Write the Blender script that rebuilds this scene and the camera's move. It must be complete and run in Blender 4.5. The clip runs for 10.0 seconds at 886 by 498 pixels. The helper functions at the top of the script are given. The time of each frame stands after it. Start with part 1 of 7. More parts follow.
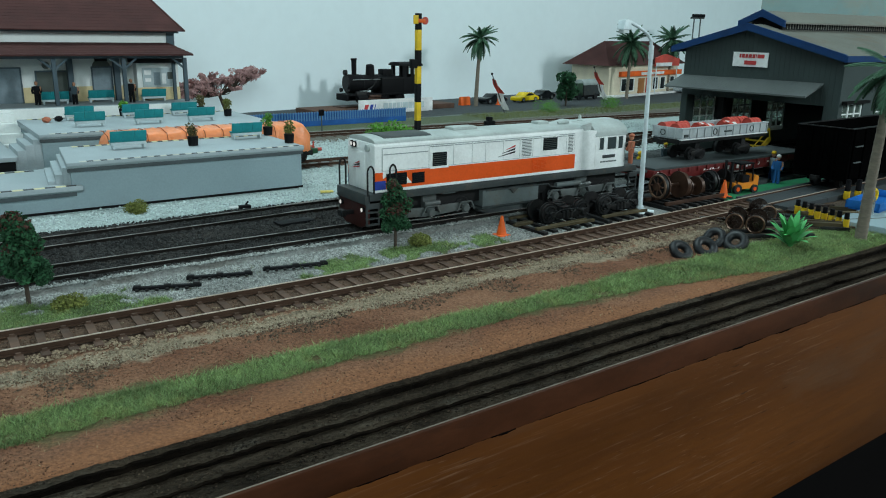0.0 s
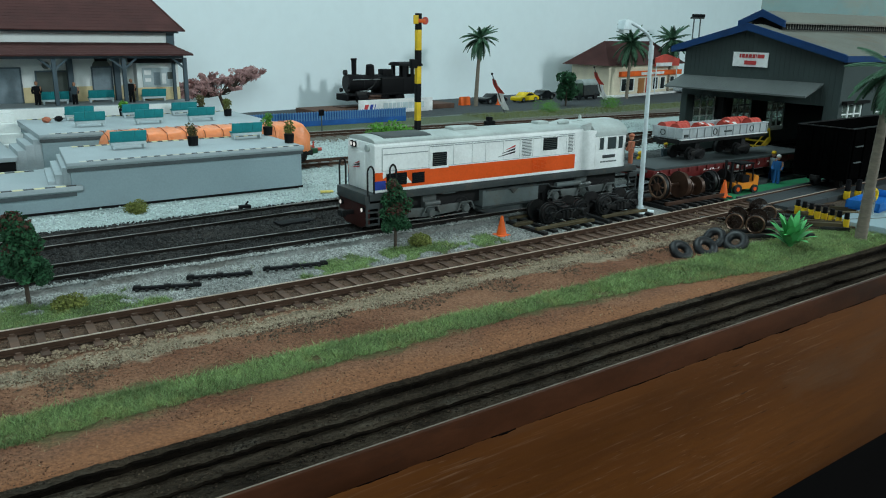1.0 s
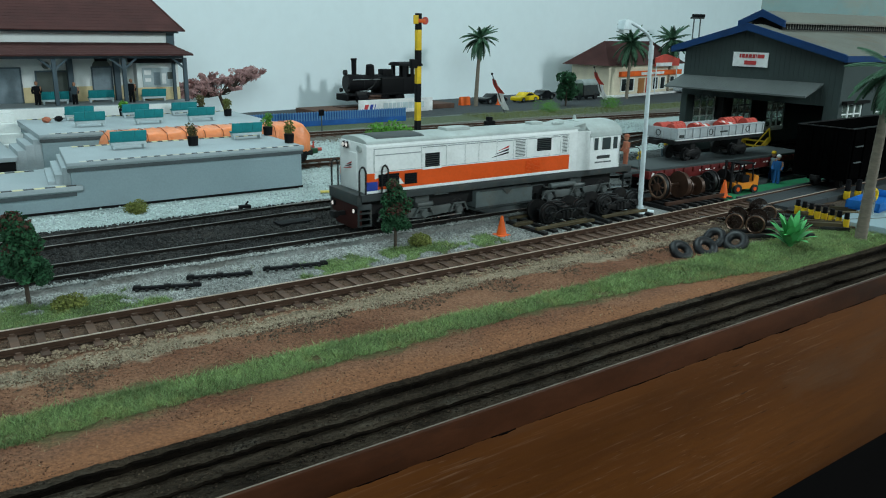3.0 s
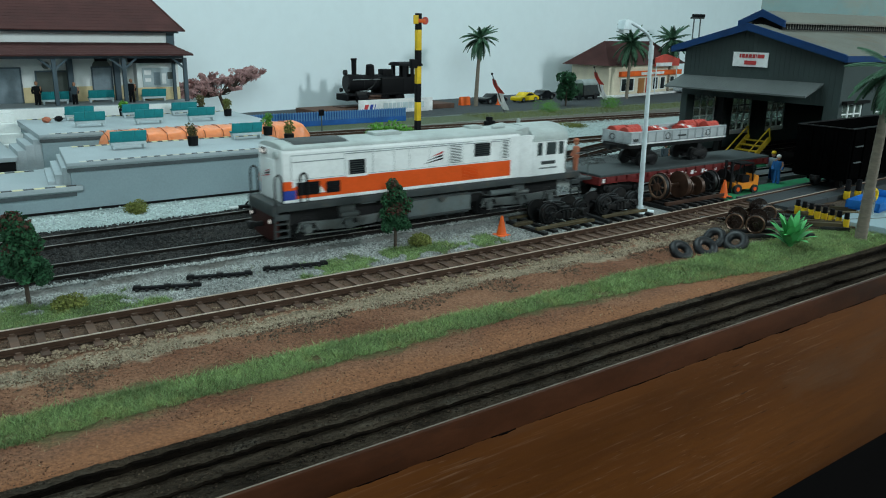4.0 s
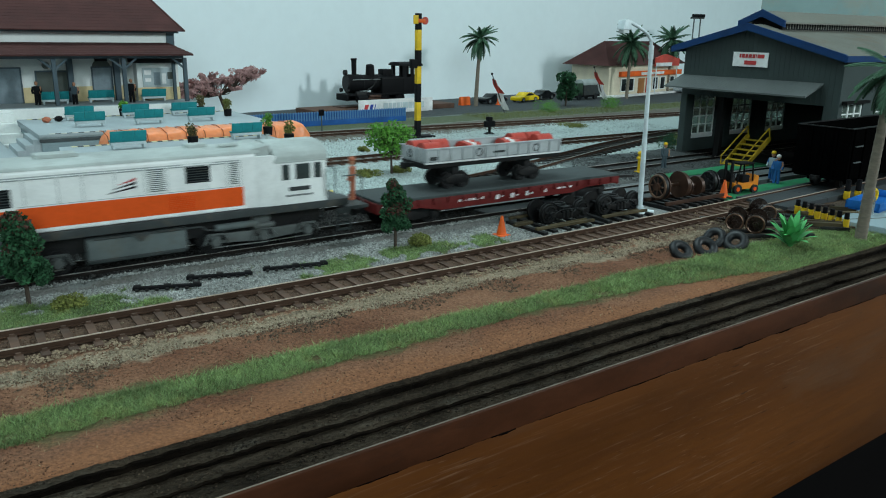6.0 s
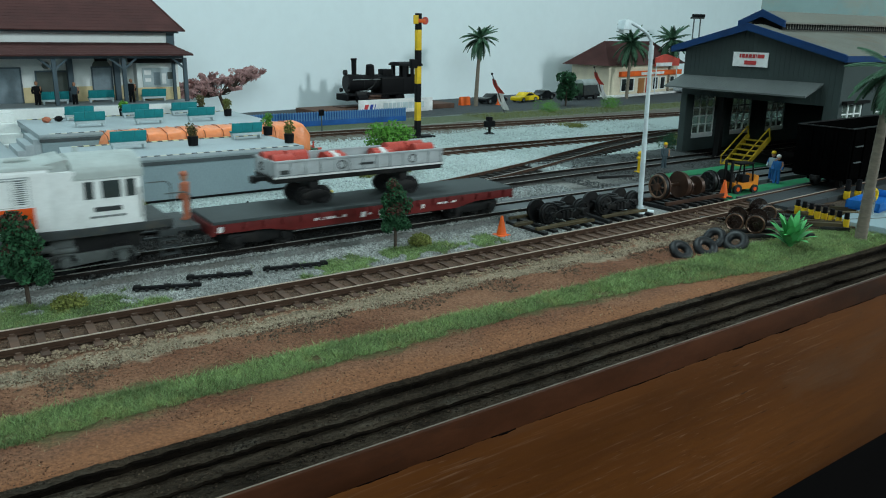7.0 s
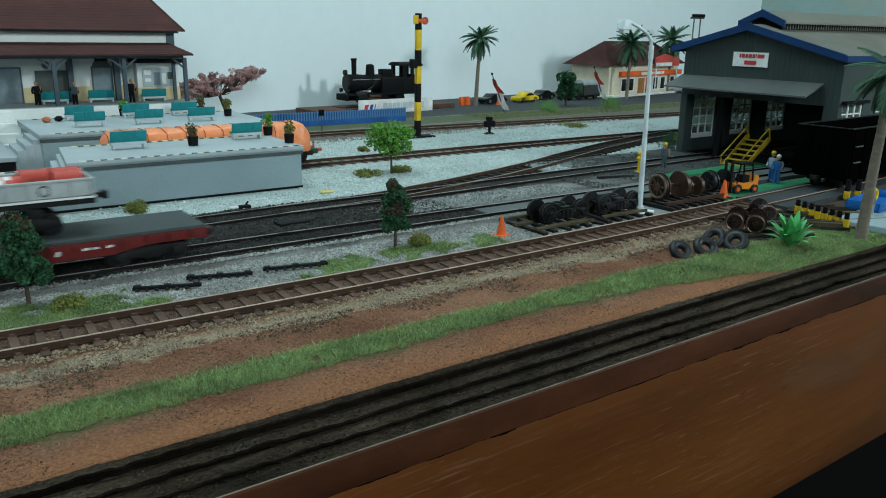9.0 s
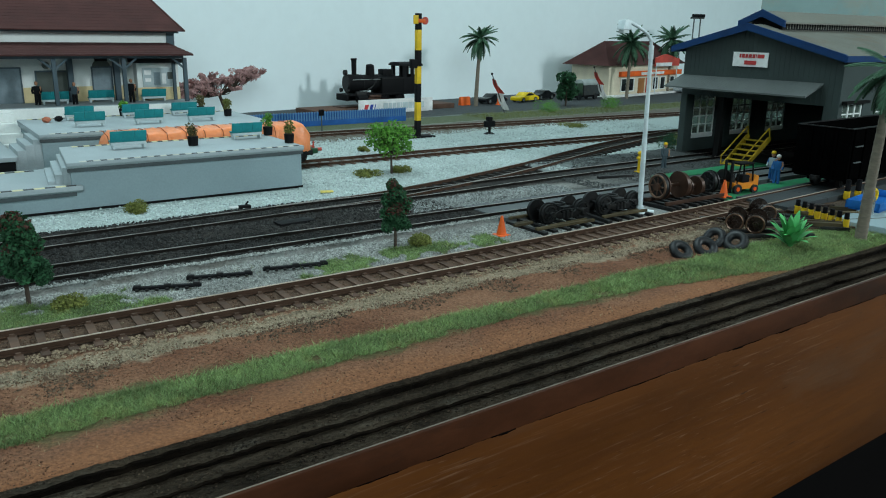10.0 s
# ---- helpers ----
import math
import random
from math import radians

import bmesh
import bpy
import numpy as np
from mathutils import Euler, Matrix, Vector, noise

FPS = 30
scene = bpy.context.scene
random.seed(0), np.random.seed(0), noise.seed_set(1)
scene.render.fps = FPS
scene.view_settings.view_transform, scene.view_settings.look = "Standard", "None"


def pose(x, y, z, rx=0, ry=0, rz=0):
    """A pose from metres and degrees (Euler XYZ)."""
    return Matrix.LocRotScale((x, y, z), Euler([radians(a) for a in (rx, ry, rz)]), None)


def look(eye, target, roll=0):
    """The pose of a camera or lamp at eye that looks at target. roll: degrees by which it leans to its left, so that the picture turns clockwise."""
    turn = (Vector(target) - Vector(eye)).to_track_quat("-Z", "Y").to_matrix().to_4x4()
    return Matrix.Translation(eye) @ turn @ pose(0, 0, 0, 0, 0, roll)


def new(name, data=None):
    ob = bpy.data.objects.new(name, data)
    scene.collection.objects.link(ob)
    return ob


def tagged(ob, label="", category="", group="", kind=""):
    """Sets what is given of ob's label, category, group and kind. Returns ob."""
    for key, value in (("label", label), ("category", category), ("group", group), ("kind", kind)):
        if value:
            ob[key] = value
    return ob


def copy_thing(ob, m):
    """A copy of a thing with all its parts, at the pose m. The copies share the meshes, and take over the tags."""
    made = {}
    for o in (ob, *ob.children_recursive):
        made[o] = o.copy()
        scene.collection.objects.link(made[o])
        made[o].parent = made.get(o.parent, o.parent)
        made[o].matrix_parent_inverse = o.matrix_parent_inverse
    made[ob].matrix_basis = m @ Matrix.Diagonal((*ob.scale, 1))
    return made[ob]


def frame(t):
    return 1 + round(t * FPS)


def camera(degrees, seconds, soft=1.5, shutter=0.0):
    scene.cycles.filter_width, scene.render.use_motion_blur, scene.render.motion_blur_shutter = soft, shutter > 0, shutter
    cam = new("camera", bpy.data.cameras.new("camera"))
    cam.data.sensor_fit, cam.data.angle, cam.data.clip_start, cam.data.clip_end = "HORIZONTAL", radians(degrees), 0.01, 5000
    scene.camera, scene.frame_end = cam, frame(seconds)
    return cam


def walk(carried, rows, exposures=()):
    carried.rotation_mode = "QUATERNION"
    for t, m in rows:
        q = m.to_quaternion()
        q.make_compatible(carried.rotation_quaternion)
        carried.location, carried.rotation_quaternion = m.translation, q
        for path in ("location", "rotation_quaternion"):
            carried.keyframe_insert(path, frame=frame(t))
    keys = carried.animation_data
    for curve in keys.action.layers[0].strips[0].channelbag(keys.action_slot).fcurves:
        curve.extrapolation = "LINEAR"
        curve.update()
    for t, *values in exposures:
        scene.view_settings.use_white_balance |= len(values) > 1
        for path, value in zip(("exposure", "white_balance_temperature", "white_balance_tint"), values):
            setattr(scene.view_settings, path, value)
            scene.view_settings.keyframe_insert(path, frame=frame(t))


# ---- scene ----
# Camera: hand-held phone at rest before the layout. Lengths below are in millimetres, put into metres by MM.
MM = 0.001
cam = camera(59.46, 10.0, soft=1.05, shutter=0.8)
_p, _r, _y = radians(15.687), radians(0.944), radians(54.580)
_F = Vector((math.cos(_p) * math.cos(_y), math.cos(_p) * math.sin(_y), -math.sin(_p)))
_R = Vector((math.sin(_y), -math.cos(_y), 0))
_U = _R.cross(_F)
_R2 = math.cos(_r) * _R + math.sin(_r) * _U
_U2 = -math.sin(_r) * _R + math.cos(_r) * _U
EYE = Matrix.Translation((0, 0, 0.093)) @ Matrix((_R2, _U2, -_F)).transposed().to_4x4()
walk(cam, [(0.0, EYE), (10.0, EYE)])
scene.view_settings.exposure = 0.0

# ---------------------------------------------------------------- light
world = bpy.data.worlds.new("room_air")
scene.world = world
world.use_nodes = True
world.node_tree.nodes["Background"].inputs[0].default_value = (0.55, 0.75, 0.85, 1)
world.node_tree.nodes["Background"].inputs[1].default_value = 0.03


def area(name, eye, target, sx, sy, watts, colour):
    d = bpy.data.lights.new(name, "AREA")
    d.shape, d.size, d.size_y, d.energy, d.color = "RECTANGLE", sx, sy, watts, colour
    ob = new(name, d)
    ob.matrix_world = look(eye, target)
    return ob


area("ceiling_tube", (0.05, 0.62, 1.42), (0.05, 0.62, 0), 1.1, 0.35, 12, (0.75, 0.97, 1.0))
area("window_daylight", (-0.75, -1.95, 0.85), (0.5, 0.7, 0.0), 1.2, 0.9, 28, (0.76, 0.97, 1.0))
# Added unseen lamp, no known window; placed by the leftward wall shadows.
area("side_window", (1.20, -0.62, 0.58), (0.5, 0.85, 0.03), 0.12, 0.16, 9.5, (0.84, 0.97, 1.0))


# ---------------------------------------------------------------- materials
def ramp_mix(nt, fac, a, b):
    m = nt.nodes.new("ShaderNodeMix")
    m.data_type = "RGBA"
    nt.links.new(fac, m.inputs[0])
    for i, c in ((6, a), (7, b)):
        if isinstance(c, tuple):
            m.inputs[i].default_value = (*c[:3], 1)
        else:
            nt.links.new(c, m.inputs[i])
    return m.outputs[2]


def noise_out(nt, co, scale, detail=4, rough=0.6):
    n = nt.nodes.new("ShaderNodeTexNoise")
    n.inputs["Scale"].default_value = scale
    n.inputs["Detail"].default_value = detail
    n.inputs["Roughness"].default_value = rough
    nt.links.new(co, n.inputs["Vector"])
    return n.outputs[0]


def remap(nt, val, a, b, c=0.0, d=1.0):
    m = nt.nodes.new("ShaderNodeMapRange")
    nt.links.new(val, m.inputs[0])
    for i, v in enumerate((a, b, c, d)):
        m.inputs[i + 1].default_value = v
    return m.outputs[0]


def calc(nt, op, a, b):
    m = nt.nodes.new("ShaderNodeMath")
    m.operation = op
    for i, v in enumerate((a, b)):
        if isinstance(v, (int, float)):
            m.inputs[i].default_value = v
        else:
            nt.links.new(v, m.inputs[i])
    return m.outputs[0]


def mat(name, col, rough=0.6, metal=0.0, dark=0.7, light=1.15, coarse=60, fine=900, bump=0.25, depth=0.0002, island=0.0, obj=0.0, stain=None, emit=0.0, stretch=None, trans=0.0, wear=0.5, grain=0.35, spec=0.22):
    """A painted, plastic, metal or earthen surface with patches, grain and fine relief."""
    m = bpy.data.materials.new(name)
    m.use_nodes = True
    nt = m.node_tree
    p = nt.nodes["Principled BSDF"]
    tc = nt.nodes.new("ShaderNodeTexCoord")
    co = tc.outputs["Object"]
    if stretch:
        mp = nt.nodes.new("ShaderNodeMapping")
        mp.inputs["Scale"].default_value = stretch
        nt.links.new(co, mp.inputs[0])
        co = mp.outputs[0]
    n1 = noise_out(nt, co, coarse, 5)
    n2 = noise_out(nt, co, fine, 3)
    base = ramp_mix(nt, remap(nt, n1, 0.3, 0.7), tuple(c * dark for c in col), tuple(min(1, c * light) for c in col))
    if stain:
        base = ramp_mix(nt, remap(nt, noise_out(nt, co, coarse * 2.3, 6, 0.7), 0.52, 0.68, 0, wear), base, stain)
    g = remap(nt, n2, 0.3, 0.7, 1 - 0.18 * grain, 1 + 0.12 * grain)
    hv = nt.nodes.new("ShaderNodeHueSaturation")
    nt.links.new(base, hv.inputs["Color"])
    if island or obj:
        if island:
            rnd, amt = nt.nodes.new("ShaderNodeNewGeometry").outputs["Random Per Island"], island
        else:
            rnd, amt = nt.nodes.new("ShaderNodeObjectInfo").outputs["Random"], obj
        g = calc(nt, "MULTIPLY", g, remap(nt, rnd, 0, 1, 1 - amt, 1 + amt))
    nt.links.new(g, hv.inputs["Value"])
    nt.links.new(hv.outputs[0], p.inputs["Base Color"])
    nt.links.new(remap(nt, n1, 0.3, 0.7, max(0.05, rough - 0.1), min(1, rough + 0.1)), p.inputs["Roughness"])
    p.inputs["Metallic"].default_value = metal
    p.inputs["Specular IOR Level"].default_value = spec
    if bump:
        b = nt.nodes.new("ShaderNodeBump")
        b.inputs["Strength"].default_value = bump
        b.inputs["Distance"].default_value = depth
        nt.links.new(n2, b.inputs["Height"])
        nt.links.new(b.outputs[0], p.inputs["Normal"])
    if emit:
        p.inputs["Emission Color"].default_value = (1, 0.97, 0.9, 1)
        p.inputs["Emission Strength"].default_value = emit
    if trans:
        p.inputs["Transmission Weight"].default_value = trans
    return m


M_WHITE = mat("white_paint", (0.83, 0.85, 0.84), 0.45, dark=0.9, light=1.05, bump=0.08, stain=(0.45, 0.44, 0.42), wear=0.25)
M_JOINT = mat("panel_joint_grey", (0.40, 0.43, 0.43), 0.6)
M_CABGLASS = mat("cab_glazing", (0.045, 0.058, 0.058), 0.1, bump=0, spec=0.5)
M_DRIP = mat("drip_strip_grey", (0.30, 0.33, 0.33), 0.5)
M_ORANGE = mat("orange_paint", (0.74, 0.092, 0.013), 0.45, dark=0.9, light=1.1, bump=0.08)
M_BLUE = mat("blue_paint", (0.03, 0.06, 0.32), 0.45)
M_SHEDBLUE = mat("shed_blue_trim", (0.004, 0.034, 0.120), 0.5)
M_ROOFGREY = mat("loco_roof_grey", (0.41, 0.45, 0.435), 0.55, dark=0.8, stain=(0.3, 0.3, 0.29))
M_DARKGREY = mat("underframe_grey", (0.047, 0.054, 0.055), 0.55, stain=(0.12, 0.09, 0.06), wear=0.4)
M_MIDGREY = mat("tank_grey", (0.11, 0.13, 0.13), 0.5, stain=(0.10, 0.09, 0.07))
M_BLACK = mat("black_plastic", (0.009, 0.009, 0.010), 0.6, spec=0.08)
M_SOOT = mat("sooty_black", (0.007, 0.007, 0.0075), 0.5, spec=0.3, stain=(0.035, 0.03, 0.025), wear=0.4)
M_WINDOW = mat("dark_glazing", (0.012, 0.014, 0.016), 0.12, bump=0)
M_STEEL = mat("worn_steel", (0.55, 0.56, 0.56), 0.28, 0.9, stain=(0.2, 0.15, 0.11))
M_RAIL = mat("rusty_rail_side", (0.066, 0.037, 0.025), 0.7, spec=0.08, dark=0.7, coarse=120)
M_RAILTOP = mat("rail_head_bronze", (0.62, 0.50, 0.41), 0.38, 0.35, stain=(0.26, 0.16, 0.10), coarse=30, wear=0.9)
M_RAILTOP2 = mat("rail_head_dull", (0.42, 0.39, 0.36), 0.3, 0.55, stain=(0.05, 0.042, 0.035), coarse=16, wear=1.0)
M_RAILDARK = mat("oily_rail_side", (0.016, 0.0135, 0.012), 0.6, spec=0.06)
M_SLEEPER = mat("brown_sleeper", (0.105, 0.062, 0.044), 0.8, dark=0.65, light=1.3, coarse=90, obj=0.2)
M_SLEEPERDARK = mat("oily_sleeper", (0.030, 0.026, 0.023), 0.7, obj=0.2)
M_CONC = mat("platform_grey", (0.25, 0.325, 0.35), 0.75, dark=0.92, light=1.06, coarse=20, bump=0.15)
M_CONCTOP = mat("platform_top_grey", (0.36, 0.41, 0.43), 0.75, dark=0.9, light=1.08, coarse=25, bump=0.2)
# Shadow under the slab overhangs, put into the colour of a strip.
M_SLABSHADE = mat("slab_shade", (0.075, 0.09, 0.095), 0.8)
M_EDGEY = mat("faded_yellow_edge", (0.72, 0.66, 0.40), 0.7)
M_PLATE = mat("yellow_plate_paint", (0.78, 0.62, 0.16), 0.6)
M_EDGEW = mat("pale_edge", (0.62, 0.62, 0.55), 0.7)
M_EDGEK = mat("dark_edge", (0.085, 0.09, 0.09), 0.7)
M_TEAL = mat("teal_plastic", (0.015, 0.22, 0.24), 0.4, bump=0.1)
M_BENCHLEG = mat("pale_bench_frame", (0.50, 0.58, 0.60), 0.5)
M_ROOFRED = mat("maroon_roof_tiles", (0.074, 0.033, 0.031), 0.85, spec=0.1, coarse=40, obj=0.04)
M_WALLWHITE = mat("station_white_wall", (0.74, 0.76, 0.74), 0.7, dark=0.92, light=1.04)
M_CREAM = mat("cream_wall", (0.66, 0.53, 0.30), 0.7, dark=0.88)
M_POST = mat("blue_grey_post", (0.075, 0.105, 0.125), 0.6)
M_DOORGREY = mat("station_door_grey", (0.085, 0.10, 0.088), 0.5)
M_GLASS = mat("station_glass", (0.22, 0.27, 0.30), 0.1, bump=0)
M_TARP = mat("orange_tarpaulin", (0.86, 0.265, 0.10), 0.35, dark=0.85, coarse=80, fine=140, bump=0.5, depth=0.002, spec=0.5)
M_STRAP = mat("tarp_rope", (0.40, 0.12, 0.05), 0.8)
M_SHED = mat("shed_dark_siding", (0.042, 0.057, 0.055), 0.65, coarse=15)
# Near-black: the shade inside the shed is in the colour; dark hoods share it.
M_SHEDIN = mat("shed_inner_shade_and_hood", (0.012, 0.012, 0.012), 0.9, spec=0.05)
M_GOND = mat("soot_black_wagon", (0.0018, 0.0018, 0.0018), 0.9, spec=0.0)
M_BOGIE = mat("bogie_dark_grey", (0.092, 0.102, 0.100), 0.36, spec=0.5, stain=(0.06, 0.05, 0.04))
M_DISPLAY = mat("bright_display_glass", (0.42, 0.48, 0.50), 0.15, bump=0)
M_WHEEL = mat("dark_oily_iron", (0.021, 0.012, 0.009), 0.28, spec=0.5, dark=0.5, light=1.5, coarse=150)
M_RIM = mat("worn_wheel_rim", (0.15, 0.085, 0.055), 0.3, 0.5, spec=0.5, dark=0.5, light=1.4, coarse=120)
M_CORR = mat("corrugated_roof", (0.175, 0.175, 0.15), 0.6, dark=0.75, coarse=15, stain=(0.15, 0.11, 0.08))
M_CANOPY = mat("canopy_sheet", (0.115, 0.128, 0.125), 0.6, coarse=20)
M_YELLOW = mat("yellow_paint", (0.74, 0.47, 0.02), 0.5, bump=0.1)
M_DKYEL = mat("stair_yellow", (0.36, 0.24, 0.012), 0.6)
M_RED = mat("red_paint", (0.52, 0.075, 0.055), 0.5)
M_WRED = mat("wagon_oxide_red", (0.135, 0.016, 0.015), 0.55, stain=(0.05, 0.014, 0.012))
M_DECK = mat("flatcar_deck", (0.055, 0.065, 0.066), 0.75, coarse=40)
M_WGREY = mat("wagon_grey", (0.40, 0.43, 0.44), 0.55, dark=0.8, stain=(0.2, 0.19, 0.18), wear=0.35)
M_WGREYIN = mat("wagon_inside", (0.26, 0.29, 0.30), 0.65)
M_RUST = mat("rust_brown", (0.055, 0.026, 0.016), 0.45, 0.3, spec=0.4, dark=0.5, light=1.4, coarse=150)
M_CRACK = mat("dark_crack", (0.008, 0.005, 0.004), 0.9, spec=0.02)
M_CORKTOP = mat("lit_cork_face", (0.038, 0.0285, 0.0200), 0.9, spec=0.06, dark=0.25, light=1.8, coarse=45, fine=1100, bump=1.0, depth=0.0012, stretch=(0.5, 1, 1), stain=(0.075, 0.066, 0.052), wear=0.65, grain=2.6)
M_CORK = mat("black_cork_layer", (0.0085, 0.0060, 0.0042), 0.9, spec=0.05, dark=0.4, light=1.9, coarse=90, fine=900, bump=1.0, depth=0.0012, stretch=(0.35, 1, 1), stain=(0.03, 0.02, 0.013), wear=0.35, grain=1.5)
M_TIMBER = mat("old_timber", (0.080, 0.061, 0.032), 0.8, dark=0.45, light=1.4, coarse=150, obj=0.35)
M_CONE = mat("cone_orange", (0.80, 0.13, 0.022), 0.5)
M_TYRE = mat("tyre_rubber", (0.013, 0.014, 0.016), 0.5, spec=0.35, stain=(0.06, 0.06, 0.055), wear=0.3)
M_POLEWHITE = mat("lamp_post_white", (0.66, 0.74, 0.77), 0.45, bump=0.05)
M_WALL = mat("room_wall_paint", (0.785, 0.87, 0.89), 0.85, dark=0.97, light=1.02, coarse=1.5, fine=60, bump=0.03, depth=0.0005, grain=0.1)
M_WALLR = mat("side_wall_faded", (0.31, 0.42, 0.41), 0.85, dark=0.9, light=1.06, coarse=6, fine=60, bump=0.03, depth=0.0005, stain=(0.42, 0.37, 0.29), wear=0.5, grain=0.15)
# Wall and ceiling colours are kept dark to cut bounced light.
M_LOWBOUNCE = mat("low_bounce_wall", (0.24, 0.25, 0.24), 0.9, bump=0)
M_CEIL = mat("low_bounce_ceiling", (0.40, 0.42, 0.42), 0.9, bump=0)
# Near-black: the shade under the layout is put into this colour.
M_UNDERSHADE = mat("under_layout_shade", (0.006, 0.005, 0.005), 0.9, spec=0.02, coarse=4)
M_PIT = mat("workshop_apron", (0.098, 0.110, 0.114), 0.5, dark=0.7, coarse=30, fine=1500)
M_PAVE = mat("dark_paving", (0.046, 0.053, 0.056), 0.6, dark=0.7, coarse=30, fine=1500)
M_GREEN = mat("green_floor_paint", (0.02, 0.20, 0.085), 0.7, dark=0.7, coarse=60, stain=(0.07, 0.09, 0.07))
M_TRUNK = mat("tree_bark", (0.075, 0.055, 0.042), 0.85)
M_LEAFD = mat("dark_foliage", (0.022, 0.075, 0.033), 0.75, dark=0.5, light=1.5, coarse=200, island=0.5)
M_LEAFR = mat("reddish_foliage", (0.075, 0.032, 0.022), 0.75, island=0.5)
M_LEAFL = mat("light_foliage", (0.085, 0.23, 0.03), 0.7, dark=0.6, light=1.4, coarse=200, island=0.45)
M_PINK = mat("pink_blossom", (0.42, 0.245, 0.235), 0.8, dark=0.7, light=1.3, coarse=150, island=0.35)
M_PINKD = mat("brown_red_blossom", (0.25, 0.12, 0.112), 0.85, dark=0.6, light=1.3, coarse=150, island=0.4)
M_OLIVE = mat("olive_brown_leaf", (0.115, 0.098, 0.040), 0.8, dark=0.6, light=1.4, coarse=150, island=0.5)
M_PALM = mat("palm_frond", (0.042, 0.100, 0.056), 0.6, island=0.35)
M_PALMTR = mat("palm_trunk", (0.19, 0.16, 0.125), 0.85, coarse=200, stretch=(1, 1, 3))
M_AGAVE = mat("agave_leaf", (0.10, 0.42, 0.14), 0.35, dark=0.8, island=0.15)
M_GRASS = mat("static_grass", (0.185, 0.270, 0.105), 0.8, dark=0.6, light=1.55, coarse=45, island=0.5, stain=(0.28, 0.29, 0.10), wear=0.6)
M_GRASSY = mat("yellow_grass", (0.150, 0.165, 0.042), 0.8, island=0.4)
M_STONEL = mat("pale_gravel", (0.46, 0.53, 0.52), 0.9, dark=0.8, light=1.15, coarse=30, island=0.25)
M_STONEG = mat("grey_gravel", (0.30, 0.31, 0.295), 0.9, coarse=40, island=0.5)
M_STONEB = mat("brown_ballast", (0.25, 0.185, 0.125), 0.9, dark=0.75, coarse=35, island=0.4)
M_STONEK = mat("oily_ballast", (0.021, 0.020, 0.019), 0.6, dark=0.4, light=1.8, coarse=40, island=0.75)
M_LAMPGLOW = mat("headlight_lens", (0.25, 0.25, 0.24), 0.2, bump=0, emit=0.55)
M_LENS = mat("clear_lens", (0.6, 0.65, 0.66), 0.15, bump=0)
M_SIGNWHITE = mat("sign_white", (0.75, 0.75, 0.74), 0.6)
M_SIGNRED = mat("sign_red", (0.50, 0.05, 0.05), 0.6)
M_BLUEMAN = mat("blue_overalls", (0.02, 0.12, 0.33), 0.7)
M_HIVIS = mat("orange_figure", (0.46, 0.15, 0.085), 0.7)
M_DKMAN = mat("slate_figure", (0.05, 0.075, 0.09), 0.7)
M_CARY = mat("yellow_car_paint", (0.80, 0.55, 0.01), 0.25, bump=0)
M_CARK = mat("black_car_paint", (0.012, 0.014, 0.016), 0.2, bump=0)
M_BLUEPL = mat("bright_blue_plastic", (0.014, 0.13, 0.42), 0.4)
M_FENCE = mat("fence_blue", (0.02, 0.11, 0.36), 0.5)
M_FENCEL = mat("fence_picket_pale_blue", (0.10, 0.25, 0.46), 0.5)


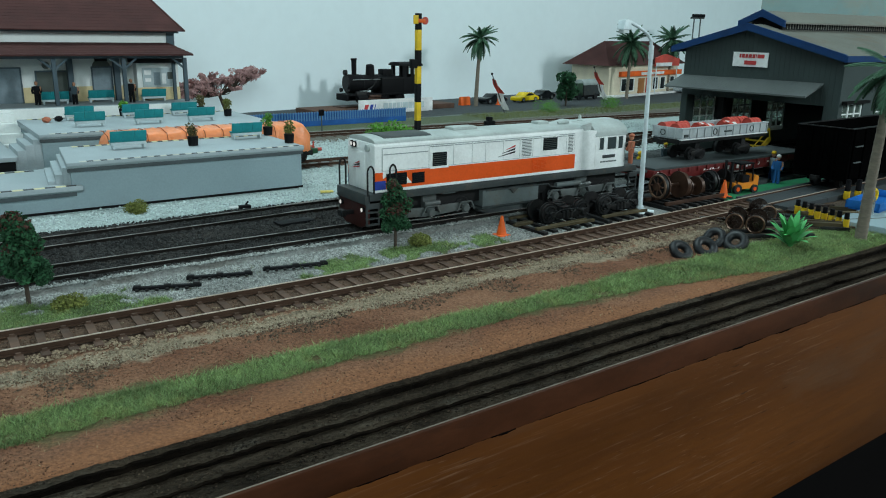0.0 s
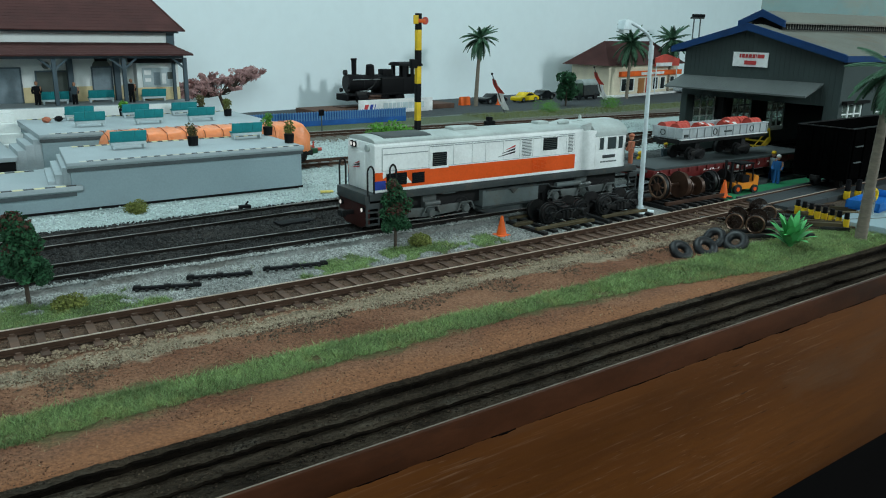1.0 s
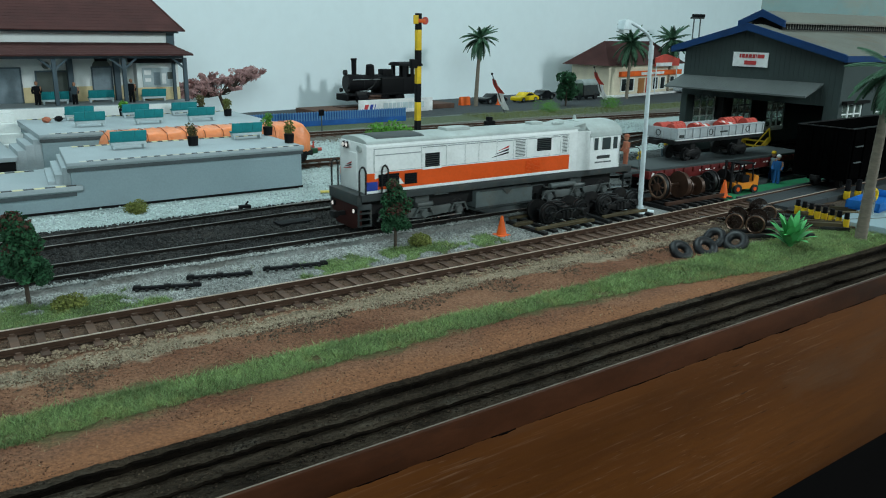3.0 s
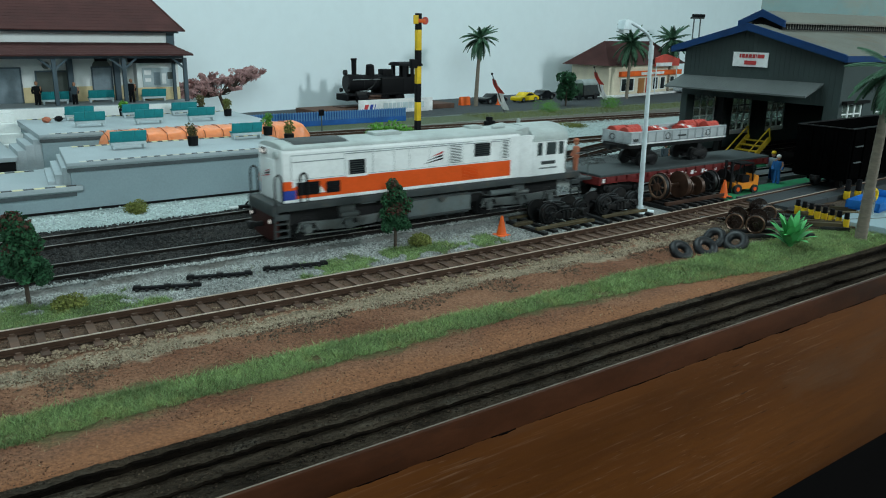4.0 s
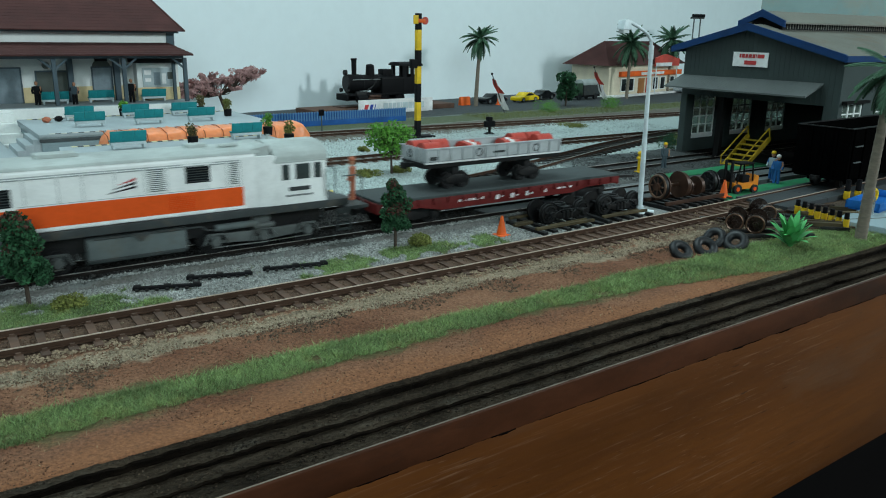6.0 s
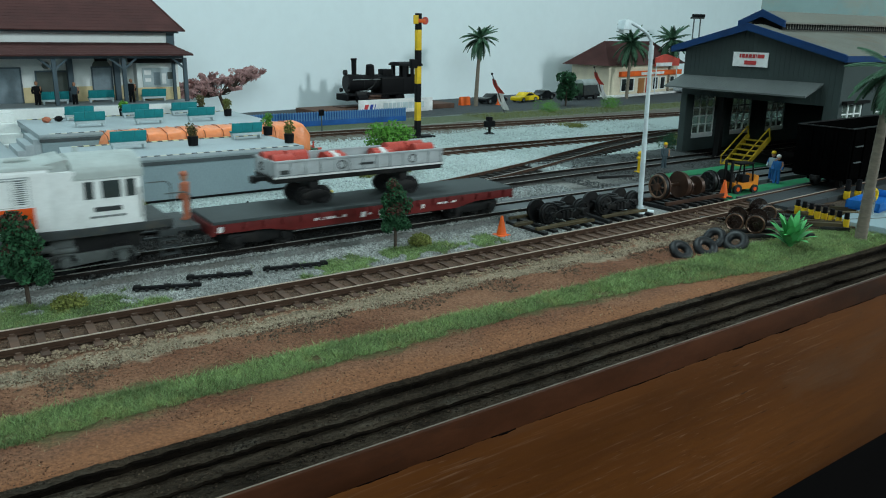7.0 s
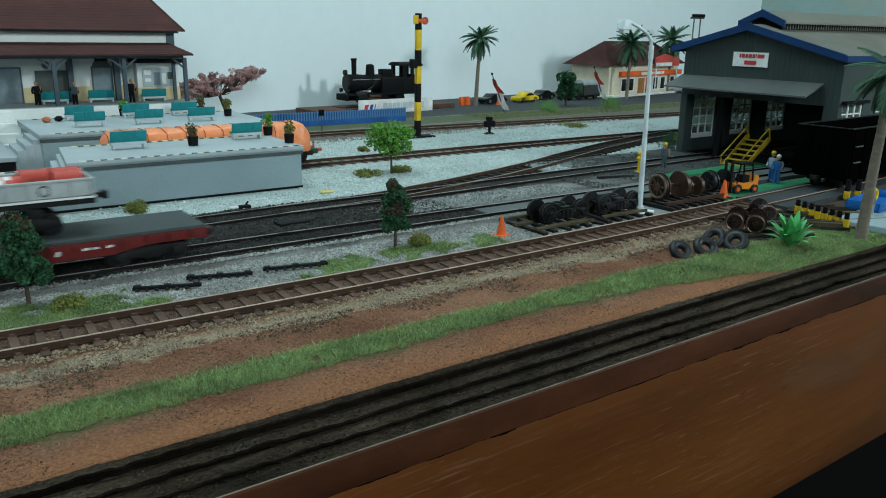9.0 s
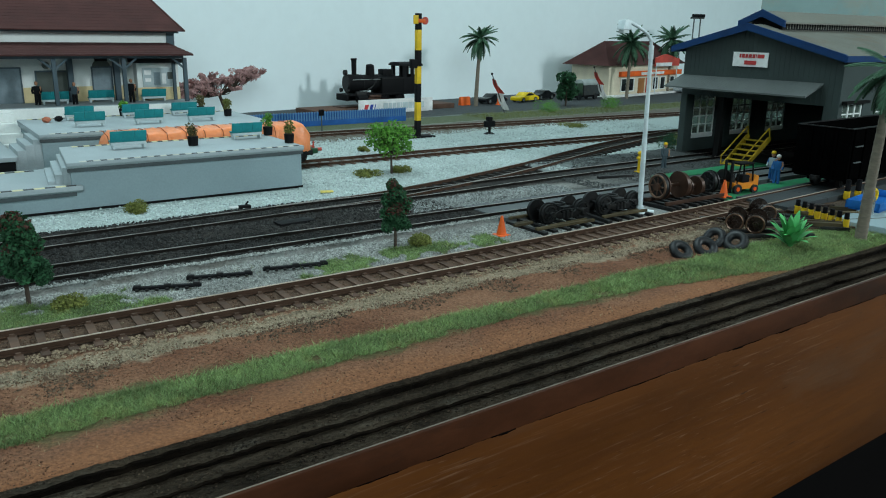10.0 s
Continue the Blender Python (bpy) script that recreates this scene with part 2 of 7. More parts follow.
def ground_material():
    """Scenic ground: soil, grit, oil and grass base in noisy bands along the tracks."""
    m = bpy.data.materials.new("scenic_ground")
    m.use_nodes = True
    nt = m.node_tree
    p = nt.nodes["Principled BSDF"]
    co = nt.nodes.new("ShaderNodeTexCoord").outputs["Object"]
    sep = nt.nodes.new("ShaderNodeSeparateXYZ")
    nt.links.new(co, sep.inputs[0])
    wob = noise_out(nt, co, 45, 6, 0.65)
    y = calc(nt, "ADD", sep.outputs[1], remap(nt, wob, 0.3, 0.7, -0.006, 0.006))
    x = calc(nt, "ADD", sep.outputs[0], remap(nt, wob, 0.3, 0.7, -0.03, 0.03))
    fine = noise_out(nt, co, 900, 4, 0.7)
    patch = noise_out(nt, co, 26, 5, 0.6)

    def tone(c, lo=0.6, hi=1.35):
        return ramp_mix(nt, remap(nt, fine, 0.3, 0.7), tuple(v * lo for v in c), tuple(v * hi for v in c))

    def band(a, b, s=0.003):
        return calc(nt, "MULTIPLY", remap(nt, y, a - s, a + s), remap(nt, y, b + s, b - s))

    col = tone((0.40, 0.47, 0.46), 0.8, 1.15)
    soil = ramp_mix(nt, remap(nt, patch, 0.35, 0.65), tone((0.128, 0.053, 0.029), 0.45, 1.6), tone((0.22, 0.108, 0.062), 0.55, 1.5))
    oil = ramp_mix(nt, remap(nt, patch, 0.42, 0.62), tone((0.013, 0.0125, 0.012), 0.4, 2.0), tone((0.036, 0.031, 0.027), 0.4, 1.9))
    grit = ramp_mix(nt, remap(nt, patch, 0.4, 0.6), tone((0.17, 0.165, 0.15)), tone((0.25, 0.255, 0.245)))
    grass = tone((0.10, 0.088, 0.038))
    col = ramp_mix(nt, calc(nt, "MULTIPLY", band(0.313, 0.402), remap(nt, x, 0.56, 0.46)), col, oil)
    col = ramp_mix(nt, calc(nt, "MULTIPLY", band(0.345, 0.366, 0.006), remap(nt, x, 0.17, 0.26)), col, grit)
    col = ramp_mix(nt, calc(nt, "MULTIPLY", band(0.335, 0.44, 0.012), remap(nt, x, 0.35, 0.43, 0, 0.95)), col, tone((0.036, 0.039, 0.039), 0.5, 1.8))
    col = ramp_mix(nt, band(0.2, 0.313), col, grit)
    col = ramp_mix(nt, band(0.1, 0.276), col, soil)
    col = ramp_mix(nt, band(0.241, 0.268, 0.002), col, tone((0.090, 0.054, 0.036), 0.5, 1.6))
    col = ramp_mix(nt, band(0.231, 0.2385, 0.0015), col, tone((0.27, 0.21, 0.145)))
    col = ramp_mix(nt, band(0.170, 0.185, 0.004), col, tone((0.225, 0.097, 0.047), 0.6, 1.4))
    col = ramp_mix(nt, band(0.193, 0.210, 0.002), col, grass)
    col = ramp_mix(nt, calc(nt, "MULTIPLY", band(0.17, 0.206, 0.003), remap(nt, x, 0.27, 0.33)), col, grass)
    col = ramp_mix(nt, calc(nt, "MULTIPLY", band(0.208, 0.243, 0.004), remap(nt, x, 0.305, 0.335)), col, tone((0.075, 0.055, 0.040), 0.5, 1.8))
    col = ramp_mix(nt, calc(nt, "MULTIPLY", band(0.51, 0.54, 0.003), 0.55), col, tone((0.10, 0.075, 0.055)))
    # The dark gap between the low platforms is put into the colour.
    col = ramp_mix(nt, calc(nt, "MULTIPLY", band(0.505, 0.577, 0.003), remap(nt, x, 0.085, 0.07)), col, tone((0.018, 0.017, 0.016), 0.4, 2.0))
    col = ramp_mix(nt, band(0.625, 0.70, 0.004), col, tone((0.13, 0.12, 0.10)))
    col = ramp_mix(nt, band(0.70, 0.76, 0.004), col, tone((0.10, 0.12, 0.07)))
    col = ramp_mix(nt, band(0.76, 3.0, 0.004), col, tone((0.058, 0.066, 0.07), 0.85, 1.15))
    nt.links.new(col, p.inputs["Base Color"])
    p.inputs["Roughness"].default_value = 0.9
    p.inputs["Specular IOR Level"].default_value = 0.2
    b = nt.nodes.new("ShaderNodeBump")
    b.inputs["Strength"].default_value = 0.7
    b.inputs["Distance"].default_value = 0.0008
    nt.links.new(fine, b.inputs["Height"])
    nt.links.new(b.outputs[0], p.inputs["Normal"])
    return m


M_GROUND = ground_material()


def wood_material():
    """Reddish-brown varnished board: soft figure, short pale scratches and dark nicks along the grain."""
    m = bpy.data.materials.new("stained_wood")
    m.use_nodes = True
    nt = m.node_tree
    p = nt.nodes["Principled BSDF"]
    co = nt.nodes.new("ShaderNodeTexCoord").outputs["Object"]

    def along(sx, sz):
        mp = nt.nodes.new("ShaderNodeMapping")
        mp.inputs["Scale"].default_value = (sx, 1, sz)
        nt.links.new(co, mp.inputs[0])
        return mp.outputs[0]
    soft = noise_out(nt, along(0.35, 1.2), 18, 5)
    grain = noise_out(nt, along(0.12, 2.5), 160, 4)
    nick = noise_out(nt, along(0.2, 2.2), 420, 2)
    patch = noise_out(nt, co, 9, 4)
    col = ramp_mix(nt, remap(nt, soft, 0.3, 0.7), (0.068, 0.0210, 0.0042), (0.152, 0.0465, 0.0084))
    col = ramp_mix(nt, remap(nt, grain, 0.35, 0.7, 0, 0.35), col, (0.060, 0.018, 0.007))
    col = ramp_mix(nt, remap(nt, noise_out(nt, along(0.25, 1.0), 34, 6, 0.7), 0.55, 0.72, 0, 0.5), col, (0.115, 0.062, 0.036))
    scratch = noise_out(nt, along(0.10, 3.2), 300, 3, 0.7)
    col = ramp_mix(nt, calc(nt, "MULTIPLY", remap(nt, scratch, 0.58, 0.72, 0, 0.4), remap(nt, patch, 0.42, 0.6)), col, (0.27, 0.15, 0.09))
    col = ramp_mix(nt, calc(nt, "MULTIPLY", remap(nt, nick, 0.66, 0.72, 0, 0.25), remap(nt, patch, 0.45, 0.6)), col, (0.34, 0.20, 0.13))
    col = ramp_mix(nt, remap(nt, nick, 0.31, 0.27, 0, 0.6), col, (0.02, 0.008, 0.005))
    nt.links.new(col, p.inputs["Base Color"])
    nt.links.new(remap(nt, soft, 0.3, 0.7, 0.42, 0.6), p.inputs["Roughness"])
    p.inputs["Specular IOR Level"].default_value = 0.16
    b = nt.nodes.new("ShaderNodeBump")
    b.inputs["Strength"].default_value = 0.25
    b.inputs["Distance"].default_value = 0.0006
    nt.links.new(grain, b.inputs["Height"])
    nt.links.new(b.outputs[0], p.inputs["Normal"])
    return m


M_WOODFRONT = wood_material()


# ---------------------------------------------------------------- builders, in millimetres
def box(bm, x0, x1, y0, y1, z0, z1, bev=0.0):
    r = bmesh.ops.create_cube(bm, size=1.0)
    vs = r["verts"]
    for v in vs:
        v.co = Vector((x0 + (v.co.x + 0.5) * (x1 - x0), y0 + (v.co.y + 0.5) * (y1 - y0), z0 + (v.co.z + 0.5) * (z1 - z0)))
    if bev:
        es = list({e for v in vs for e in v.link_edges})
        bmesh.ops.bevel(bm, geom=es, offset=bev, segments=2, profile=0.6, affect="EDGES")
    return bm


def cyl(bm, p, q, r, r2=None, n=12):
    p, q = Vector(p), Vector(q)
    d = q - p
    m = Matrix.Translation((p + q) / 2) @ d.to_track_quat("Z", "Y").to_matrix().to_4x4()
    bmesh.ops.create_cone(bm, cap_ends=True, segments=n, radius1=r, radius2=r if r2 is None else r2, depth=d.length, matrix=m)
    return bm


def tube(bm, pts, r, n=8):
    for a, b in zip(pts, pts[1:]):
        cyl(bm, a, b, r, n=n)
    return bm


def prism(bm, pts, axis, a, b, bev=0.0):
    """A polygon, given in the plane across axis, drawn out from a to b."""
    def put(u, v, w):
        return {"x": (w, u, v), "y": (u, w, v), "z": (u, v, w)}[axis]
    lo = [bm.verts.new(put(u, v, a)) for u, v in pts]
    hi = [bm.verts.new(put(u, v, b)) for u, v in pts]
    fs = [bm.faces.new(lo), bm.faces.new(hi[::-1])]
    for i in range(len(pts)):
        j = (i + 1) % len(pts)
        fs.append(bm.faces.new((lo[j], lo[i], hi[i], hi[j])))
    bmesh.ops.recalc_face_normals(bm, faces=fs)
    if bev:
        es = list({e for f in fs for e in f.edges})
        bmesh.ops.bevel(bm, geom=es, offset=bev, segments=2, profile=0.6, affect="EDGES")
    return bm


def ring(bm, c, R, r, axis="y", n=24, k=10):
    rows = []
    for i in range(n):
        a = 2 * math.pi * i / n
        row = []
        for j in range(k):
            b = 2 * math.pi * j / k
            rad, h = R + r * math.cos(b), r * math.sin(b)
            u, v = rad * math.cos(a), rad * math.sin(a)
            o = {"x": (h, u, v), "y": (u, h, v), "z": (u, v, h)}[axis]
            row.append(bm.verts.new(Vector(c) + Vector(o)))
        rows.append(row)
    for i in range(n):
        for j in range(k):
            bm.faces.new((rows[i][j], rows[(i + 1) % n][j], rows[(i + 1) % n][(j + 1) % k], rows[i][(j + 1) % k]))
    return bm


def blob(bm, c, rx, ry, rz, sub=2, rough=0.0, freq=0.3):
    r = bmesh.ops.create_icosphere(bm, subdivisions=sub, radius=1.0)
    for v in r["verts"]:
        k = 1 + rough * noise.noise(v.co * 2.1 + Vector(c) * freq)
        v.co = Vector(c) + Vector((v.co.x * rx * k, v.co.y * ry * k, v.co.z * rz * k))
    return bm


def leaves(bm, c, r, n, size, rng, flat=1.0):
    """Clumps of small leaves in a ball round c."""
    for _ in range(n):
        d = Vector((rng.gauss(0, 1), rng.gauss(0, 1), rng.gauss(0, 1))).normalized() * r * (0.35 + 0.65 * rng.random() ** 0.5)
        d.z *= flat
        o = Vector(c) + d
        u = Vector((rng.gauss(0, 1), rng.gauss(0, 1), rng.gauss(0, 1))).normalized()
        w = u.orthogonal().normalized()
        s = size * rng.uniform(0.6, 1.4)
        vs = [bm.verts.new(o + u * s), bm.verts.new(o + w * s * 0.7), bm.verts.new(o - u * s), bm.verts.new(o - w * s * 0.7 + u.cross(w) * s * 0.5)]
        bm.faces.new(vs[:3])
        bm.faces.new((vs[0], vs[2], vs[3]))
    return bm


def mesh_of(name, bm, material, smooth=False):
    me = bpy.data.meshes.new(name)
    bm.transform(Matrix.Scale(MM, 4))
    bm.to_mesh(me)
    bm.free()
    for i in (material if isinstance(material, (list, tuple)) else [material]):
        me.materials.append(i)
    if smooth:
        me.polygons.foreach_set("use_smooth", [True] * len(me.polygons))
        me.set_sharp_from_angle(angle=radians(40))
    return me


def part(name, bm, material, parent=None, label="", smooth=True):
    ob = new(name, mesh_of(name, bm, material, smooth))
    if parent is not None:
        ob.parent = parent
    if label:
        tagged(ob, label)
    return ob


def thing(name, x, y, z, rz=0, label="", category="", group="", kind=""):
    ob = new(name)
    ob.empty_display_size = 0.005
    ob.matrix_basis = pose(x * MM, y * MM, z * MM, 0, 0, rz)
    return tagged(ob, label, category, group, kind)


def solo(name, bm, material, x, y, z, rz=0, label="", category="", group="", kind="", smooth=True):
    ob = part(name, bm, material, None, "", smooth)
    ob.matrix_basis = pose(x * MM, y * MM, z * MM, 0, 0, rz)
    return tagged(ob, label, category, group, kind)


def again(ob, name, parent, x=0, y=0, z=0, rz=0, rx=0, ry=0):
    """Another object on the same mesh, under a parent."""
    o = new(name, ob.data)
    o.parent = parent
    o.matrix_basis = pose(x * MM, y * MM, z * MM, rx, ry, rz)
    return o


def NB():
    return bmesh.new()


def raw_mesh(name, verts, faces, material, label, category, kind="stuff"):
    me = bpy.data.meshes.new(name)
    me.from_pydata(verts * MM, [], faces)
    me.materials.append(material)
    return tagged(new(name, me), label, category, kind=kind)


# ---------------------------------------------------------------- room
def setting_box(name, x0, x1, y0, y1, z0, z1, material, label, category="wall"):
    return solo(name, box(NB(), x0, x1, y0, y1, z0, z1), material, 0, 0, 0, 0, label, category, kind="structure", smooth=False)


def wall_y(x):
    return 890 + (x - 300) * 0.165


bm = prism(NB(), [(-2600, wall_y(-2600)), (1700, wall_y(1700)), (1700, wall_y(1700) + 80), (-2600, wall_y(-2600) + 80)], "z", -900, 1500)
solo("wall_north", bm, M_WALL, 0, 0, 0, 0, "smooth pale blue-grey painted room wall behind the layout", "wall", kind="structure", smooth=False)
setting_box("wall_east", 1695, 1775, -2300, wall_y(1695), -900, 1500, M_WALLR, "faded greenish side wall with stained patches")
# Unseen west and south walls and ceiling, added to close the room.
setting_box("wall_west", -2680, -2600, -2300, wall_y(-2600), -900, 1500, M_LOWBOUNCE, "unseen side wall added dark to cut bounced light")
setting_box("wall_south", -2600, 1695, -2380, -2300, -900, 1500, M_LOWBOUNCE, "unseen wall added dark behind the camera to cut bounced light")
setting_box("ceiling", -2680, 1775, -2380, 1200, 1500, 1560, M_CEIL, "unseen grey ceiling added to close the room", "ceiling")
setting_box("floor", -2680, 1775, -2380, 1200, -960, -900, M_UNDERSHADE, "room floor coloured near-black as shade below the layout", "floor")

# the front board and the layered edge of the layout
tb = thing("layout_table", 300, 162, -900, 0.6, "reddish-brown stained wooden board along the layout's front", "table")
part("front_board", box(NB(), -900, 1100, -12, 0, 809, 885.6, 1.0), M_WOODFRONT, tb)
part("top_moulding", prism(NB(), [(-12.6, 885.8), (-10.8, 885.8), (-10.8, 894.4), (-11.5, 895.0), (-12.1, 895.0), (-12.5, 894.5)], "x", -900, 1100, 0.3), mat("moulding_red_brown", (0.058, 0.0185, 0.0080), 0.5, spec=0.15, dark=0.3, light=1.9, coarse=24, stain=(0.028, 0.013, 0.009), wear=0.7, stretch=(0.4, 1, 1)), tb, "narrow red-brown wooden moulding above the board")
part("edge_strip", box(NB(), -900, 1100, -12.15, -11.8, 894.9, 895.08), mat("pale_chip_edge", (0.20, 0.165, 0.13), 0.6, stain=(0.03, 0.018, 0.012), coarse=30, wear=1.0), tb, "thin worn pale edge line")
for px in (-620, -180, 260, 900):
    part("leg", cyl(NB(), (px, 50, 0), (px, 50, 860), 25), M_WOODFRONT, tb)
bm = NB()
crack = [(-400 + 3 * q, -12.3, 885.7 + 0.5 * noise.noise(Vector((q * 0.11, 0, 0))) + 0.3 * noise.noise(Vector((q * 0.6, 3, 0)))) for q in range(400)]
for a, b in zip(crack, crack[1:]):
    cyl(bm, a, b, max(0.04, 0.2 + 0.5 * noise.noise(Vector((a[0] * 0.1, 7, 0)))), n=5)
part("open_joint", bm, M_CRACK, tb, "dark open joint below the moulding")
# Added panel that hides the lit room and keeps the space below black.
part("dark_backing", box(NB(), -900, 1100, 14, 18, 20, 880), M_UNDERSHADE, tb, "black panel added as the dark below the board")
part("shelf_board", box(NB(), -900, 1390, 0, 740, 860, 885), M_WOODFRONT, tb)
edge = thing("layered_edge", 300, 160, -12, 0, "black rough layered cork sheets stepping down along the layout's edge", "layout edge", kind="structure")


def cork_sheet(i, back, front, top, bottom, slump):
    """One torn sheet: a rough top coloured as lit, a ragged broken front and a near-black foot."""
    rows = []
    bm = NB()
    for q in range(1100):
        x = -520 + 1.25 * q
        old = max(0.0, min(1.0, (140 - (x + 300)) / 160))
        w = 0.5 * noise.noise(Vector((x * 0.035, i * 7.1, 0))) + (0.4 + 0.5 * old) * noise.noise(Vector((x * 0.21, i * 3.3, 5))) + 0.35 * noise.noise(Vector((x * 0.75, i * 2.3, 8)))
        h = (0.22 + 0.5 * old) * noise.noise(Vector((x * 0.10, i * 5.1, 9))) + (0.2 + 0.3 * old) * noise.noise(Vector((x * 0.45, i * 4.1, 2)))
        bite = max(0.0, noise.noise(Vector((x * 0.07, i * 9.7, 4))) - 0.42) * 6.0 if i else 0.0
        prof = [(back, top)]
        for k in range(1, 5):
            u = k / 5
            prof.append((back + (front + bite - back) * u, top - slump * u * u + 0.28 * noise.noise(Vector((x * 0.5, k * 3.1, i * 5))) + h * u))
        f = front + w + bite
        prof += [(f, top - slump - 0.25 + h), (f - 0.25, top - slump - 0.8 + h), (f + 0.35 + 0.3 * noise.noise(Vector((x * 0.6, i, 3))), (top - slump + bottom) / 2), (f + 0.7, bottom)]
        rows.append([bm.verts.new((x, a, b)) for a, b in prof])
    for r0, r1 in zip(rows, rows[1:]):
        for k in range(len(r0) - 1):
            # Light on the tops is put into colour: paler top faces, darker fronts.
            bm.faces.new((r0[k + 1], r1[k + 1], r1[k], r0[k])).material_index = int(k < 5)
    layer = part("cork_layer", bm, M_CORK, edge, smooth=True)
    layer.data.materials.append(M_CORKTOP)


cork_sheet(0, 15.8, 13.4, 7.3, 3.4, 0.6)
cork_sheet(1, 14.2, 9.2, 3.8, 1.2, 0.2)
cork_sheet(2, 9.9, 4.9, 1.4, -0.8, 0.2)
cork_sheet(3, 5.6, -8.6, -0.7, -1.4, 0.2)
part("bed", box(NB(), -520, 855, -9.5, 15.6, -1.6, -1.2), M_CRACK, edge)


# ---------------------------------------------------------------- ground and tracks
def front_y(x):
    return 253.7 + 3.6 * ((min(x, 420) - 195) / 180) ** 2 + (0.05 * (x - 420) if x > 420 else 0)


def loco_y(x):
    return 326.0 if x < 0 else 326 - 4e-5 * x * x if x < 300 else 322.4 - 0.022 * (x - 300)


def ground_z(x, y):
    z = -4.2 + 0.45 * noise.noise(Vector((x * 0.05, y * 0.05, 0))) + 0.35 * noise.noise(Vector((x * 0.22, y * 0.22, 4)))
    d = abs(y - front_y(x)) if x < 560 else 99
    z += 1.75 * max(0.0, min(1.0, (19.0 - d) / 5.0))
    if y < 175:
        return -9.0
    if 309 < y < 398 and x < 470 or 380 < x < 545 and 336 < y < 436:
        z = -1.75 + 0.3 * noise.noise(Vector((x * 0.2, y * 0.2, 4)))
    if y < 186:
        z -= (186 - y) * 0.03
    if y > 440:
        z = -4.2
    return min(z, -2.75 + 0.35 * noise.noise(Vector((x * 0.16, y * 0.16, 9)))) if d < 15.5 else z


xs = np.concatenate([np.arange(-2500, -60, 240), np.arange(-60, 480, 3.0), np.arange(480, 760, 12), np.arange(760, 1700, 90), [1694]])
ys = np.concatenate([[174.7], np.arange(175.1, 320, 2.6), np.arange(320, 470, 5), np.arange(470, 900, 43), [900, 1000, 1130]])
vs = np.array([(x, min(y, max(wall_y(x) + 30, 480)), ground_z(x, y)) for y in ys for x in xs])
nx = len(xs)
fc = [(j * nx + i, j * nx + i + 1, (j + 1) * nx + i + 1, (j + 1) * nx + i) for j in range(len(ys) - 1) for i in range(nx - 1)]
g = raw_mesh("ground", vs, fc, M_GROUND, "scenic ground of brown soil, oily black grit and pale gravel", "ground", "structure")
g.data.polygons.foreach_set("use_smooth", [True] * len(g.data.polygons))


def centre_line(path, step):
    pts = [Vector((*p, 0)) for p in path]
    out, k = [], 0.0
    for a, b in zip(pts, pts[1:]):
        L = (b - a).length
        while k < L:
            out.append((a + (b - a) * (k / L), math.degrees(math.atan2(b.y - a.y, b.x - a.x))))
            k += step
        k -= L
    return out


def rail_bm(path, off, z0, z1, w):
    bm = NB()
    pts = [Vector((*p, 0)) for p in path]
    rows = []
    for i, p in enumerate(pts):
        t = (pts[min(i + 1, len(pts) - 1)] - pts[max(i - 1, 0)]).normalized()
        n = Vector((-t.y, t.x, 0))
        c = p + n * off
        rows.append([bm.verts.new(c + n * s * w / 2 + Vector((0, 0, z))) for s, z in ((-1, z0), (-1, z1), (1, z1), (1, z0))])
    for a, b in zip(rows, rows[1:]):
        for k in range(4):
            bm.faces.new((a[k], b[k], b[(k + 1) % 4], a[(k + 1) % 4]))
    for e in (rows[0], rows[-1]):
        bm.faces.new(e)
    bmesh.ops.recalc_face_normals(bm, faces=bm.faces)
    return bm


def track(path, label, sleeper, side, head, pitch=8.6, dz=0.0, stop=None):
    """Two rails with foot, web and polished head on sleepers with chairs."""
    t = thing("railway_track", 0, 0, 0, 0, label, "track", group="tracks of the layout", kind="structure")
    for off in (-8.65, 8.65):
        r = part("rail", rail_bm(path, off, -1.0 + dz, -0.25 + dz, 0.8), side, t)
        part("rail_foot", rail_bm(path, off, -2.1 + dz, -1.6 + dz, 2.0), side, r)
        part("rail_web", rail_bm(path, off, -1.7 + dz, -0.9 + dz, 0.45), side, r)
        part("rail_head", rail_bm(path, off, -0.26 + dz, 0.0 + dz, 0.58), head, r, "worn shiny rail top")
    bm = box(NB(), -1.35, 1.35, -14.0, 14.0, -4.2, -2.05, 0.15)
    for s in (-1, 1):
        for o in (-1.5, 1.5):
            box(bm, -0.75, 0.75, s * 8.65 + o - 0.5, s * 8.65 + o + 0.5, -2.1, -1.3)
    me = mesh_of("sleeper", bm, sleeper)
    rng = random.Random(4)
    for p, a in centre_line(path, pitch):
        if stop and stop(p.x, p.y):
            continue
        o = new("sleeper", me)
        o.parent = t
        o.matrix_basis = pose(p.x * MM, p.y * MM, dz * MM + rng.uniform(-0.1, 0.1) * MM, 0, 0, a + rng.uniform(-1.2, 1.2))
    return t


def line(f, a, b, n=40):
    return [(a + (b - a) * i / n, f(a + (b - a) * i / n)) for i in range(n + 1)]


track(line(front_y, -60, 640), "rust-brown model railway track on brown ballast", M_SLEEPER, M_RAIL, M_RAILTOP, 7.4)
track(line(loco_y, -260, 800), "oily black siding track sunk in dark grit", M_SLEEPERDARK, M_RAILDARK, M_RAILTOP2, 9.6, stop=lambda x, y: 232 < x < 545)
pts2 = [(-200, 366), (52, 374), (110, 377), (165, 380), (233, 380), (276, 381), (325, 384), (377, 386), (411, 386.5), (545, 387), (800, 387)]
track(pts2, "oily black yard track leading to the shed", M_SLEEPERDARK, M_RAILDARK, M_RAILTOP2, 9.6)
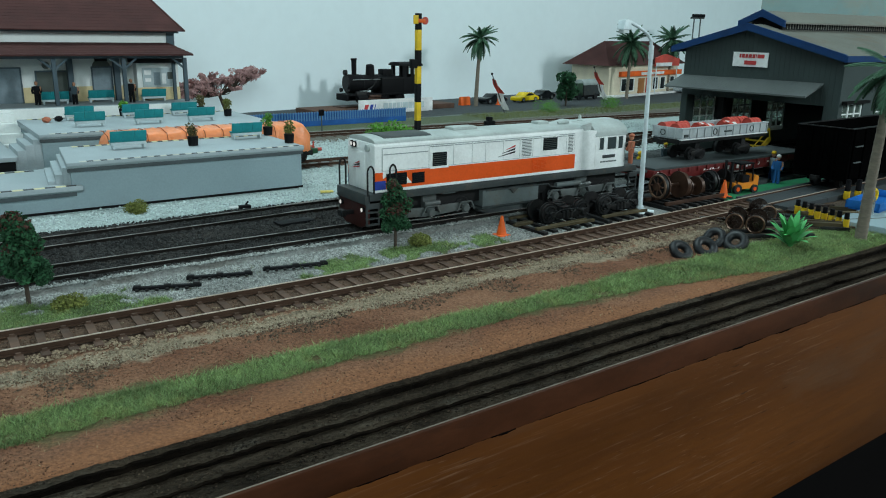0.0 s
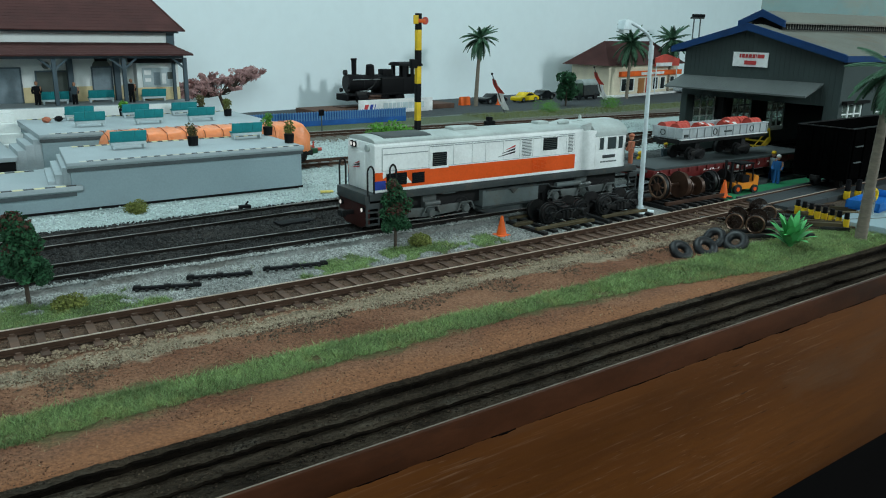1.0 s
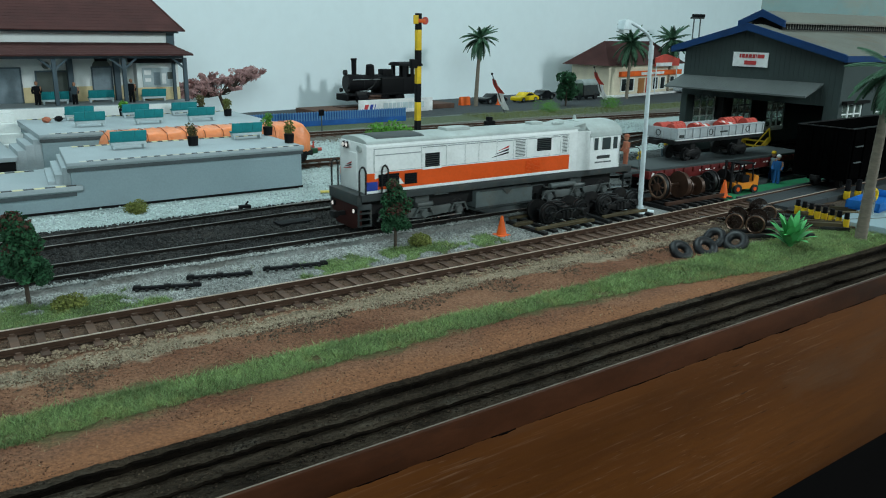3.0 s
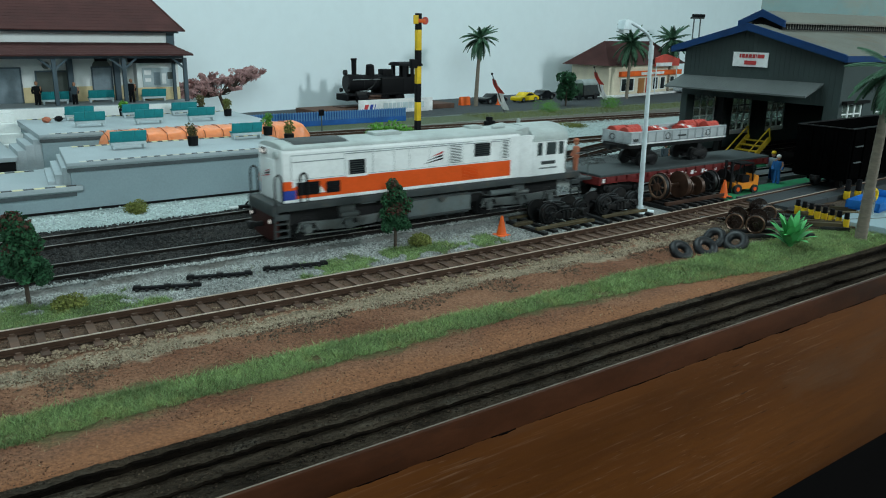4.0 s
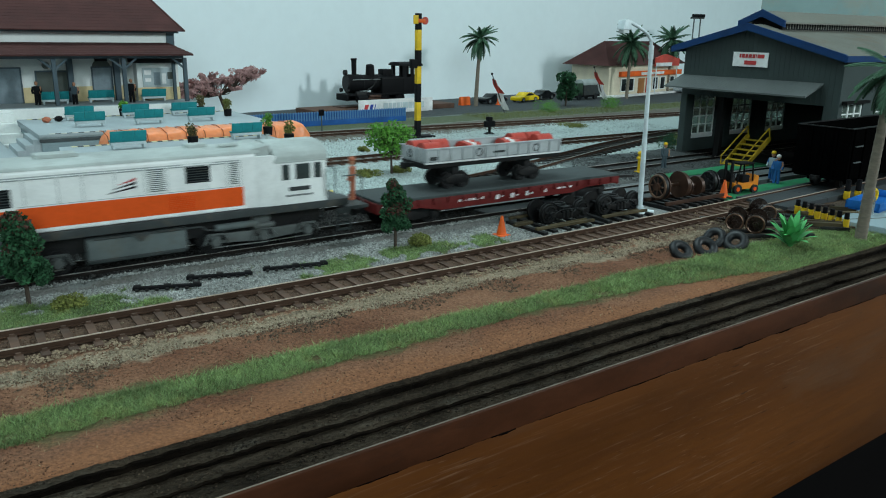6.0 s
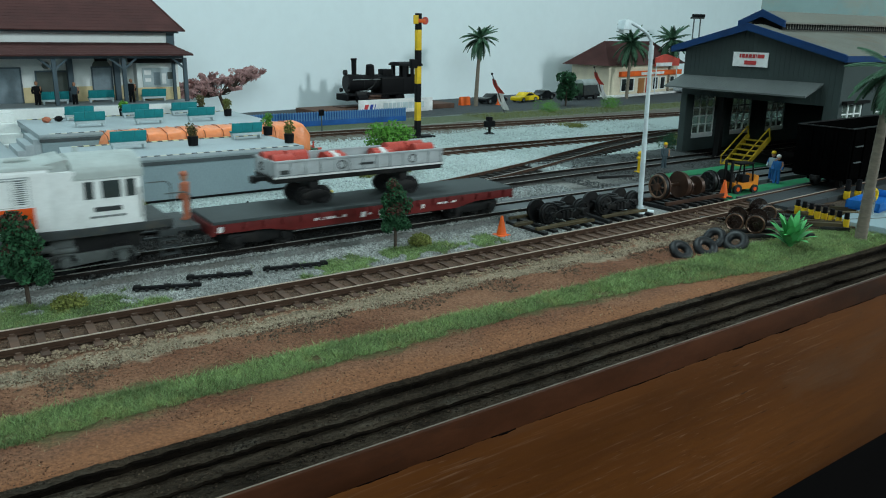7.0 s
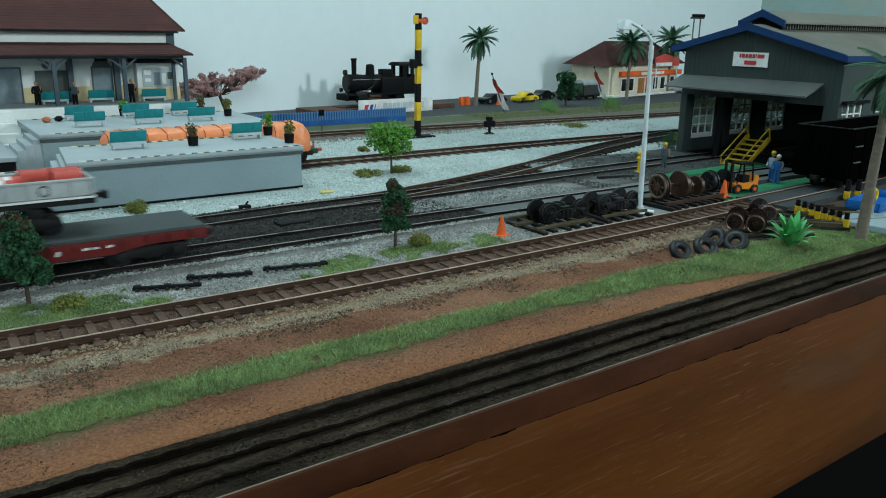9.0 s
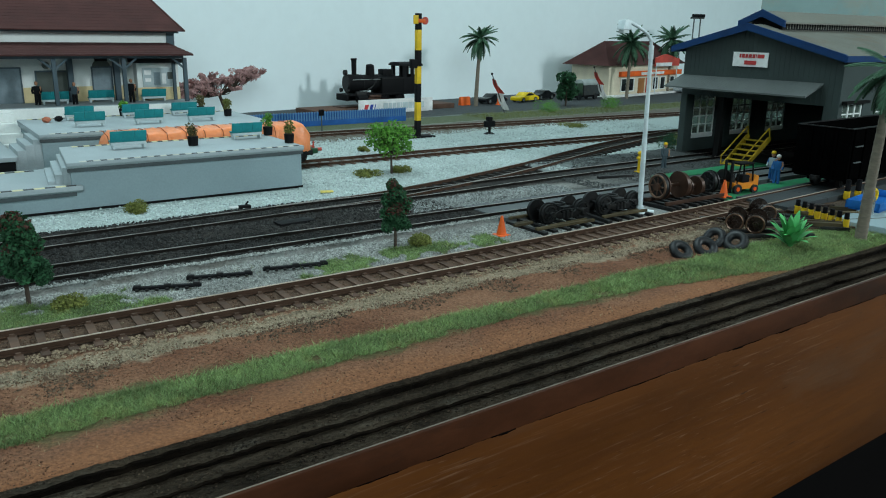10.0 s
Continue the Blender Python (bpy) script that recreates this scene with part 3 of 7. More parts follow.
pts3 = [(165, 380.3), (200, 382), (226, 384), (248, 387.5), (289, 397), (337, 410), (387, 426), (431, 443), (498, 467), (560, 486), (640, 503), (720, 514)]
track(pts3, "dark brown diverging track of a turnout", M_SLEEPERDARK, M_RAIL, M_RAILTOP2, 9.6, dz=0.12)
track([(-200, 523), (250, 523), (420, 522), (720, 516), (1100, 500)], "brown track between the station platforms", M_SLEEPER, M_RAIL, M_RAILTOP2, 9.6, dz=-1.6)
track([(-100, 690), (300, 672), (420, 666), (640, 652), (800, 640), (1200, 600)], "brown through track along the blue fence", M_SLEEPER, M_RAIL, M_RAILTOP2, 10.5, dz=-1.6)


# ---------------------------------------------------------------- station platforms
def dashes(parent, x0, x1, y0, y1, z, a, b, n, light):
    """Painted edge blocks, alternately light and dark, each a thin slab."""
    w = (x1 - x0) / n
    ml = mesh_of("edge_block", box(NB(), -w / 2 + 0.1, w / 2 - 0.1, y0, y1, 0, 0.35), light)
    md = mesh_of("edge_block", box(NB(), -w / 2 + 0.1, w / 2 - 0.1, y0, y1, 0, 0.33), M_EDGEK)
    for i in range(n):
        o = new("edge_block", ml if i % 2 == 0 else md)
        o.parent = parent
        o.matrix_basis = pose((x0 + (i + 0.5) * w) * MM, 0, z * MM)


def askew(bm, width, by):
    """Shears the near end of a platform along its width."""
    for v in bm.verts:
        if v.co.x < 20:
            v.co.x += by * v.co.y / width
    return bm


def platform(x, y, length, width, height, label, n, by=0.0):
    t = thing("station_platform", x, y, -4.2, 0, label, "platform", group="station platforms", kind="structure")
    part("body", askew(box(NB(), 0, length, 2, width, 0, height - 2.5, 0.3), width, by), M_CONC, t)
    part("slab", askew(prism(NB(), [(-1, height - 1.7), (0.4, height - 3.2), (2, height - 4.4), (width, height - 4.4), (width + 1, height), (-1, height)], "x", -1.5, length + 1.2, 0.25), width, by), M_CONCTOP, t, "paler overhanging platform slab")
    # The strip is added; its dark colour stands for the slab's shadow.
    part("shade_strip", box(NB(), -1.2, length + 0.8, 0.2, 2.4, height - 5.2, height - 3.2), M_SLABSHADE, t, "dark strip painting the shade below the slab edge")
    dashes(t, 5, length - 2, -0.6, 1.6, height, 0, 0, n, M_EDGEW)
    dashes(t, 5 + by, length - 2, width - 4.5, width - 1.5, height, 0, 0, n, M_EDGEY)
    return t


pl = platform(74, 447, 134, 62, 26.8, "grey concrete station platform with dashed painted edges and end steps", 36, 7.0)
for i in range(4):
    z = 26.8 - 3.4 * (i + 1)
    part("step", askew(box(NB(), -3.7 * (i + 1), -3.7 * i + 0.3, 5 + i, 60 - i * 3, 0, z, 0.25), 62, 7.0), M_CONCTOP, pl)
part("base_line", box(NB(), -300, 134.5, 1.2, 2.6, 0, 1.4), M_BLACK, pl, "black gap line along the foot")
low = thing("low_platform", -226, 447, -4.2, 0, "low grey platform with yellow and dark dashed edge", "platform", group="station platforms", kind="structure")
part("body", box(NB(), 0, 299.5, 3, 62, 0, 12.6, 0.3), M_CONC, low)
part("slab", prism(NB(), [(-3, 12.2), (2, 9.8), (62, 9.8), (62, 14.6), (-3, 14.6)], "x", 0, 305, 0.25), M_CONCTOP, low)
part("facing", prism(NB(), [(0, 0), (434, 0), (434, 22), (300.4, 22), (300.4, 9.6), (0, 9.6)], "y", 1.3, 1.9), M_CONC, low)
part("shade_strip", box(NB(), 0, 302, -0.6, 1.2, 9.0, 11.2), M_SLABSHADE, low, "dark strip painting the shade below the slab edge")
dashes(low, 190, 302, -2.2, 0.2, 14.6, 0, 0, 22, M_EDGEY)
dashes(low, 190, 290, 56, 59, 14.6, 0, 0, 20, M_EDGEY)
pl2 = platform(80, 574, 165, 100, 26.8, "grey island platform with end steps beside the station", 44)
for i in range(4):
    z = 26.8 - 3.4 * (i + 1)
    part("step", box(NB(), -5 * (i + 1), -5 * i + 0.3, 3, 44, 0, z, 0.25), M_CONCTOP, pl2)
low2 = thing("low_platform", -226, 574, -4.2, 0, "low grey end of the island platform", "platform", group="station platforms", kind="structure")
part("body", box(NB(), 0, 287, 2, 90, 0, 12.6, 0.3), M_CONC, low2)
part("slab", box(NB(), 0, 290, -2, 90, 10.5, 13.4, 0.3), M_CONCTOP, low2)
# Black facing added: the shade on this platform face is its colour.
part("shaded_facing", box(NB(), 0, 289, 1.2, 1.9, 0, 10.4), M_BLACK, low2, "black facing that puts the platform face's shade into colour")

RIDERS = []


# ---------------------------------------------------------------- rolling stock
SPIN = []


def wheelset(parent, x, z, r, gauge=15.5, material=None, name="wheelset"):
    bm = cyl(NB(), (0, -gauge / 2 - 2, 0), (0, gauge / 2 + 2, 0), r * 0.16, n=8)
    for s in (-1, 1):
        y = s * gauge / 2
        cyl(bm, (0, y, 0), (0, y + s * 2.0, 0), r, n=20)
        cyl(bm, (0, y - s * 0.7, 0), (0, y, 0), r * 1.12, n=20)
        ring(bm, (0, y + s * 2.0, 0), r * 0.72, r * 0.12, "y", 20, 6)
        for k in range(3):
            a = 2.1 * k
            cyl(bm, (r * 0.45 * math.cos(a), y + s * 1.9, r * 0.45 * math.sin(a)), (r * 0.45 * math.cos(a), y + s * 2.3, r * 0.45 * math.sin(a)), r * 0.12, n=6)
    w = part(name, bm, material or M_SOOT, parent)
    w.matrix_basis = pose(x * MM, 0, z * MM)
    return w


def bogie(parent, x, axles, r, y, z_top, frame_mat, dress=True):
    """A bogie with cast side frames, axle boxes, springs and brake gear."""
    b = part("bogie", box(NB(), x - 4, x + 4, -y + 1.5, y - 1.5, r + 1, z_top), frame_mat, parent)
    half = max(abs(a) for a in axles) + 4.5
    for s in (-1, 1):
        pts = [(x - half, r + 0.8), (x - half + 2, r - 1.6), (x - half + 7, r - 1.2), (x, r - 2.4), (x + half - 7, r - 1.2), (x + half - 2, r - 1.6), (x + half, r + 0.8), (x + half - 1, r + 3.0), (x + 5, r + 2.6), (x, r + 4.0), (x - 5, r + 2.6), (x - half + 1, r + 3.0)]
        a, c = sorted((s * (y - 1.6), s * (y - 0.2)))
        f = part("side_frame", prism(NB(), pts, "y", a, c, 0.25), frame_mat, b)
        for ax in axles:
            part("axle_box", box(NB(), x + ax - 1.8, x + ax + 1.8, *sorted((s * (y - 0.4), s * (y + 0.9))), r - 2.2, r + 1.6, 0.4), frame_mat, f)
        if dress:
            for ax in axles:
                for o in (-3.2, 3.2):
                    bm = NB()
                    for k in range(4):
                        cyl(bm, (x + ax + o, s * (y + 0.2), r + 0.2 + k * 0.75), (x + ax + o, s * (y + 0.2), r + 0.65 + k * 0.75), 0.8, n=10)
                    part("spring", bm, M_SOOT, f)
            for ax in axles:
                part("axle_cover", cyl(NB(), (x + ax, s * (y + 0.6), r - 0.2), (x + ax, s * (y + 1.5), r - 0.2), 2.3, 1.8, 14), frame_mat, f)
                part("equaliser", tube(NB(), [(x + ax - 5.4, s * (y + 0.5), r - 1.2), (x + ax - 3.2, s * (y + 0.6), r + 3.0), (x + ax + 3.2, s * (y + 0.6), r + 3.0), (x + ax + 5.4, s * (y + 0.5), r - 1.2)], 0.55, 6), frame_mat, f)
            part("brake_cylinder", cyl(NB(), (x - 4.5, s * (y + 0.6), r + 4.6), (x + 4.5, s * (y + 0.6), r + 4.6), 1.25), frame_mat, f)
            part("brake_rod", tube(NB(), [(x - half + 3, s * (y + 0.5), r - 2.6), (x, s * (y + 0.5), r - 3.0), (x + half - 3, s * (y + 0.5), r - 2.6)], 0.3, 6), M_STEEL if s < 0 else frame_mat, f)
    for ax in axles:
        w = wheelset(b, x + ax, r, r, material=M_SOOT, name="wheelset")
        bm = NB()
        for s in (-1, 1):
            ring(bm, (0, s * 9.2, 0), r * 0.9, 0.32, "y", 24, 6)
        part("wheel_tread", bm, M_STEEL, w, "bright worn wheel tread")
        if parent.name in ("diesel_locomotive", "flat_wagon"):
            SPIN.append((w, x + ax, r))
    return b


def coupler(parent, x, s, z=8.0, m=None):
    bm = box(NB(), min(x, x + s * 5), max(x, x + s * 5), -1.1, 1.1, z - 1, z + 1, 0.2)
    box(bm, min(x + s * 4.5, x + s * 7), max(x + s * 4.5, x + s * 7), -2.2, 2.2, z - 1.6, z + 1.6, 0.4)
    return part("coupler", bm, m or M_SOOT, parent)


def arch(y, z0, z1, n=9):
    return [(y * math.cos(math.pi * i / n), z0 + (z1 - z0) * math.sin(math.pi * i / n) ** 0.8) for i in range(n + 1)]


def locomotive():
    t = thing("diesel_locomotive", 265, 322, 0, 0, "white model diesel locomotive with orange band and grey underframe", "locomotive")
    fr = part("underframe", box(NB(), -87.6, 92, -15.2, 15.2, 15.4, 18.7, 0.3), M_DARKGREY, t)
    part("rear_step_plate", box(NB(), 92, 103, -14.2, 14.2, 12.8, 14.4, 0.2), M_DARKGREY, fr)
    part("centre_sill", box(NB(), -80, 80, -10, 10, 8, 15.5), M_SOOT, fr)
    for s in (-1, 1):
        part("sill_line", box(NB(), -84, 44, *sorted((s * 13.7, s * 14.0)), 19.2, 19.75), M_WHITE, fr, "white lining along the sill")
    hood = part("hood", prism(NB(), [(-13.6, 18.7), (13.6, 18.7), (13.6, 40.9), (12.9, 42.0), (-12.9, 42.0), (-13.6, 40.9)], "x", -84, 49, 0.45), M_WHITE, t)
    part("roof", prism(NB(), arch(13.2, 41.9, 44.6), "x", -83.6, 51, 0.2), M_ROOFGREY, t, "light grey curved roof")
    part("roof_grille", prism(NB(), arch(10.6, 43.2, 45.0), "x", -77, -50, 0.1), M_DARKGREY, t, "dark radiator grille on the roof")
    part("roof_vent", box(NB(), -33, -18, -4, 4, 44.3, 46, 0.4), M_ROOFGREY, t)
    part("exhaust_stack", box(NB(), 24, 32, -3, 3, 44.3, 46, 0.4), M_ROOFGREY, t)
    part("horn", tube(NB(), [(36, -6, 45.2), (44, -6, 45.2)], 0.7), M_ROOFGREY, t)
    for s in (-1, 1):
        def plate(x0, x1, z0, z1, d=0.2, base=13.6):
            return box(NB(), x0, x1, *sorted((s * (base - 0.2), s * (base + d))), z0, z1, 0)
        band = part("orange_band", prism(NB(), [(-72, 28.4), (-81.5, 24.6), (-81.5, 24.0), (-78.5, 20.4), (43, 20.4), (43, 28.4)], "y", *sorted((s * 13.4, s * 13.78))), M_ORANGE, hood, "broad orange side band", smooth=False)
        part("blue_corner", plate(-84, -78.2, 20.2, 24.4, 0.24), M_BLUE, hood, "blue corner panel")
        part("orange_corner", plate(-84, -79.8, 24.4, 28.4, 0.22), M_ORANGE, hood)
        for x0, x1, z0, z1 in ((-77.8, -66.6, 21.8, 27.6), (-63.5, -56.5, 21.8, 27.0)):
            g = part("side_grille", plate(x0, x1, z0, z1, 0.42), M_WINDOW, hood, "black louvred side grille")
            for k in range(5):
                z = z0 + 0.6 + k * (z1 - z0 - 1) / 5
                part("slat", box(NB(), x0 + 0.4, x1 - 0.4, *sorted((s * 13.9, s * 14.2)), z, z + 0.35), M_BLACK, g)
        part("white_wedge", prism(NB(), [(-67.4, 26.6), (-63.8, 22.2), (-66.6, 22.2)], "y", *sorted((s * 13.7, s * 13.92))), M_WHITE, hood, smooth=False)
        for x0, x1, z0, z1 in ((-52.0, -43.6, 29.2, 35.9), (19.0, 29.0, 32.0, 38.6)):
            f = part("vent_frame", plate(x0 - 1.3, x1 + 1.3, z0 - 1.2, z1 + 1.2, 0.45), M_WHITE, hood)
            part("vent_mesh", plate(x0, x1, z0, z1, 0.6), M_WINDOW, f, "black mesh vent")
            for k in range(6):
                z = z0 + 0.5 + k * (z1 - z0 - 0.6) / 6
                part("slat", box(NB(), x0, x1, *sorted((s * 14.1, s * 14.35)), z, z + 0.3), M_DARKGREY, f)
        # hood doors, with joints between them
        part("door_joint", plate(-80.2, 42.2, 28.9, 39.9, 0.16), M_JOINT, hood, "fine grey joints between the doors")
        xs = (-80, -54, -39.4, -28, -19.5, -8, 3, 12, 28, 36, 42)
        for i, (a, b) in enumerate(zip(xs, xs[1:])):
            d = part("hood_door", plate(a + 0.16, b - 0.16, 29.1, 39.4, 0.3), M_WHITE, hood)
            part("door_strip", box(NB(), a + 0.6, b - 0.6, *sorted((s * 13.7, s * 14.15)), 38.7 if i else 36.6, 39.1 if i else 37.0), M_DRIP, d, "grey drip strip")
            if i in (6, 9):
                for k in range(12):
                    z = 30 + k * 0.78
                    part("louvre", box(NB(), a + 1.4, b - 1.2, *sorted((s * 13.8, s * 14.2)), z, z + 0.3), M_MIDGREY, d)
        for k in range(8):
            part("louvre", box(NB(), 12, 22, *sorted((s * 13.75, s * 14.1)), 21.6 + k * 0.75, 21.95 + k * 0.75), M_ORANGE, band)
        # emblem of three slanted bars
        for k, m in enumerate((M_BLACK, M_BLACK, M_SIGNRED)):
            x0 = -11.5
            part("emblem_bar", prism(NB(), [(x0 + k * 2.2, 30.6 + k * 1.6), (x0 + 11, 32.2 + k * 1.5), (x0 + 11.6, 33.2 + k * 1.6), (x0 + k * 2.2 + 1, 31.0 + k * 1.6)], "y", *sorted((s * 13.78, s * 14.05))), m, hood, smooth=False)
        part("side_tank", cyl(NB(), (30, s * 13.6, 12.0), (48, s * 13.6, 12.0), 1.5), M_MIDGREY, t)
        part("air_pipe", tube(NB(), [(-18, s * 13.8, 13.6), (24, s * 13.8, 13.4), (26, s * 14.2, 11.8), (34, s * 14.2, 10.4)], 0.4, 6), M_DARKGREY, t)
        # end rails and steps
        for x in (-86.6, -74.6):
            part("handrail", tube(NB(), [(x - 1.7, s * 14.4, 18), (x - 1.7, s * 14.4, 29.5), (x - 1.1, s * 14.4, 31.2), (x, s * 14.4, 32), (x + 1.1, s * 14.4, 31.2), (x + 1.7, s * 14.4, 29.5), (x + 1.7, s * 14.4, 18)], 0.45, 6), M_SOOT, t)
        for x in (-85.6, 90):
            st = part("step_ladder", box(NB(), x - 3.4, x + 3.4, *sorted((s * 13.4, s * 14.8)), 11.6, 14.2, 0.2), M_DARKGREY, t)
            for o in (-3.2, 3.2):
                part("ladder_side", box(NB(), x + o - 0.35, x + o + 0.35, *sorted((s * 13.8, s * 14.6)), 3.4, 14), M_DARKGREY, st)
            for z in (3.6, 6.6, 9.6):
                part("rung", box(NB(), x - 3.2, x + 3.2, *sorted((s * 12.6, s * 14.8)), z, z + 0.6), M_DARKGREY, st)
        part("rear_handrail", tube(NB(), [(100, s * 13.4, 14), (100, s * 13.4, 27), (98, s * 13.4, 28.6), (90, s * 13.4, 28.6)], 0.3, 6), M_MIDGREY, t)
    # front end
    part("front_door", box(NB(), -84.5, -83.9, -4.5, 4.5, 20, 37, 0.1), M_WHITE, hood)
    part("number_board", box(NB(), -84.6, -83.9, 2.5, 10.5, 38.6, 41.4, 0.15), M_SIGNWHITE, hood)
    part("side_lamp", cyl(NB(), (-83.8, -7.6, 39.4), (-85.2, -7.6, 39.4), 1.7), M_ROOFGREY, hood, "round pale grey lamp housing")
    for y in (4.4, 7.6):
        h = part("headlight", cyl(NB(), (-83.8, y, 40.0), (-85.2, y, 40.0), 1.55), M_BLACK, hood)
        part("headlight_lens", cyl(NB(), (-85.1, y, 40.0), (-85.35, y, 40.0), 1.05), M_LAMPGLOW, h, "glowing headlight lens in a black rim")
    for k, m in enumerate((M_SIGNRED, M_BLACK, M_SIGNRED)):
        part("emblem_bar", prism(NB(), [(9 - k * 1.4, 28.0 + k * 1.1), (0.5, 29.4 + k * 1.1), (0.3, 30.1 + k * 1.2), (8 - k * 1.4, 28.4 + k * 1.1)], "x", -84.75, -84.4), m, hood, smooth=False)
    part("pilot", prism(NB(), [(-14, 14.2), (-14, 4.0), (-8, 1.6), (8, 1.6), (14, 4.0), (14, 14.2)], "x", -88.6, -87.0, 0.2), mat("pilot_red_brown", (0.045, 0.011, 0.009), 0.6), t, "dark red-brown pilot plate")
    for y in (-11, 11):
        d = part("ditch_light", cyl(NB(), (-88.4, y, 11.0), (-89.8, y, 11.0), 1.3), M_BLACK, t)
        part("ditch_light_lens", cyl(NB(), (-89.7, y, 11.0), (-89.95, y, 11.0), 1.0), M_LAMPGLOW, d, "small glowing lower lamp lens")
    part("front_deck_edge", box(NB(), -89.8, -87.2, -14.6, 14.6, 13.8, 18.9, 0.2), M_DARKGREY, t)
    coupler(t, -88.8, -1, 8)
    coupler(t, 102, 1, 8)
    # cab
    cab = part("cab", prism(NB(), [(-15.2, 18.7), (15.2, 18.7), (15.2, 37.6), (-15.2, 37.6)], "x", 57, 81.2, 0.4), M_WHITE, t)
    part("cab_corner", prism(NB(), [(48.4, -13.6), (57.4, -15.1), (57.4, 15.1), (48.4, 13.6)], "z", 18.7, 40.6, 0.2), M_WHITE, cab)
    part("cab_roof", prism(NB(), arch(15.3, 37.4, 45.4, 14), "x", 56.5, 82.0, 0.5), M_ROOFGREY, cab, "light grey rounded cab roof")
    part("roof_slope", prism(NB(), [(47.5, 41.0), (56, 37.6), (56, 45.0), (53, 44.6), (47.5, 43.6)], "y", -12.2, 12.2, 0.6), M_ROOFGREY, cab)
    part("rain_strip", box(NB(), 57, 81.8, -15.7, -15.2, 37.2, 37.7), M_ROOFGREY, cab)
    for s in (-1, 1):
        for x0, x1 in ((60.0, 63.4), (66.2, 73.2), (75.0, 78.6)):
            w = part("cab_window", box(NB(), x0, x1, *sorted((s * 14.9, s * 15.32)), 29.6, 36.4, 0.12), M_CABGLASS, cab, "dark cab window")
            bm = NB()
            for a, b, c, d in ((x0 - 0.5, x1 + 0.5, 36.4, 36.9), (x0 - 0.5, x1 + 0.5, 29.1, 29.6), (x0 - 0.5, x0, 29.6, 36.4), (x1, x1 + 0.5, 29.6, 36.4)):
                box(bm, a, b, *sorted((s * 15.1, s * 15.5)), c, d)
            part("window_frame", bm, M_WHITE, w)
        nb = part("number_bar", box(NB(), 63, 73, *sorted((s * 15.1, s * 15.4)), 24.6, 26.4), M_DARKGREY, cab)
        for k in range(6):
            part("lettering_bar", box(NB(), 61.5 + k * 2.2, 63.2 + k * 2.2, *sorted((s * 15.1, s * 15.38)), 22.2, 23.0), M_MIDGREY, cab)
        part("cab_handrail", tube(NB(), [(80.2, s * 15.8, 21), (80.2, s * 15.8, 33)], 0.3, 6), M_STEEL, cab)
    part("rear_window", box(NB(), 81.0, 81.5, -9, 9, 29.6, 36, 0.1), M_CABGLASS, cab)
    part("antenna", cyl(NB(), (62, 4, 45), (62, 4, 47.4), 1.1, 0.7, 10), M_ROOFGREY, cab)
    # below the frame
    tank = part("fuel_tank", prism(NB(), [(-13.2, 13.6), (-13.2, 5.0), (-11.5, 3.2), (11.5, 3.2), (13.2, 5.0), (13.2, 13.6)], "x", -20, 18, 0.4), M_MIDGREY, t, "grey welded fuel tank")
    part("tank_rib", box(NB(), -20.4, 18.4, -13.5, 13.5, 4.6, 5.3), M_DARKGREY, tank)
    part("equipment_box", box(NB(), -46, -38, -14.2, 14.2, 14.6, 17.6, 0.3), M_MIDGREY, t)
    part("filler_cap", prism(NB(), [(-4, 14.2), (4, 14.2), (0, 10.6)], "y", -14.2, -12.8), M_DARKGREY, t)
    bogie(t, -52, (-21, 0, 21), 6.2, 13.2, 14.4, M_BOGIE)
    bogie(t, 51, (-21, 0, 21), 6.2, 13.2, 14.4, M_BOGIE)
    RIDERS.append((t, 265.8, 0, 0, 0))


locomotive()


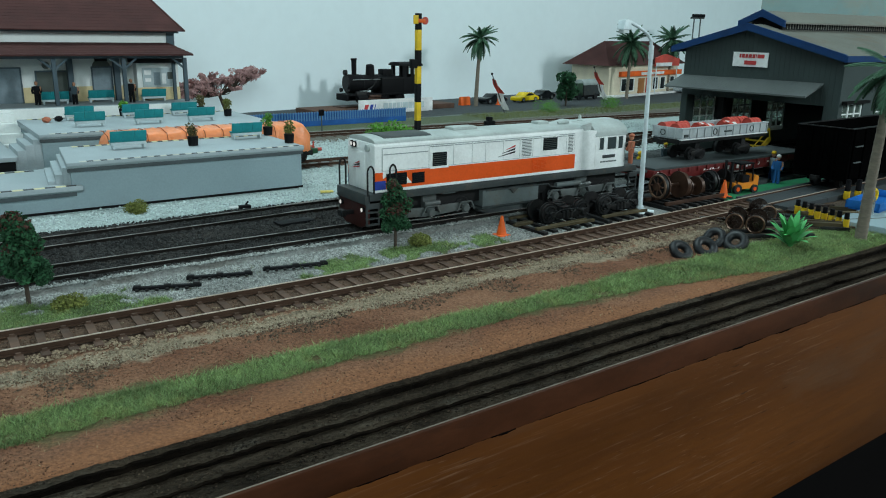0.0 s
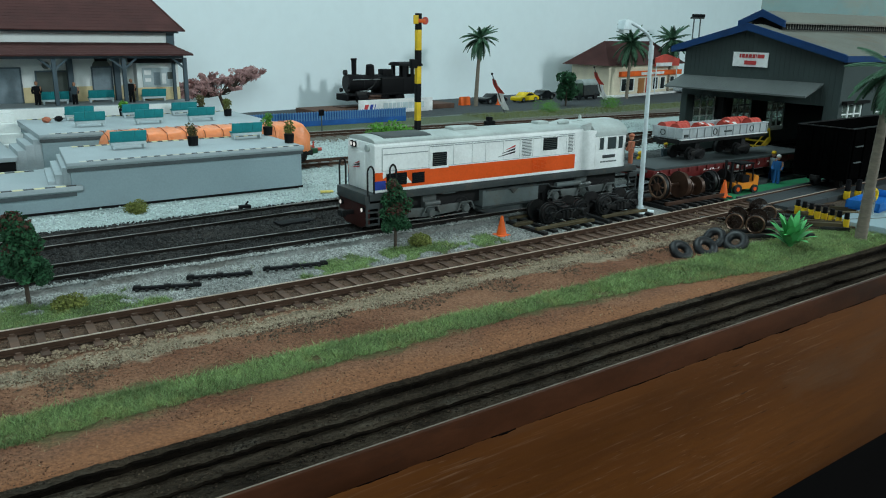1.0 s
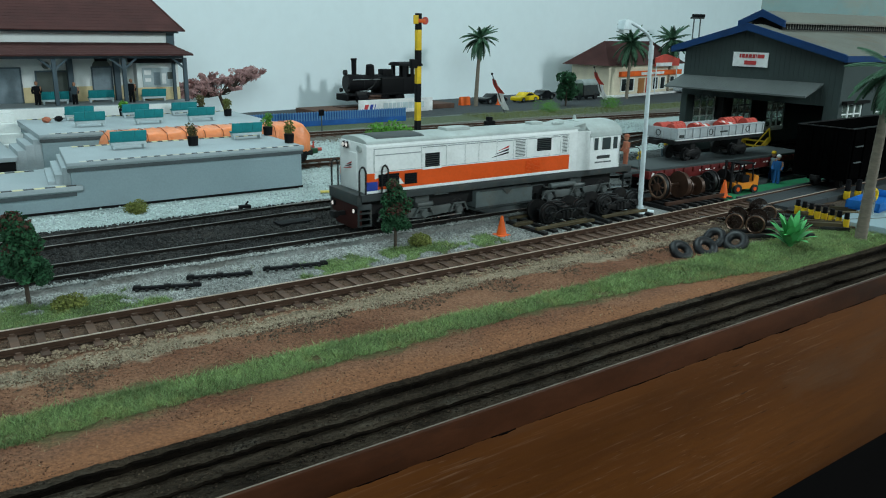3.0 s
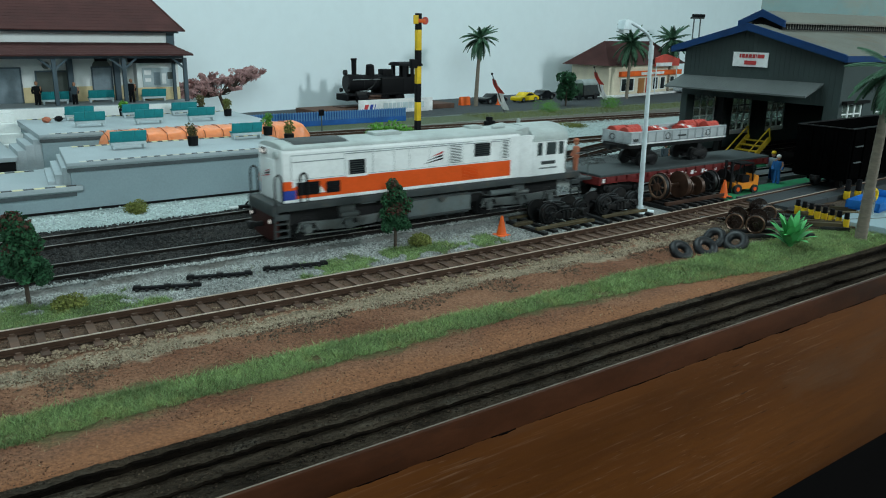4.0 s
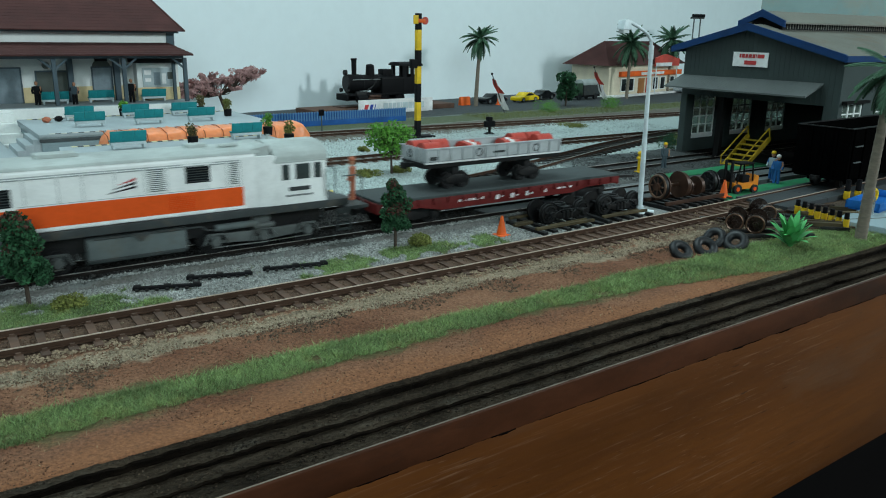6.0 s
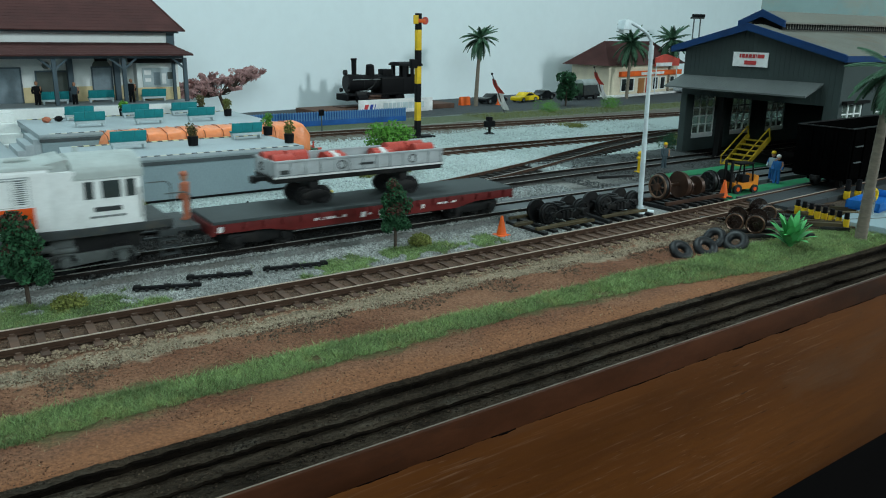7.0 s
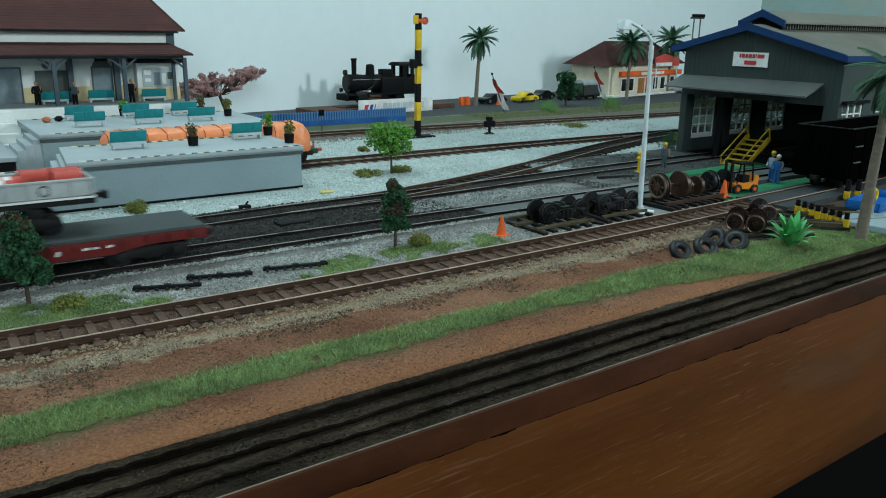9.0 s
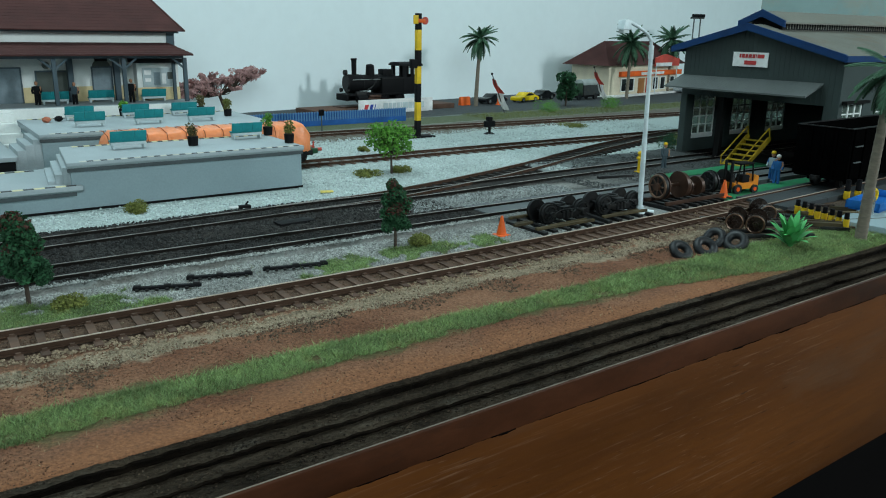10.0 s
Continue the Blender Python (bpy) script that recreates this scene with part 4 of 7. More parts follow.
def flat_wagon():
    t = thing("flat_wagon", 452, 316, 0, 0, "oxide-red flat wagon with a dark grey deck and white lettering", "wagon")
    part("deck", box(NB(), -80, 80, -15.4, 15.4, 13.4, 14.8, 0.3), M_DECK, t, "dark grey flat deck")
    for s in (-1, 1):
        sill = part("side_sill", prism(NB(), [(-79.5, 13.4), (-79.5, 9.4), (-56, 9.2), (-44, 7.0), (44, 7.0), (56, 9.2), (79.5, 9.4), (79.5, 13.4)], "y", *sorted((s * 14.0, s * 15.2)), 0.2), M_WRED, t, "red fish-bellied side sill")
        for i in range(18):
            x = -74.8 + i * 8.8
            part("stake_pocket", box(NB(), x - 1.1, x + 1.1, *sorted((s * 15.0, s * 16.0)), 10.4, 13.3, 0.2), M_WRED, sill)
        for x, w, z, h in ((-33, 2.2, 10, 1.1), (-30, 2.4, 10, 1.1), (-27, 1.8, 10, 1.1), (-24.6, 2.2, 10, 1.1), (-21.8, 2.4, 10, 1.1), (-19, 1.8, 10, 1.1), (-9, 2.6, 8.8, 2.4), (-5.6, 1.6, 9.6, 1.0), (1, 2.8, 8.6, 2.6), (4.4, 1.8, 9.4, 1.0), (11, 2.2, 8.8, 2.4), (14, 2.4, 9.4, 1.0), (24, 1.6, 9.2, 1.8), (34, 3, 10.2, 0.9), (38, 3.4, 10.2, 0.9), (42.4, 2.6, 10.2, 0.9), (-77, 2.6, 10, 2.4)):
            part("lettering_bar", prism(NB(), [(x - w / 2, z), (x + w / 2 - 0.4, z), (x + w / 2, z + h), (x - w / 2 + 0.4, z + h)], "y", *sorted((s * 15.1, s * 15.32))), M_SIGNWHITE, sill, smooth=False)
    part("end_beam", box(NB(), -80.8, -79.3, -15.2, 15.2, 8.6, 13.4, 0.2), M_WRED, t)
    part("end_beam", box(NB(), 79.3, 80.8, -15.2, 15.2, 8.6, 13.4, 0.2), M_WRED, t)
    part("centre_sill", box(NB(), -78, 78, -4, 4, 6.6, 13.4), M_SOOT, t)
    bogie(t, -58, (-11, 11), 5.0, 12.0, 11.0, M_SOOT, False)
    bogie(t, 58, (-11, 11), 5.0, 12.0, 11.0, M_SOOT, False)
    coupler(t, -80, -1, 8)
    coupler(t, 80, 1, 8)
    RIDERS.append((t, 454, 0, 0, 0))


flat_wagon()


def low_wagon():
    t = thing("open_goods_wagon", 450, 320, 14.8, 0, "grey low-sided goods wagon standing on the flat wagon", "wagon")
    L, Wd = 44.5, 11.6
    part("floor", box(NB(), -L, L, -Wd, Wd, 14.4, 15.4, 0.2), M_WGREYIN, t)
    part("chassis", box(NB(), -L - 0.5, L + 0.5, -Wd + 0.8, Wd - 0.8, 11.6, 14.4, 0.2), M_SOOT, t, "black chassis")
    for s in (-1, 1):
        side = part("side_board", box(NB(), -L, L, *sorted((s * (Wd - 0.9), s * Wd)), 14.4, 21.6, 0.15), M_WGREY, t)
        part("top_rail", box(NB(), -L - 0.4, L + 0.4, *sorted((s * (Wd - 1.0), s * (Wd + 0.7))), 21.0, 21.8, 0.1), M_WGREY, side)
        part("bottom_rail", box(NB(), -L - 0.4, L + 0.4, *sorted((s * (Wd - 1.0), s * (Wd + 0.6))), 14.0, 14.8, 0.1), M_SIGNWHITE, side)
        for i in range(13):
            x = -L + 0.6 + i * (2 * L - 1.2) / 12
            part("rib", box(NB(), x - 0.5, x + 0.5, *sorted((s * (Wd - 0.2), s * (Wd + 0.6))), 14.6, 21.2, 0.1), M_WGREY, side)
        for x in (-11.6, 27):
            part("stencil_ring", ring(NB(), (x, s * (Wd + 0.12), 18.0), 1.9, 0.3, "y", 18, 6), M_DARKGREY, side)
        part("lettering_bar", box(NB(), -2, 5, *sorted((s * (Wd - 0.1), s * (Wd + 0.7))), 17.2, 18.2), M_DARKGREY, side)
        part("plate", box(NB(), -42, -38, *sorted((s * (Wd - 0.1), s * (Wd + 0.4))), 15.8, 17.6), M_DARKGREY, side)
    for e in (-1, 1):
        end = part("end_board", box(NB(), *sorted((e * (L - 0.9), e * L)), -Wd + 0.8, Wd - 0.8, 14.4, 21.6, 0.15), M_WGREY, t)
        for y in (-6, 0, 6):
            part("rib", box(NB(), *sorted((e * (L - 0.1), e * (L + 0.6))), y - 0.5, y + 0.5, 14.6, 21.3, 0.1), M_WGREY, end)
        part("stencil_ring", ring(NB(), (e * (L + 0.2), 3.2, 18.0), 1.8, 0.3, "x", 18, 6), M_DARKGREY, end)
        coupler(t, e * L, e, 12.6)
    for x in (-24, 24):
        b = part("bogie_frame", box(NB(), x - 2.2, x + 2.2, -8.6, 8.6, 5.0, 11.6, 0.4), M_SOOT, t)
        for s in (-1, 1):
            part("side_frame", prism(NB(), [(x - 7.4, 5.2), (x - 6.4, 3.4), (x - 3, 3.0), (x, 2.2), (x + 3, 3.0), (x + 6.4, 3.4), (x + 7.4, 5.2), (x + 4, 6.6), (x, 7.4), (x - 4, 6.6)], "y", *sorted((s * 8.4, s * 9.6)), 0.2), M_SOOT, b)
        wheelset(b, x - 4.6, 4.0, 4.0, 13, M_SOOT)
        wheelset(b, x + 4.6, 4.0, 4.0, 13, M_SOOT)
    RIDERS.append((t, 450, 4.5, 14.8, 0))
    # drums lying in the wagon
    for x, y, turn, end in ((-40.5, -5.2, 0, 0), (-40.5, 5.2, 0, 0), (-29.5, 3.5, 0, 0), (-13, -5.5, 10, 1), (-11, 2, 14, 1), (14, -6, -6, 1), (17, 1.5, 5, 1), (39, 5, 2, 0), (38.5, -4.6, -3, 0), (27.5, 5, 2, 0)):
        d = thing("oil_drum", 450 + x, 320 + y, 30.3, 0, "red steel drum with white band lying in the wagon" if end else "plain red steel drum lying in the wagon", "drum", group="drums in the wagon")
        rr = 3.5 if end else 4.3
        bm = cyl(NB(), (-5, 0, rr), (5, 0, rr), rr - 0.1, n=20)
        part("shell", bm, M_RED, d)
        for k in (-5, -1.7, 1.7, 5):
            part("hoop", ring(NB(), (k, 0, rr), rr - 0.1, 0.22, "x", 20, 6), M_RED, d)
        if end:
            part("white_band", cyl(NB(), (-1.5, 0, rr), (1.5, 0, rr), rr, n=20), M_SIGNWHITE, d)
        RIDERS.append((d, 450 + x * 0.95, 4.5 + y, 30.3, turn))


low_wagon()


def figure(x, y, z, h, rz, top, low, label, hat=None):
    """A painted model figure, one plain shape."""
    k = h / 20.0
    bm = NB()
    for s in (-1, 1):
        cyl(bm, (0, s * 1.3, 0), (0, s * 1.0, 9), 0.95, 1.2, 8)
        box(bm, -0.9, 1.8, s * 1.3 - 0.8, s * 1.3 + 0.8, 0, 0.8, 0.2)
    n1 = len(bm.faces)
    prism(bm, [(-1.3, 8.5), (1.3, 8.5), (1.6, 15), (-1.5, 15)], "y", -2.3, 2.3, 0.5)
    for s in (-1, 1):
        tube(bm, [(0, s * 2.7, 14.6), (0.6, s * 3.4, 11.4), (2.0, s * 2.8, 9.4)], 0.8, 8)
    n2 = len(bm.faces)
    blob(bm, (0.2, 0, 17.2), 1.4, 1.3, 1.8, 2)
    n3 = len(bm.faces)
    if hat:
        blob(bm, (0.2, 0, 18.4), 1.7, 1.6, 1.3, 2)
    bm.faces.ensure_lookup_table()
    for i, f in enumerate(bm.faces):
        f.material_index = 0 if i < n1 else 1 if i < n2 else 2 if i < n3 else 3
    bmesh.ops.scale(bm, vec=(k, k, k), verts=bm.verts)
    skin = bpy.data.materials.get("figure_skin") or mat("figure_skin", (0.45, 0.22, 0.13), 0.6)
    return solo("model_figure", bm, [low, top, skin, hat or top], x, y, z, rz, label, "figurine", group="model figures")


m3 = figure(367.5, 318, 14.4, 21, 150, M_HIVIS, M_HIVIS, "small orange painted worker figurine riding the locomotive's rear step", M_HIVIS)
RIDERS.append((m3, 367.5, -1, 14.4, 150))


# ---------------------------------------------------------------- engine shed
def engine_shed():
    X, Y0, Y1, LEN = 545, 290, 425, 360
    t = thing("engine_shed", X, 357, -4.2, 0, "dark grey engine shed with blue trim and corrugated roof", "shed")

    def P(name, bm, m, par=t, label="", smooth=False):
        o = part(name, bm, m, par, label, smooth)
        return o
    a, b = Y0 - 357, Y1 - 357
    ridge, c, pitch = 103.5, 9.0, 0.265
    top_a, top = ridge - pitch * (c - a), ridge - pitch * (b - c)
    # gable over the opening, with jambs
    f = P("front_wall", prism(NB(), [(a, 50), (b, 50), (b, top), (c, ridge), (a, top_a)], "x", 0, 3), M_SHED, t, "dark grey boarded gable wall")
    P("jamb", box(NB(), 0, 3, a, a + 11, 0, 50), M_SHED, f)
    P("jamb", box(NB(), 0, 4, b - 6, b, 0, 50), M_SHED, f)
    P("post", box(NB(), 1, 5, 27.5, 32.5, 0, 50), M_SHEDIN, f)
    for i in range(34):
        y = a + 2 + i * (b - a - 4) / 33
        zt = ridge - pitch * abs(y - c) - 1.5
        P("batten", box(NB(), -0.2, 0.05, y - 0.45, y + 0.45, 50.2, zt), M_SHED, f)
    sg = P("name_sign", box(NB(), -1.4, -0.4, -8.5, 21.5, 74.6, 85.4, 0.2), M_SIGNWHITE, f, "white name board with red lettering bars")
    x = -5.5
    for w in (6.5, 1.2, 3.0, 3.4, 2.6, 3.1, 2.2):
        P("lettering_bar", box(NB(), -1.7, -1.3, x, x + w - 0.7, 81.2, 84.0), M_SIGNRED, sg)
        x += w
    P("lettering_bar", box(NB(), -1.7, -1.3, 1, 11, 76.2, 79.2), M_SIGNRED, sg)
    # side walls with window openings
    for s, y in ((-1, a), (1, b)):
        y0, y1 = (y, y + 3) if s < 0 else (y - 3, y)
        w = P("side_wall", box(NB(), 3, LEN, y0, y1, 0, 12), M_SHED, t)
        P("wall_top", box(NB(), 3, LEN, y0, y1, 52, top_a if s < 0 else top), M_SHED, w)
        edges = [3.0]
        nw = 6 if s < 0 else 3
        for k in range(nw):
            edges += [5 + k * 47, 33 + k * 47] if s < 0 else [14 + k * 54, 44 + k * 54]
        edges.append(LEN)
        for k in range(0, len(edges), 2):
            P("pier", box(NB(), edges[k], edges[k + 1], y0, y1, 12, 52), M_SHED, w)
        for k in range(nw):
            x0, x1 = (5 + k * 47, 33 + k * 47) if s < 0 else (14 + k * 54, 44 + k * 54)
            win = P("window", box(NB(), x0, x1, y0 + 0.5, y1 - 0.5, 12, 16), M_WALLWHITE, w)
            bm = NB()
            for q in range(4):
                xx = x0 + q * (x1 - x0 - 1.4) / 3
                box(bm, xx, xx + 1.4, y0 + 0.7, y1 - 0.7, 16, 52)
            for q in range(1, 6):
                zz = 16 + q * 7.0
                box(bm, x0, x1, y0 + 1.0, y1 - 1.0, zz, zz + 0.9)
            P("window_frame", bm, M_WALLWHITE, win)
            gl = P("pane", box(NB(), x0 + 0.2, x1 - 0.2, (y0 + y1) / 2 - 0.15, (y0 + y1) / 2 + 0.15, 16, 52), M_PANE, win)
            gl.visible_shadow = False
            if s < 0:
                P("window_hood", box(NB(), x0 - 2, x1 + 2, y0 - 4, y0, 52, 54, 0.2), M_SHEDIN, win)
    P("rear_wall", prism(NB(), [(a, 0), (b, 0), (b, top), (c, ridge), (a, top_a)], "x", LEN - 3, LEN), M_SHED, t)
    # roof sheets, corrugated down the slope
    for s in (-1, 1):
        e = (a - 3) if s < 0 else (b + 9)
        ze = ridge - pitch * abs(e - c)
        bm = NB()
        rows = []
        n = 230
        for i in range(n + 1):
            xx = -5 + (LEN + 8) * i / n
            w = 0.55 * (1 if i % 2 else -1)
            rows.append([bm.verts.new(v) for v in ((xx, c, ridge + 2.2 + w), (xx, e, ze + 2.2 + w), (xx, e, ze + 1.2 + w), (xx, c, ridge + 1.2 + w))])
        for r0, r1 in zip(rows, rows[1:]):
            for k in range(4):
                bm.faces.new((r0[k], r1[k], r1[(k + 1) % 4], r0[(k + 1) % 4]))
        rf = P("roof_sheet", bm, M_CORR, t, "weathered corrugated roof sheeting", True)
        P("barge_board", prism(NB(), [(c, ridge + 3.4), (e, ze + 3.4), (e, ze - 1.8), (c, ridge - 2.0)], "x", -6.2, -4.4), M_SHEDBLUE, rf, "blue gable board")
        P("gutter_board", box(NB(), -6, LEN, *sorted((e, e + s * 1.6)), ze - 1.6, ze + 2.6), M_SHEDBLUE, rf, "blue eaves board")
    # ridge ventilator
    v = P("ridge_vent", box(NB(), 18, LEN - 6, c - 14, c + 16, 96, 107.2), M_BLACK, t)
    for i in range(90):
        xx = 24 + i * 3.6
        P("vent_slat", box(NB(), xx, xx + 0.9, c - 14.4, c - 14.0, 103, 106.6), M_CORR, v)
    for s in (-1, 1):
        P("vent_roof", prism(NB(), [(c + 1, 116.2), (c + 1, 114.8), (c + 1 + s * 19, 106.6), (c + 1 + s * 19, 107.8)], "x", 14, LEN - 4), M_CORR, v)
        P("vent_board", prism(NB(), [(c + 1, 117.2), (c + 1, 111.8), (c + 1 + s * 20, 104.0), (c + 1 + s * 20, 108.8)], "x", 12, 13.8), M_SHEDBLUE, v, "blue ventilator gable board")
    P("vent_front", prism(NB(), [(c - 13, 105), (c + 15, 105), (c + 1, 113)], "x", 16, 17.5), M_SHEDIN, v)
    # canopy over the doors
    cn = P("canopy", prism(NB(), [(0.4, 66.0), (0.4, 64.8), (-22, 56.2), (-22, 57.4)], "y", a + 13, b + 1), M_CANOPY, t, "grey sloping door canopy")
    for i in range(42):
        y = a + 14 + i * (b - a - 14) / 41
        P("canopy_rib", prism(NB(), [(0.3, 66.15), (0.3, 65.9), (-22, 57.2), (-22, 57.5)], "y", y - 0.25, y + 0.25), M_CANOPY, cn)
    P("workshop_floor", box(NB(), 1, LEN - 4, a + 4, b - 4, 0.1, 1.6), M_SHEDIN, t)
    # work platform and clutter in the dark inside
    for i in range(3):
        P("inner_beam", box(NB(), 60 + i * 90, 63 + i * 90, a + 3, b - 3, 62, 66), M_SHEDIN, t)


M_PANE = bpy.data.materials.new("window_pane_glass")
M_PANE.use_nodes = True
_g = M_PANE.node_tree.nodes["Principled BSDF"]
_g.inputs["Base Color"].default_value = (0.20, 0.25, 0.22, 1)
_g.inputs["Roughness"].default_value = 0.03
_g.inputs["Transmission Weight"].default_value = 0.75
_g.inputs["IOR"].default_value = 1.1
engine_shed()


def work_stair():
    t = thing("work_stair", 515, 350, -4.2, 0, "yellow metal work stair with side rails at the shed door", "stair")
    for i in range(6):
        part("tread", box(NB(), i * 5.0, i * 5.0 + 4.6, -9, 9, 3.4 * (i + 1) - 0.8, 3.4 * (i + 1), 0.15), M_DKYEL, t)
        part("riser", box(NB(), i * 5.0 + 4.0, i * 5.0 + 4.4, -9, 9, 3.4 * i, 3.4 * (i + 1) - 0.8), M_SOOT, t)
    for s in (-1, 1):
        part("stringer", prism(NB(), [(-1, 0), (3, 0), (33, 20), (33, 23), (29, 23)], "y", s * 9.2 - 0.5, s * 9.2 + 0.5), M_DKYEL, t)
        part("hand_rail", tube(NB(), [(0, s * 9.2, 2), (0, s * 9.2, 9), (30, s * 9.2, 30), (32, s * 9.2, 22)], 0.5, 6), M_DKYEL, t)


work_stair()


def black_gondola():
    t = thing("black_open_wagon", 478, 261, 0, 2.5, "black high-sided open wagon with a dull worn rim", "wagon")
    for s in (-1, 1):
        sd = part("side", box(NB(), 0, 150, *sorted((s * 16.4, s * 17.6)), 8, 39, 0.2), M_GOND, t)
        part("rim", box(NB(), -0.6, 150.6, *sorted((s * 16.2, s * 18.0)), 39, 39.6), M_SOOT, sd, "dull worn top rim")
        for i in range(11):
            part("rib", box(NB(), 2 + i * 14, 3.6 + i * 14, *sorted((s * 17.4, s * 18.6)), 8, 38.6, 0.1), M_GOND, sd)
        for z in (18, 28):
            part("step_iron", box(NB(), 5, 14, *sorted((s * 17.8, s * 18.8)), z, z + 0.6), M_MIDGREY, sd)
    for x in (0, 148.8):
        e = part("end", box(NB(), x, x + 1.2, -16.4, 16.4, 8, 39, 0.2), M_GOND, t)
        part("rim", box(NB(), x - 0.5, x + 1.7, -16.4, 16.4, 39, 39.6), M_SOOT, e)
        for y in (-8, 0, 8):
            part("rib", box(NB(), x - 0.9, x + 0.2, y - 0.8, y + 0.8, 8, 38.6, 0.1), M_GOND, e)
    part("floor", box(NB(), 0, 150, -16.4, 16.4, 7, 8.4), M_GOND, t)
    bogie(t, 24, (-10, 10), 5.2, 12.6, 8, M_GOND, False)
    bogie(t, 126, (-10, 10), 5.2, 12.6, 8, M_GOND, False)
    coupler(t, 0, -1, 7.5)


black_gondola()


# ---------------------------------------------------------------- station
def station():
    t = thing("station_building", 0, 735, -4.2, 0, "white station building with cream dado and maroon tiled roofs", "station")
    X0, X1 = -260, 219
    part("plinth", box(NB(), X0, 222, -46, 130, 0, 33.4, 0.3), M_WALLWHITE, t, "white raised plinth")
    part("paving", box(NB(), X0, 221, -45, 130, 33.4, 33.9), M_CONCTOP, t)
    w = part("wall", box(NB(), X0, X1, 0, 118, 33.9, 93, 0.2), M_WALLWHITE, t)
    part("dado", box(NB(), X0, X1 + 0.4, -0.7, 0, 33.9, 46.5), M_CREAM, w, "cream painted dado")
    part("corner_post", box(NB(), X1 - 6, X1 + 0.8, -1, 6, 76, 93), M_POST, w)
    part("eaves_beam", box(NB(), X0, X1 + 3, -8, 0, 91.5, 94), M_POST, w)

    def opening(x0, x1, z0, z1, m, door, label):
        o = part("door" if door else "window", box(NB(), x0, x1, -1.4, -0.3, z0, z1, 0.15), m, w, label)
        bm = NB()
        for a, b, c, d in ((x0 - 1, x0, z0, z1), (x1, x1 + 1, z0, z1), (x0 - 1, x1 + 1, z1, z1 + 1.2)):
            box(bm, a, b, -2.0, -0.2, c, d)
        part("frame", bm, M_POST if door else M_WALLWHITE, o)
        return o
    opening(66, 92, 33.9, 62, M_GLASS, True, "tall grey glazed door")
    opening(104, 130, 33.9, 59, M_DOORGREY, True, "grey panelled ticket hall door")
    d = opening(148, 163, 33.9, 62, M_GLASS, True, "arched entrance with lattice glazing")
    part("arch_head", cyl(NB(), (155.5, -1.2, 62), (155.5, -0.2, 62), 7.5, n=24), M_DOORGREY, d)
    part("lamp_box", box(NB(), 150.5, 160.5, -3.4, -0.3, 67.5, 70.5, 0.2), M_BLACK, d)
    part("wall_clock", cyl(NB(), (112, -1.5, 64.5), (112, -0.2, 64.5), 3, n=16), M_DOORGREY, w)
    # glazed kiosk at the corner
    k = part("kiosk", box(NB(), 182, 218, -12, 0, 33.9, 66, 0.2), M_WALLWHITE, w, "white kiosk with glazed display")
    part("kiosk_dado", box(NB(), 181.6, 218.4, -12.5, -11.9, 33.9, 45), M_CREAM, k)
    g = part("display_glass", box(NB(), 186.5, 214, -12.8, -12, 45.5, 62, 0.1), M_DISPLAY, k, "glazed display with hanging posters")
    for i, (xx, ww, zz, hh, m) in enumerate(((188, 6, 56, 4, M_SIGNWHITE), (188.5, 5, 50, 3, M_SIGNWHITE), (196, 5.5, 47, 11, M_GLASS), (203, 3.5, 48, 9, M_SIGNWHITE), (208, 4.5, 52, 6, M_DOORGREY))):
        part("poster", box(NB(), xx, xx + ww, -13.1, -12.75, zz, zz + hh), m, g)
    part("kiosk_canopy", box(NB(), 178, 221, -22, 0, 66.4, 70, 0.3), M_BLACK, k)
    # main roof: hipped end, in overlapping courses
    for i in range(16):
        u0, u1 = i / 16, (i + 1) / 16
        y0, z0, r0 = -12 + 74 * u0, 93 + 40 * u0, 226 - 20 * u0
        y1, z1, r1 = -12 + 74 * u1, 93 + 40 * u1, 226 - 20 * u1
        bm = NB()
        lo = [bm.verts.new(p) for p in ((X0 - 6, y0, z0), (r0, y0, z0), (r1, y1, z1 - 0.12), (X0 - 6, y1, z1 - 0.12))]
        hi = [bm.verts.new(v.co + Vector((0, 0, 0.8))) for v in lo]
        bm.faces.new(lo[::-1]), bm.faces.new(hi)
        for j in range(4):
            bm.faces.new((lo[j], lo[(j + 1) % 4], hi[(j + 1) % 4], hi[j]))
        part("roof_course", bm, M_ROOFRED, t, smooth=False)
    bm = prism(NB(), [(-12, 93), (136, 93), (62, 133)], "x", X0 - 6, 204)
    part("roof", bm, M_ROOFRED, t, "steep maroon tiled main roof")
    part("hip_end", prism(NB(), [(-12, 93), (136, 93), (62, 130)], "x", 203.5, 206), M_ROOFRED, t)
    part("barge_board", tube(NB(), [(226, -12, 93.6), (206.5, 61, 133)], 1.1, 6), M_ROOFRED, t)
    # verandah roof on posts with braces
    for i in range(7):
        u0, u1 = i / 7, (i + 1) / 7
        part("verandah_course", prism(NB(), [(-47 + 47 * u0, 73.4 + 8.5 * u0), (-47 + 47 * u1, 73.3 + 8.5 * u1), (-47 + 47 * u1, 74.65 + 8.5 * u1), (-47 + 47 * u0, 74.8 + 8.5 * u0)], "x", X0 - 4, 221.5 - 8 * u0), M_ROOFRED, t, smooth=False)
    part("verandah_beam", box(NB(), X0, 216, -36.5, -34.5, 71, 73.6), M_POST, t)
    for x in (-104, -50, 4, 58, 112.5, 166, 217):
        p = part("verandah_post", box(NB(), x - 1.6, x + 1.6, -37.1, -33.9, 33.9, 71.2, 0.2), M_POST, t)
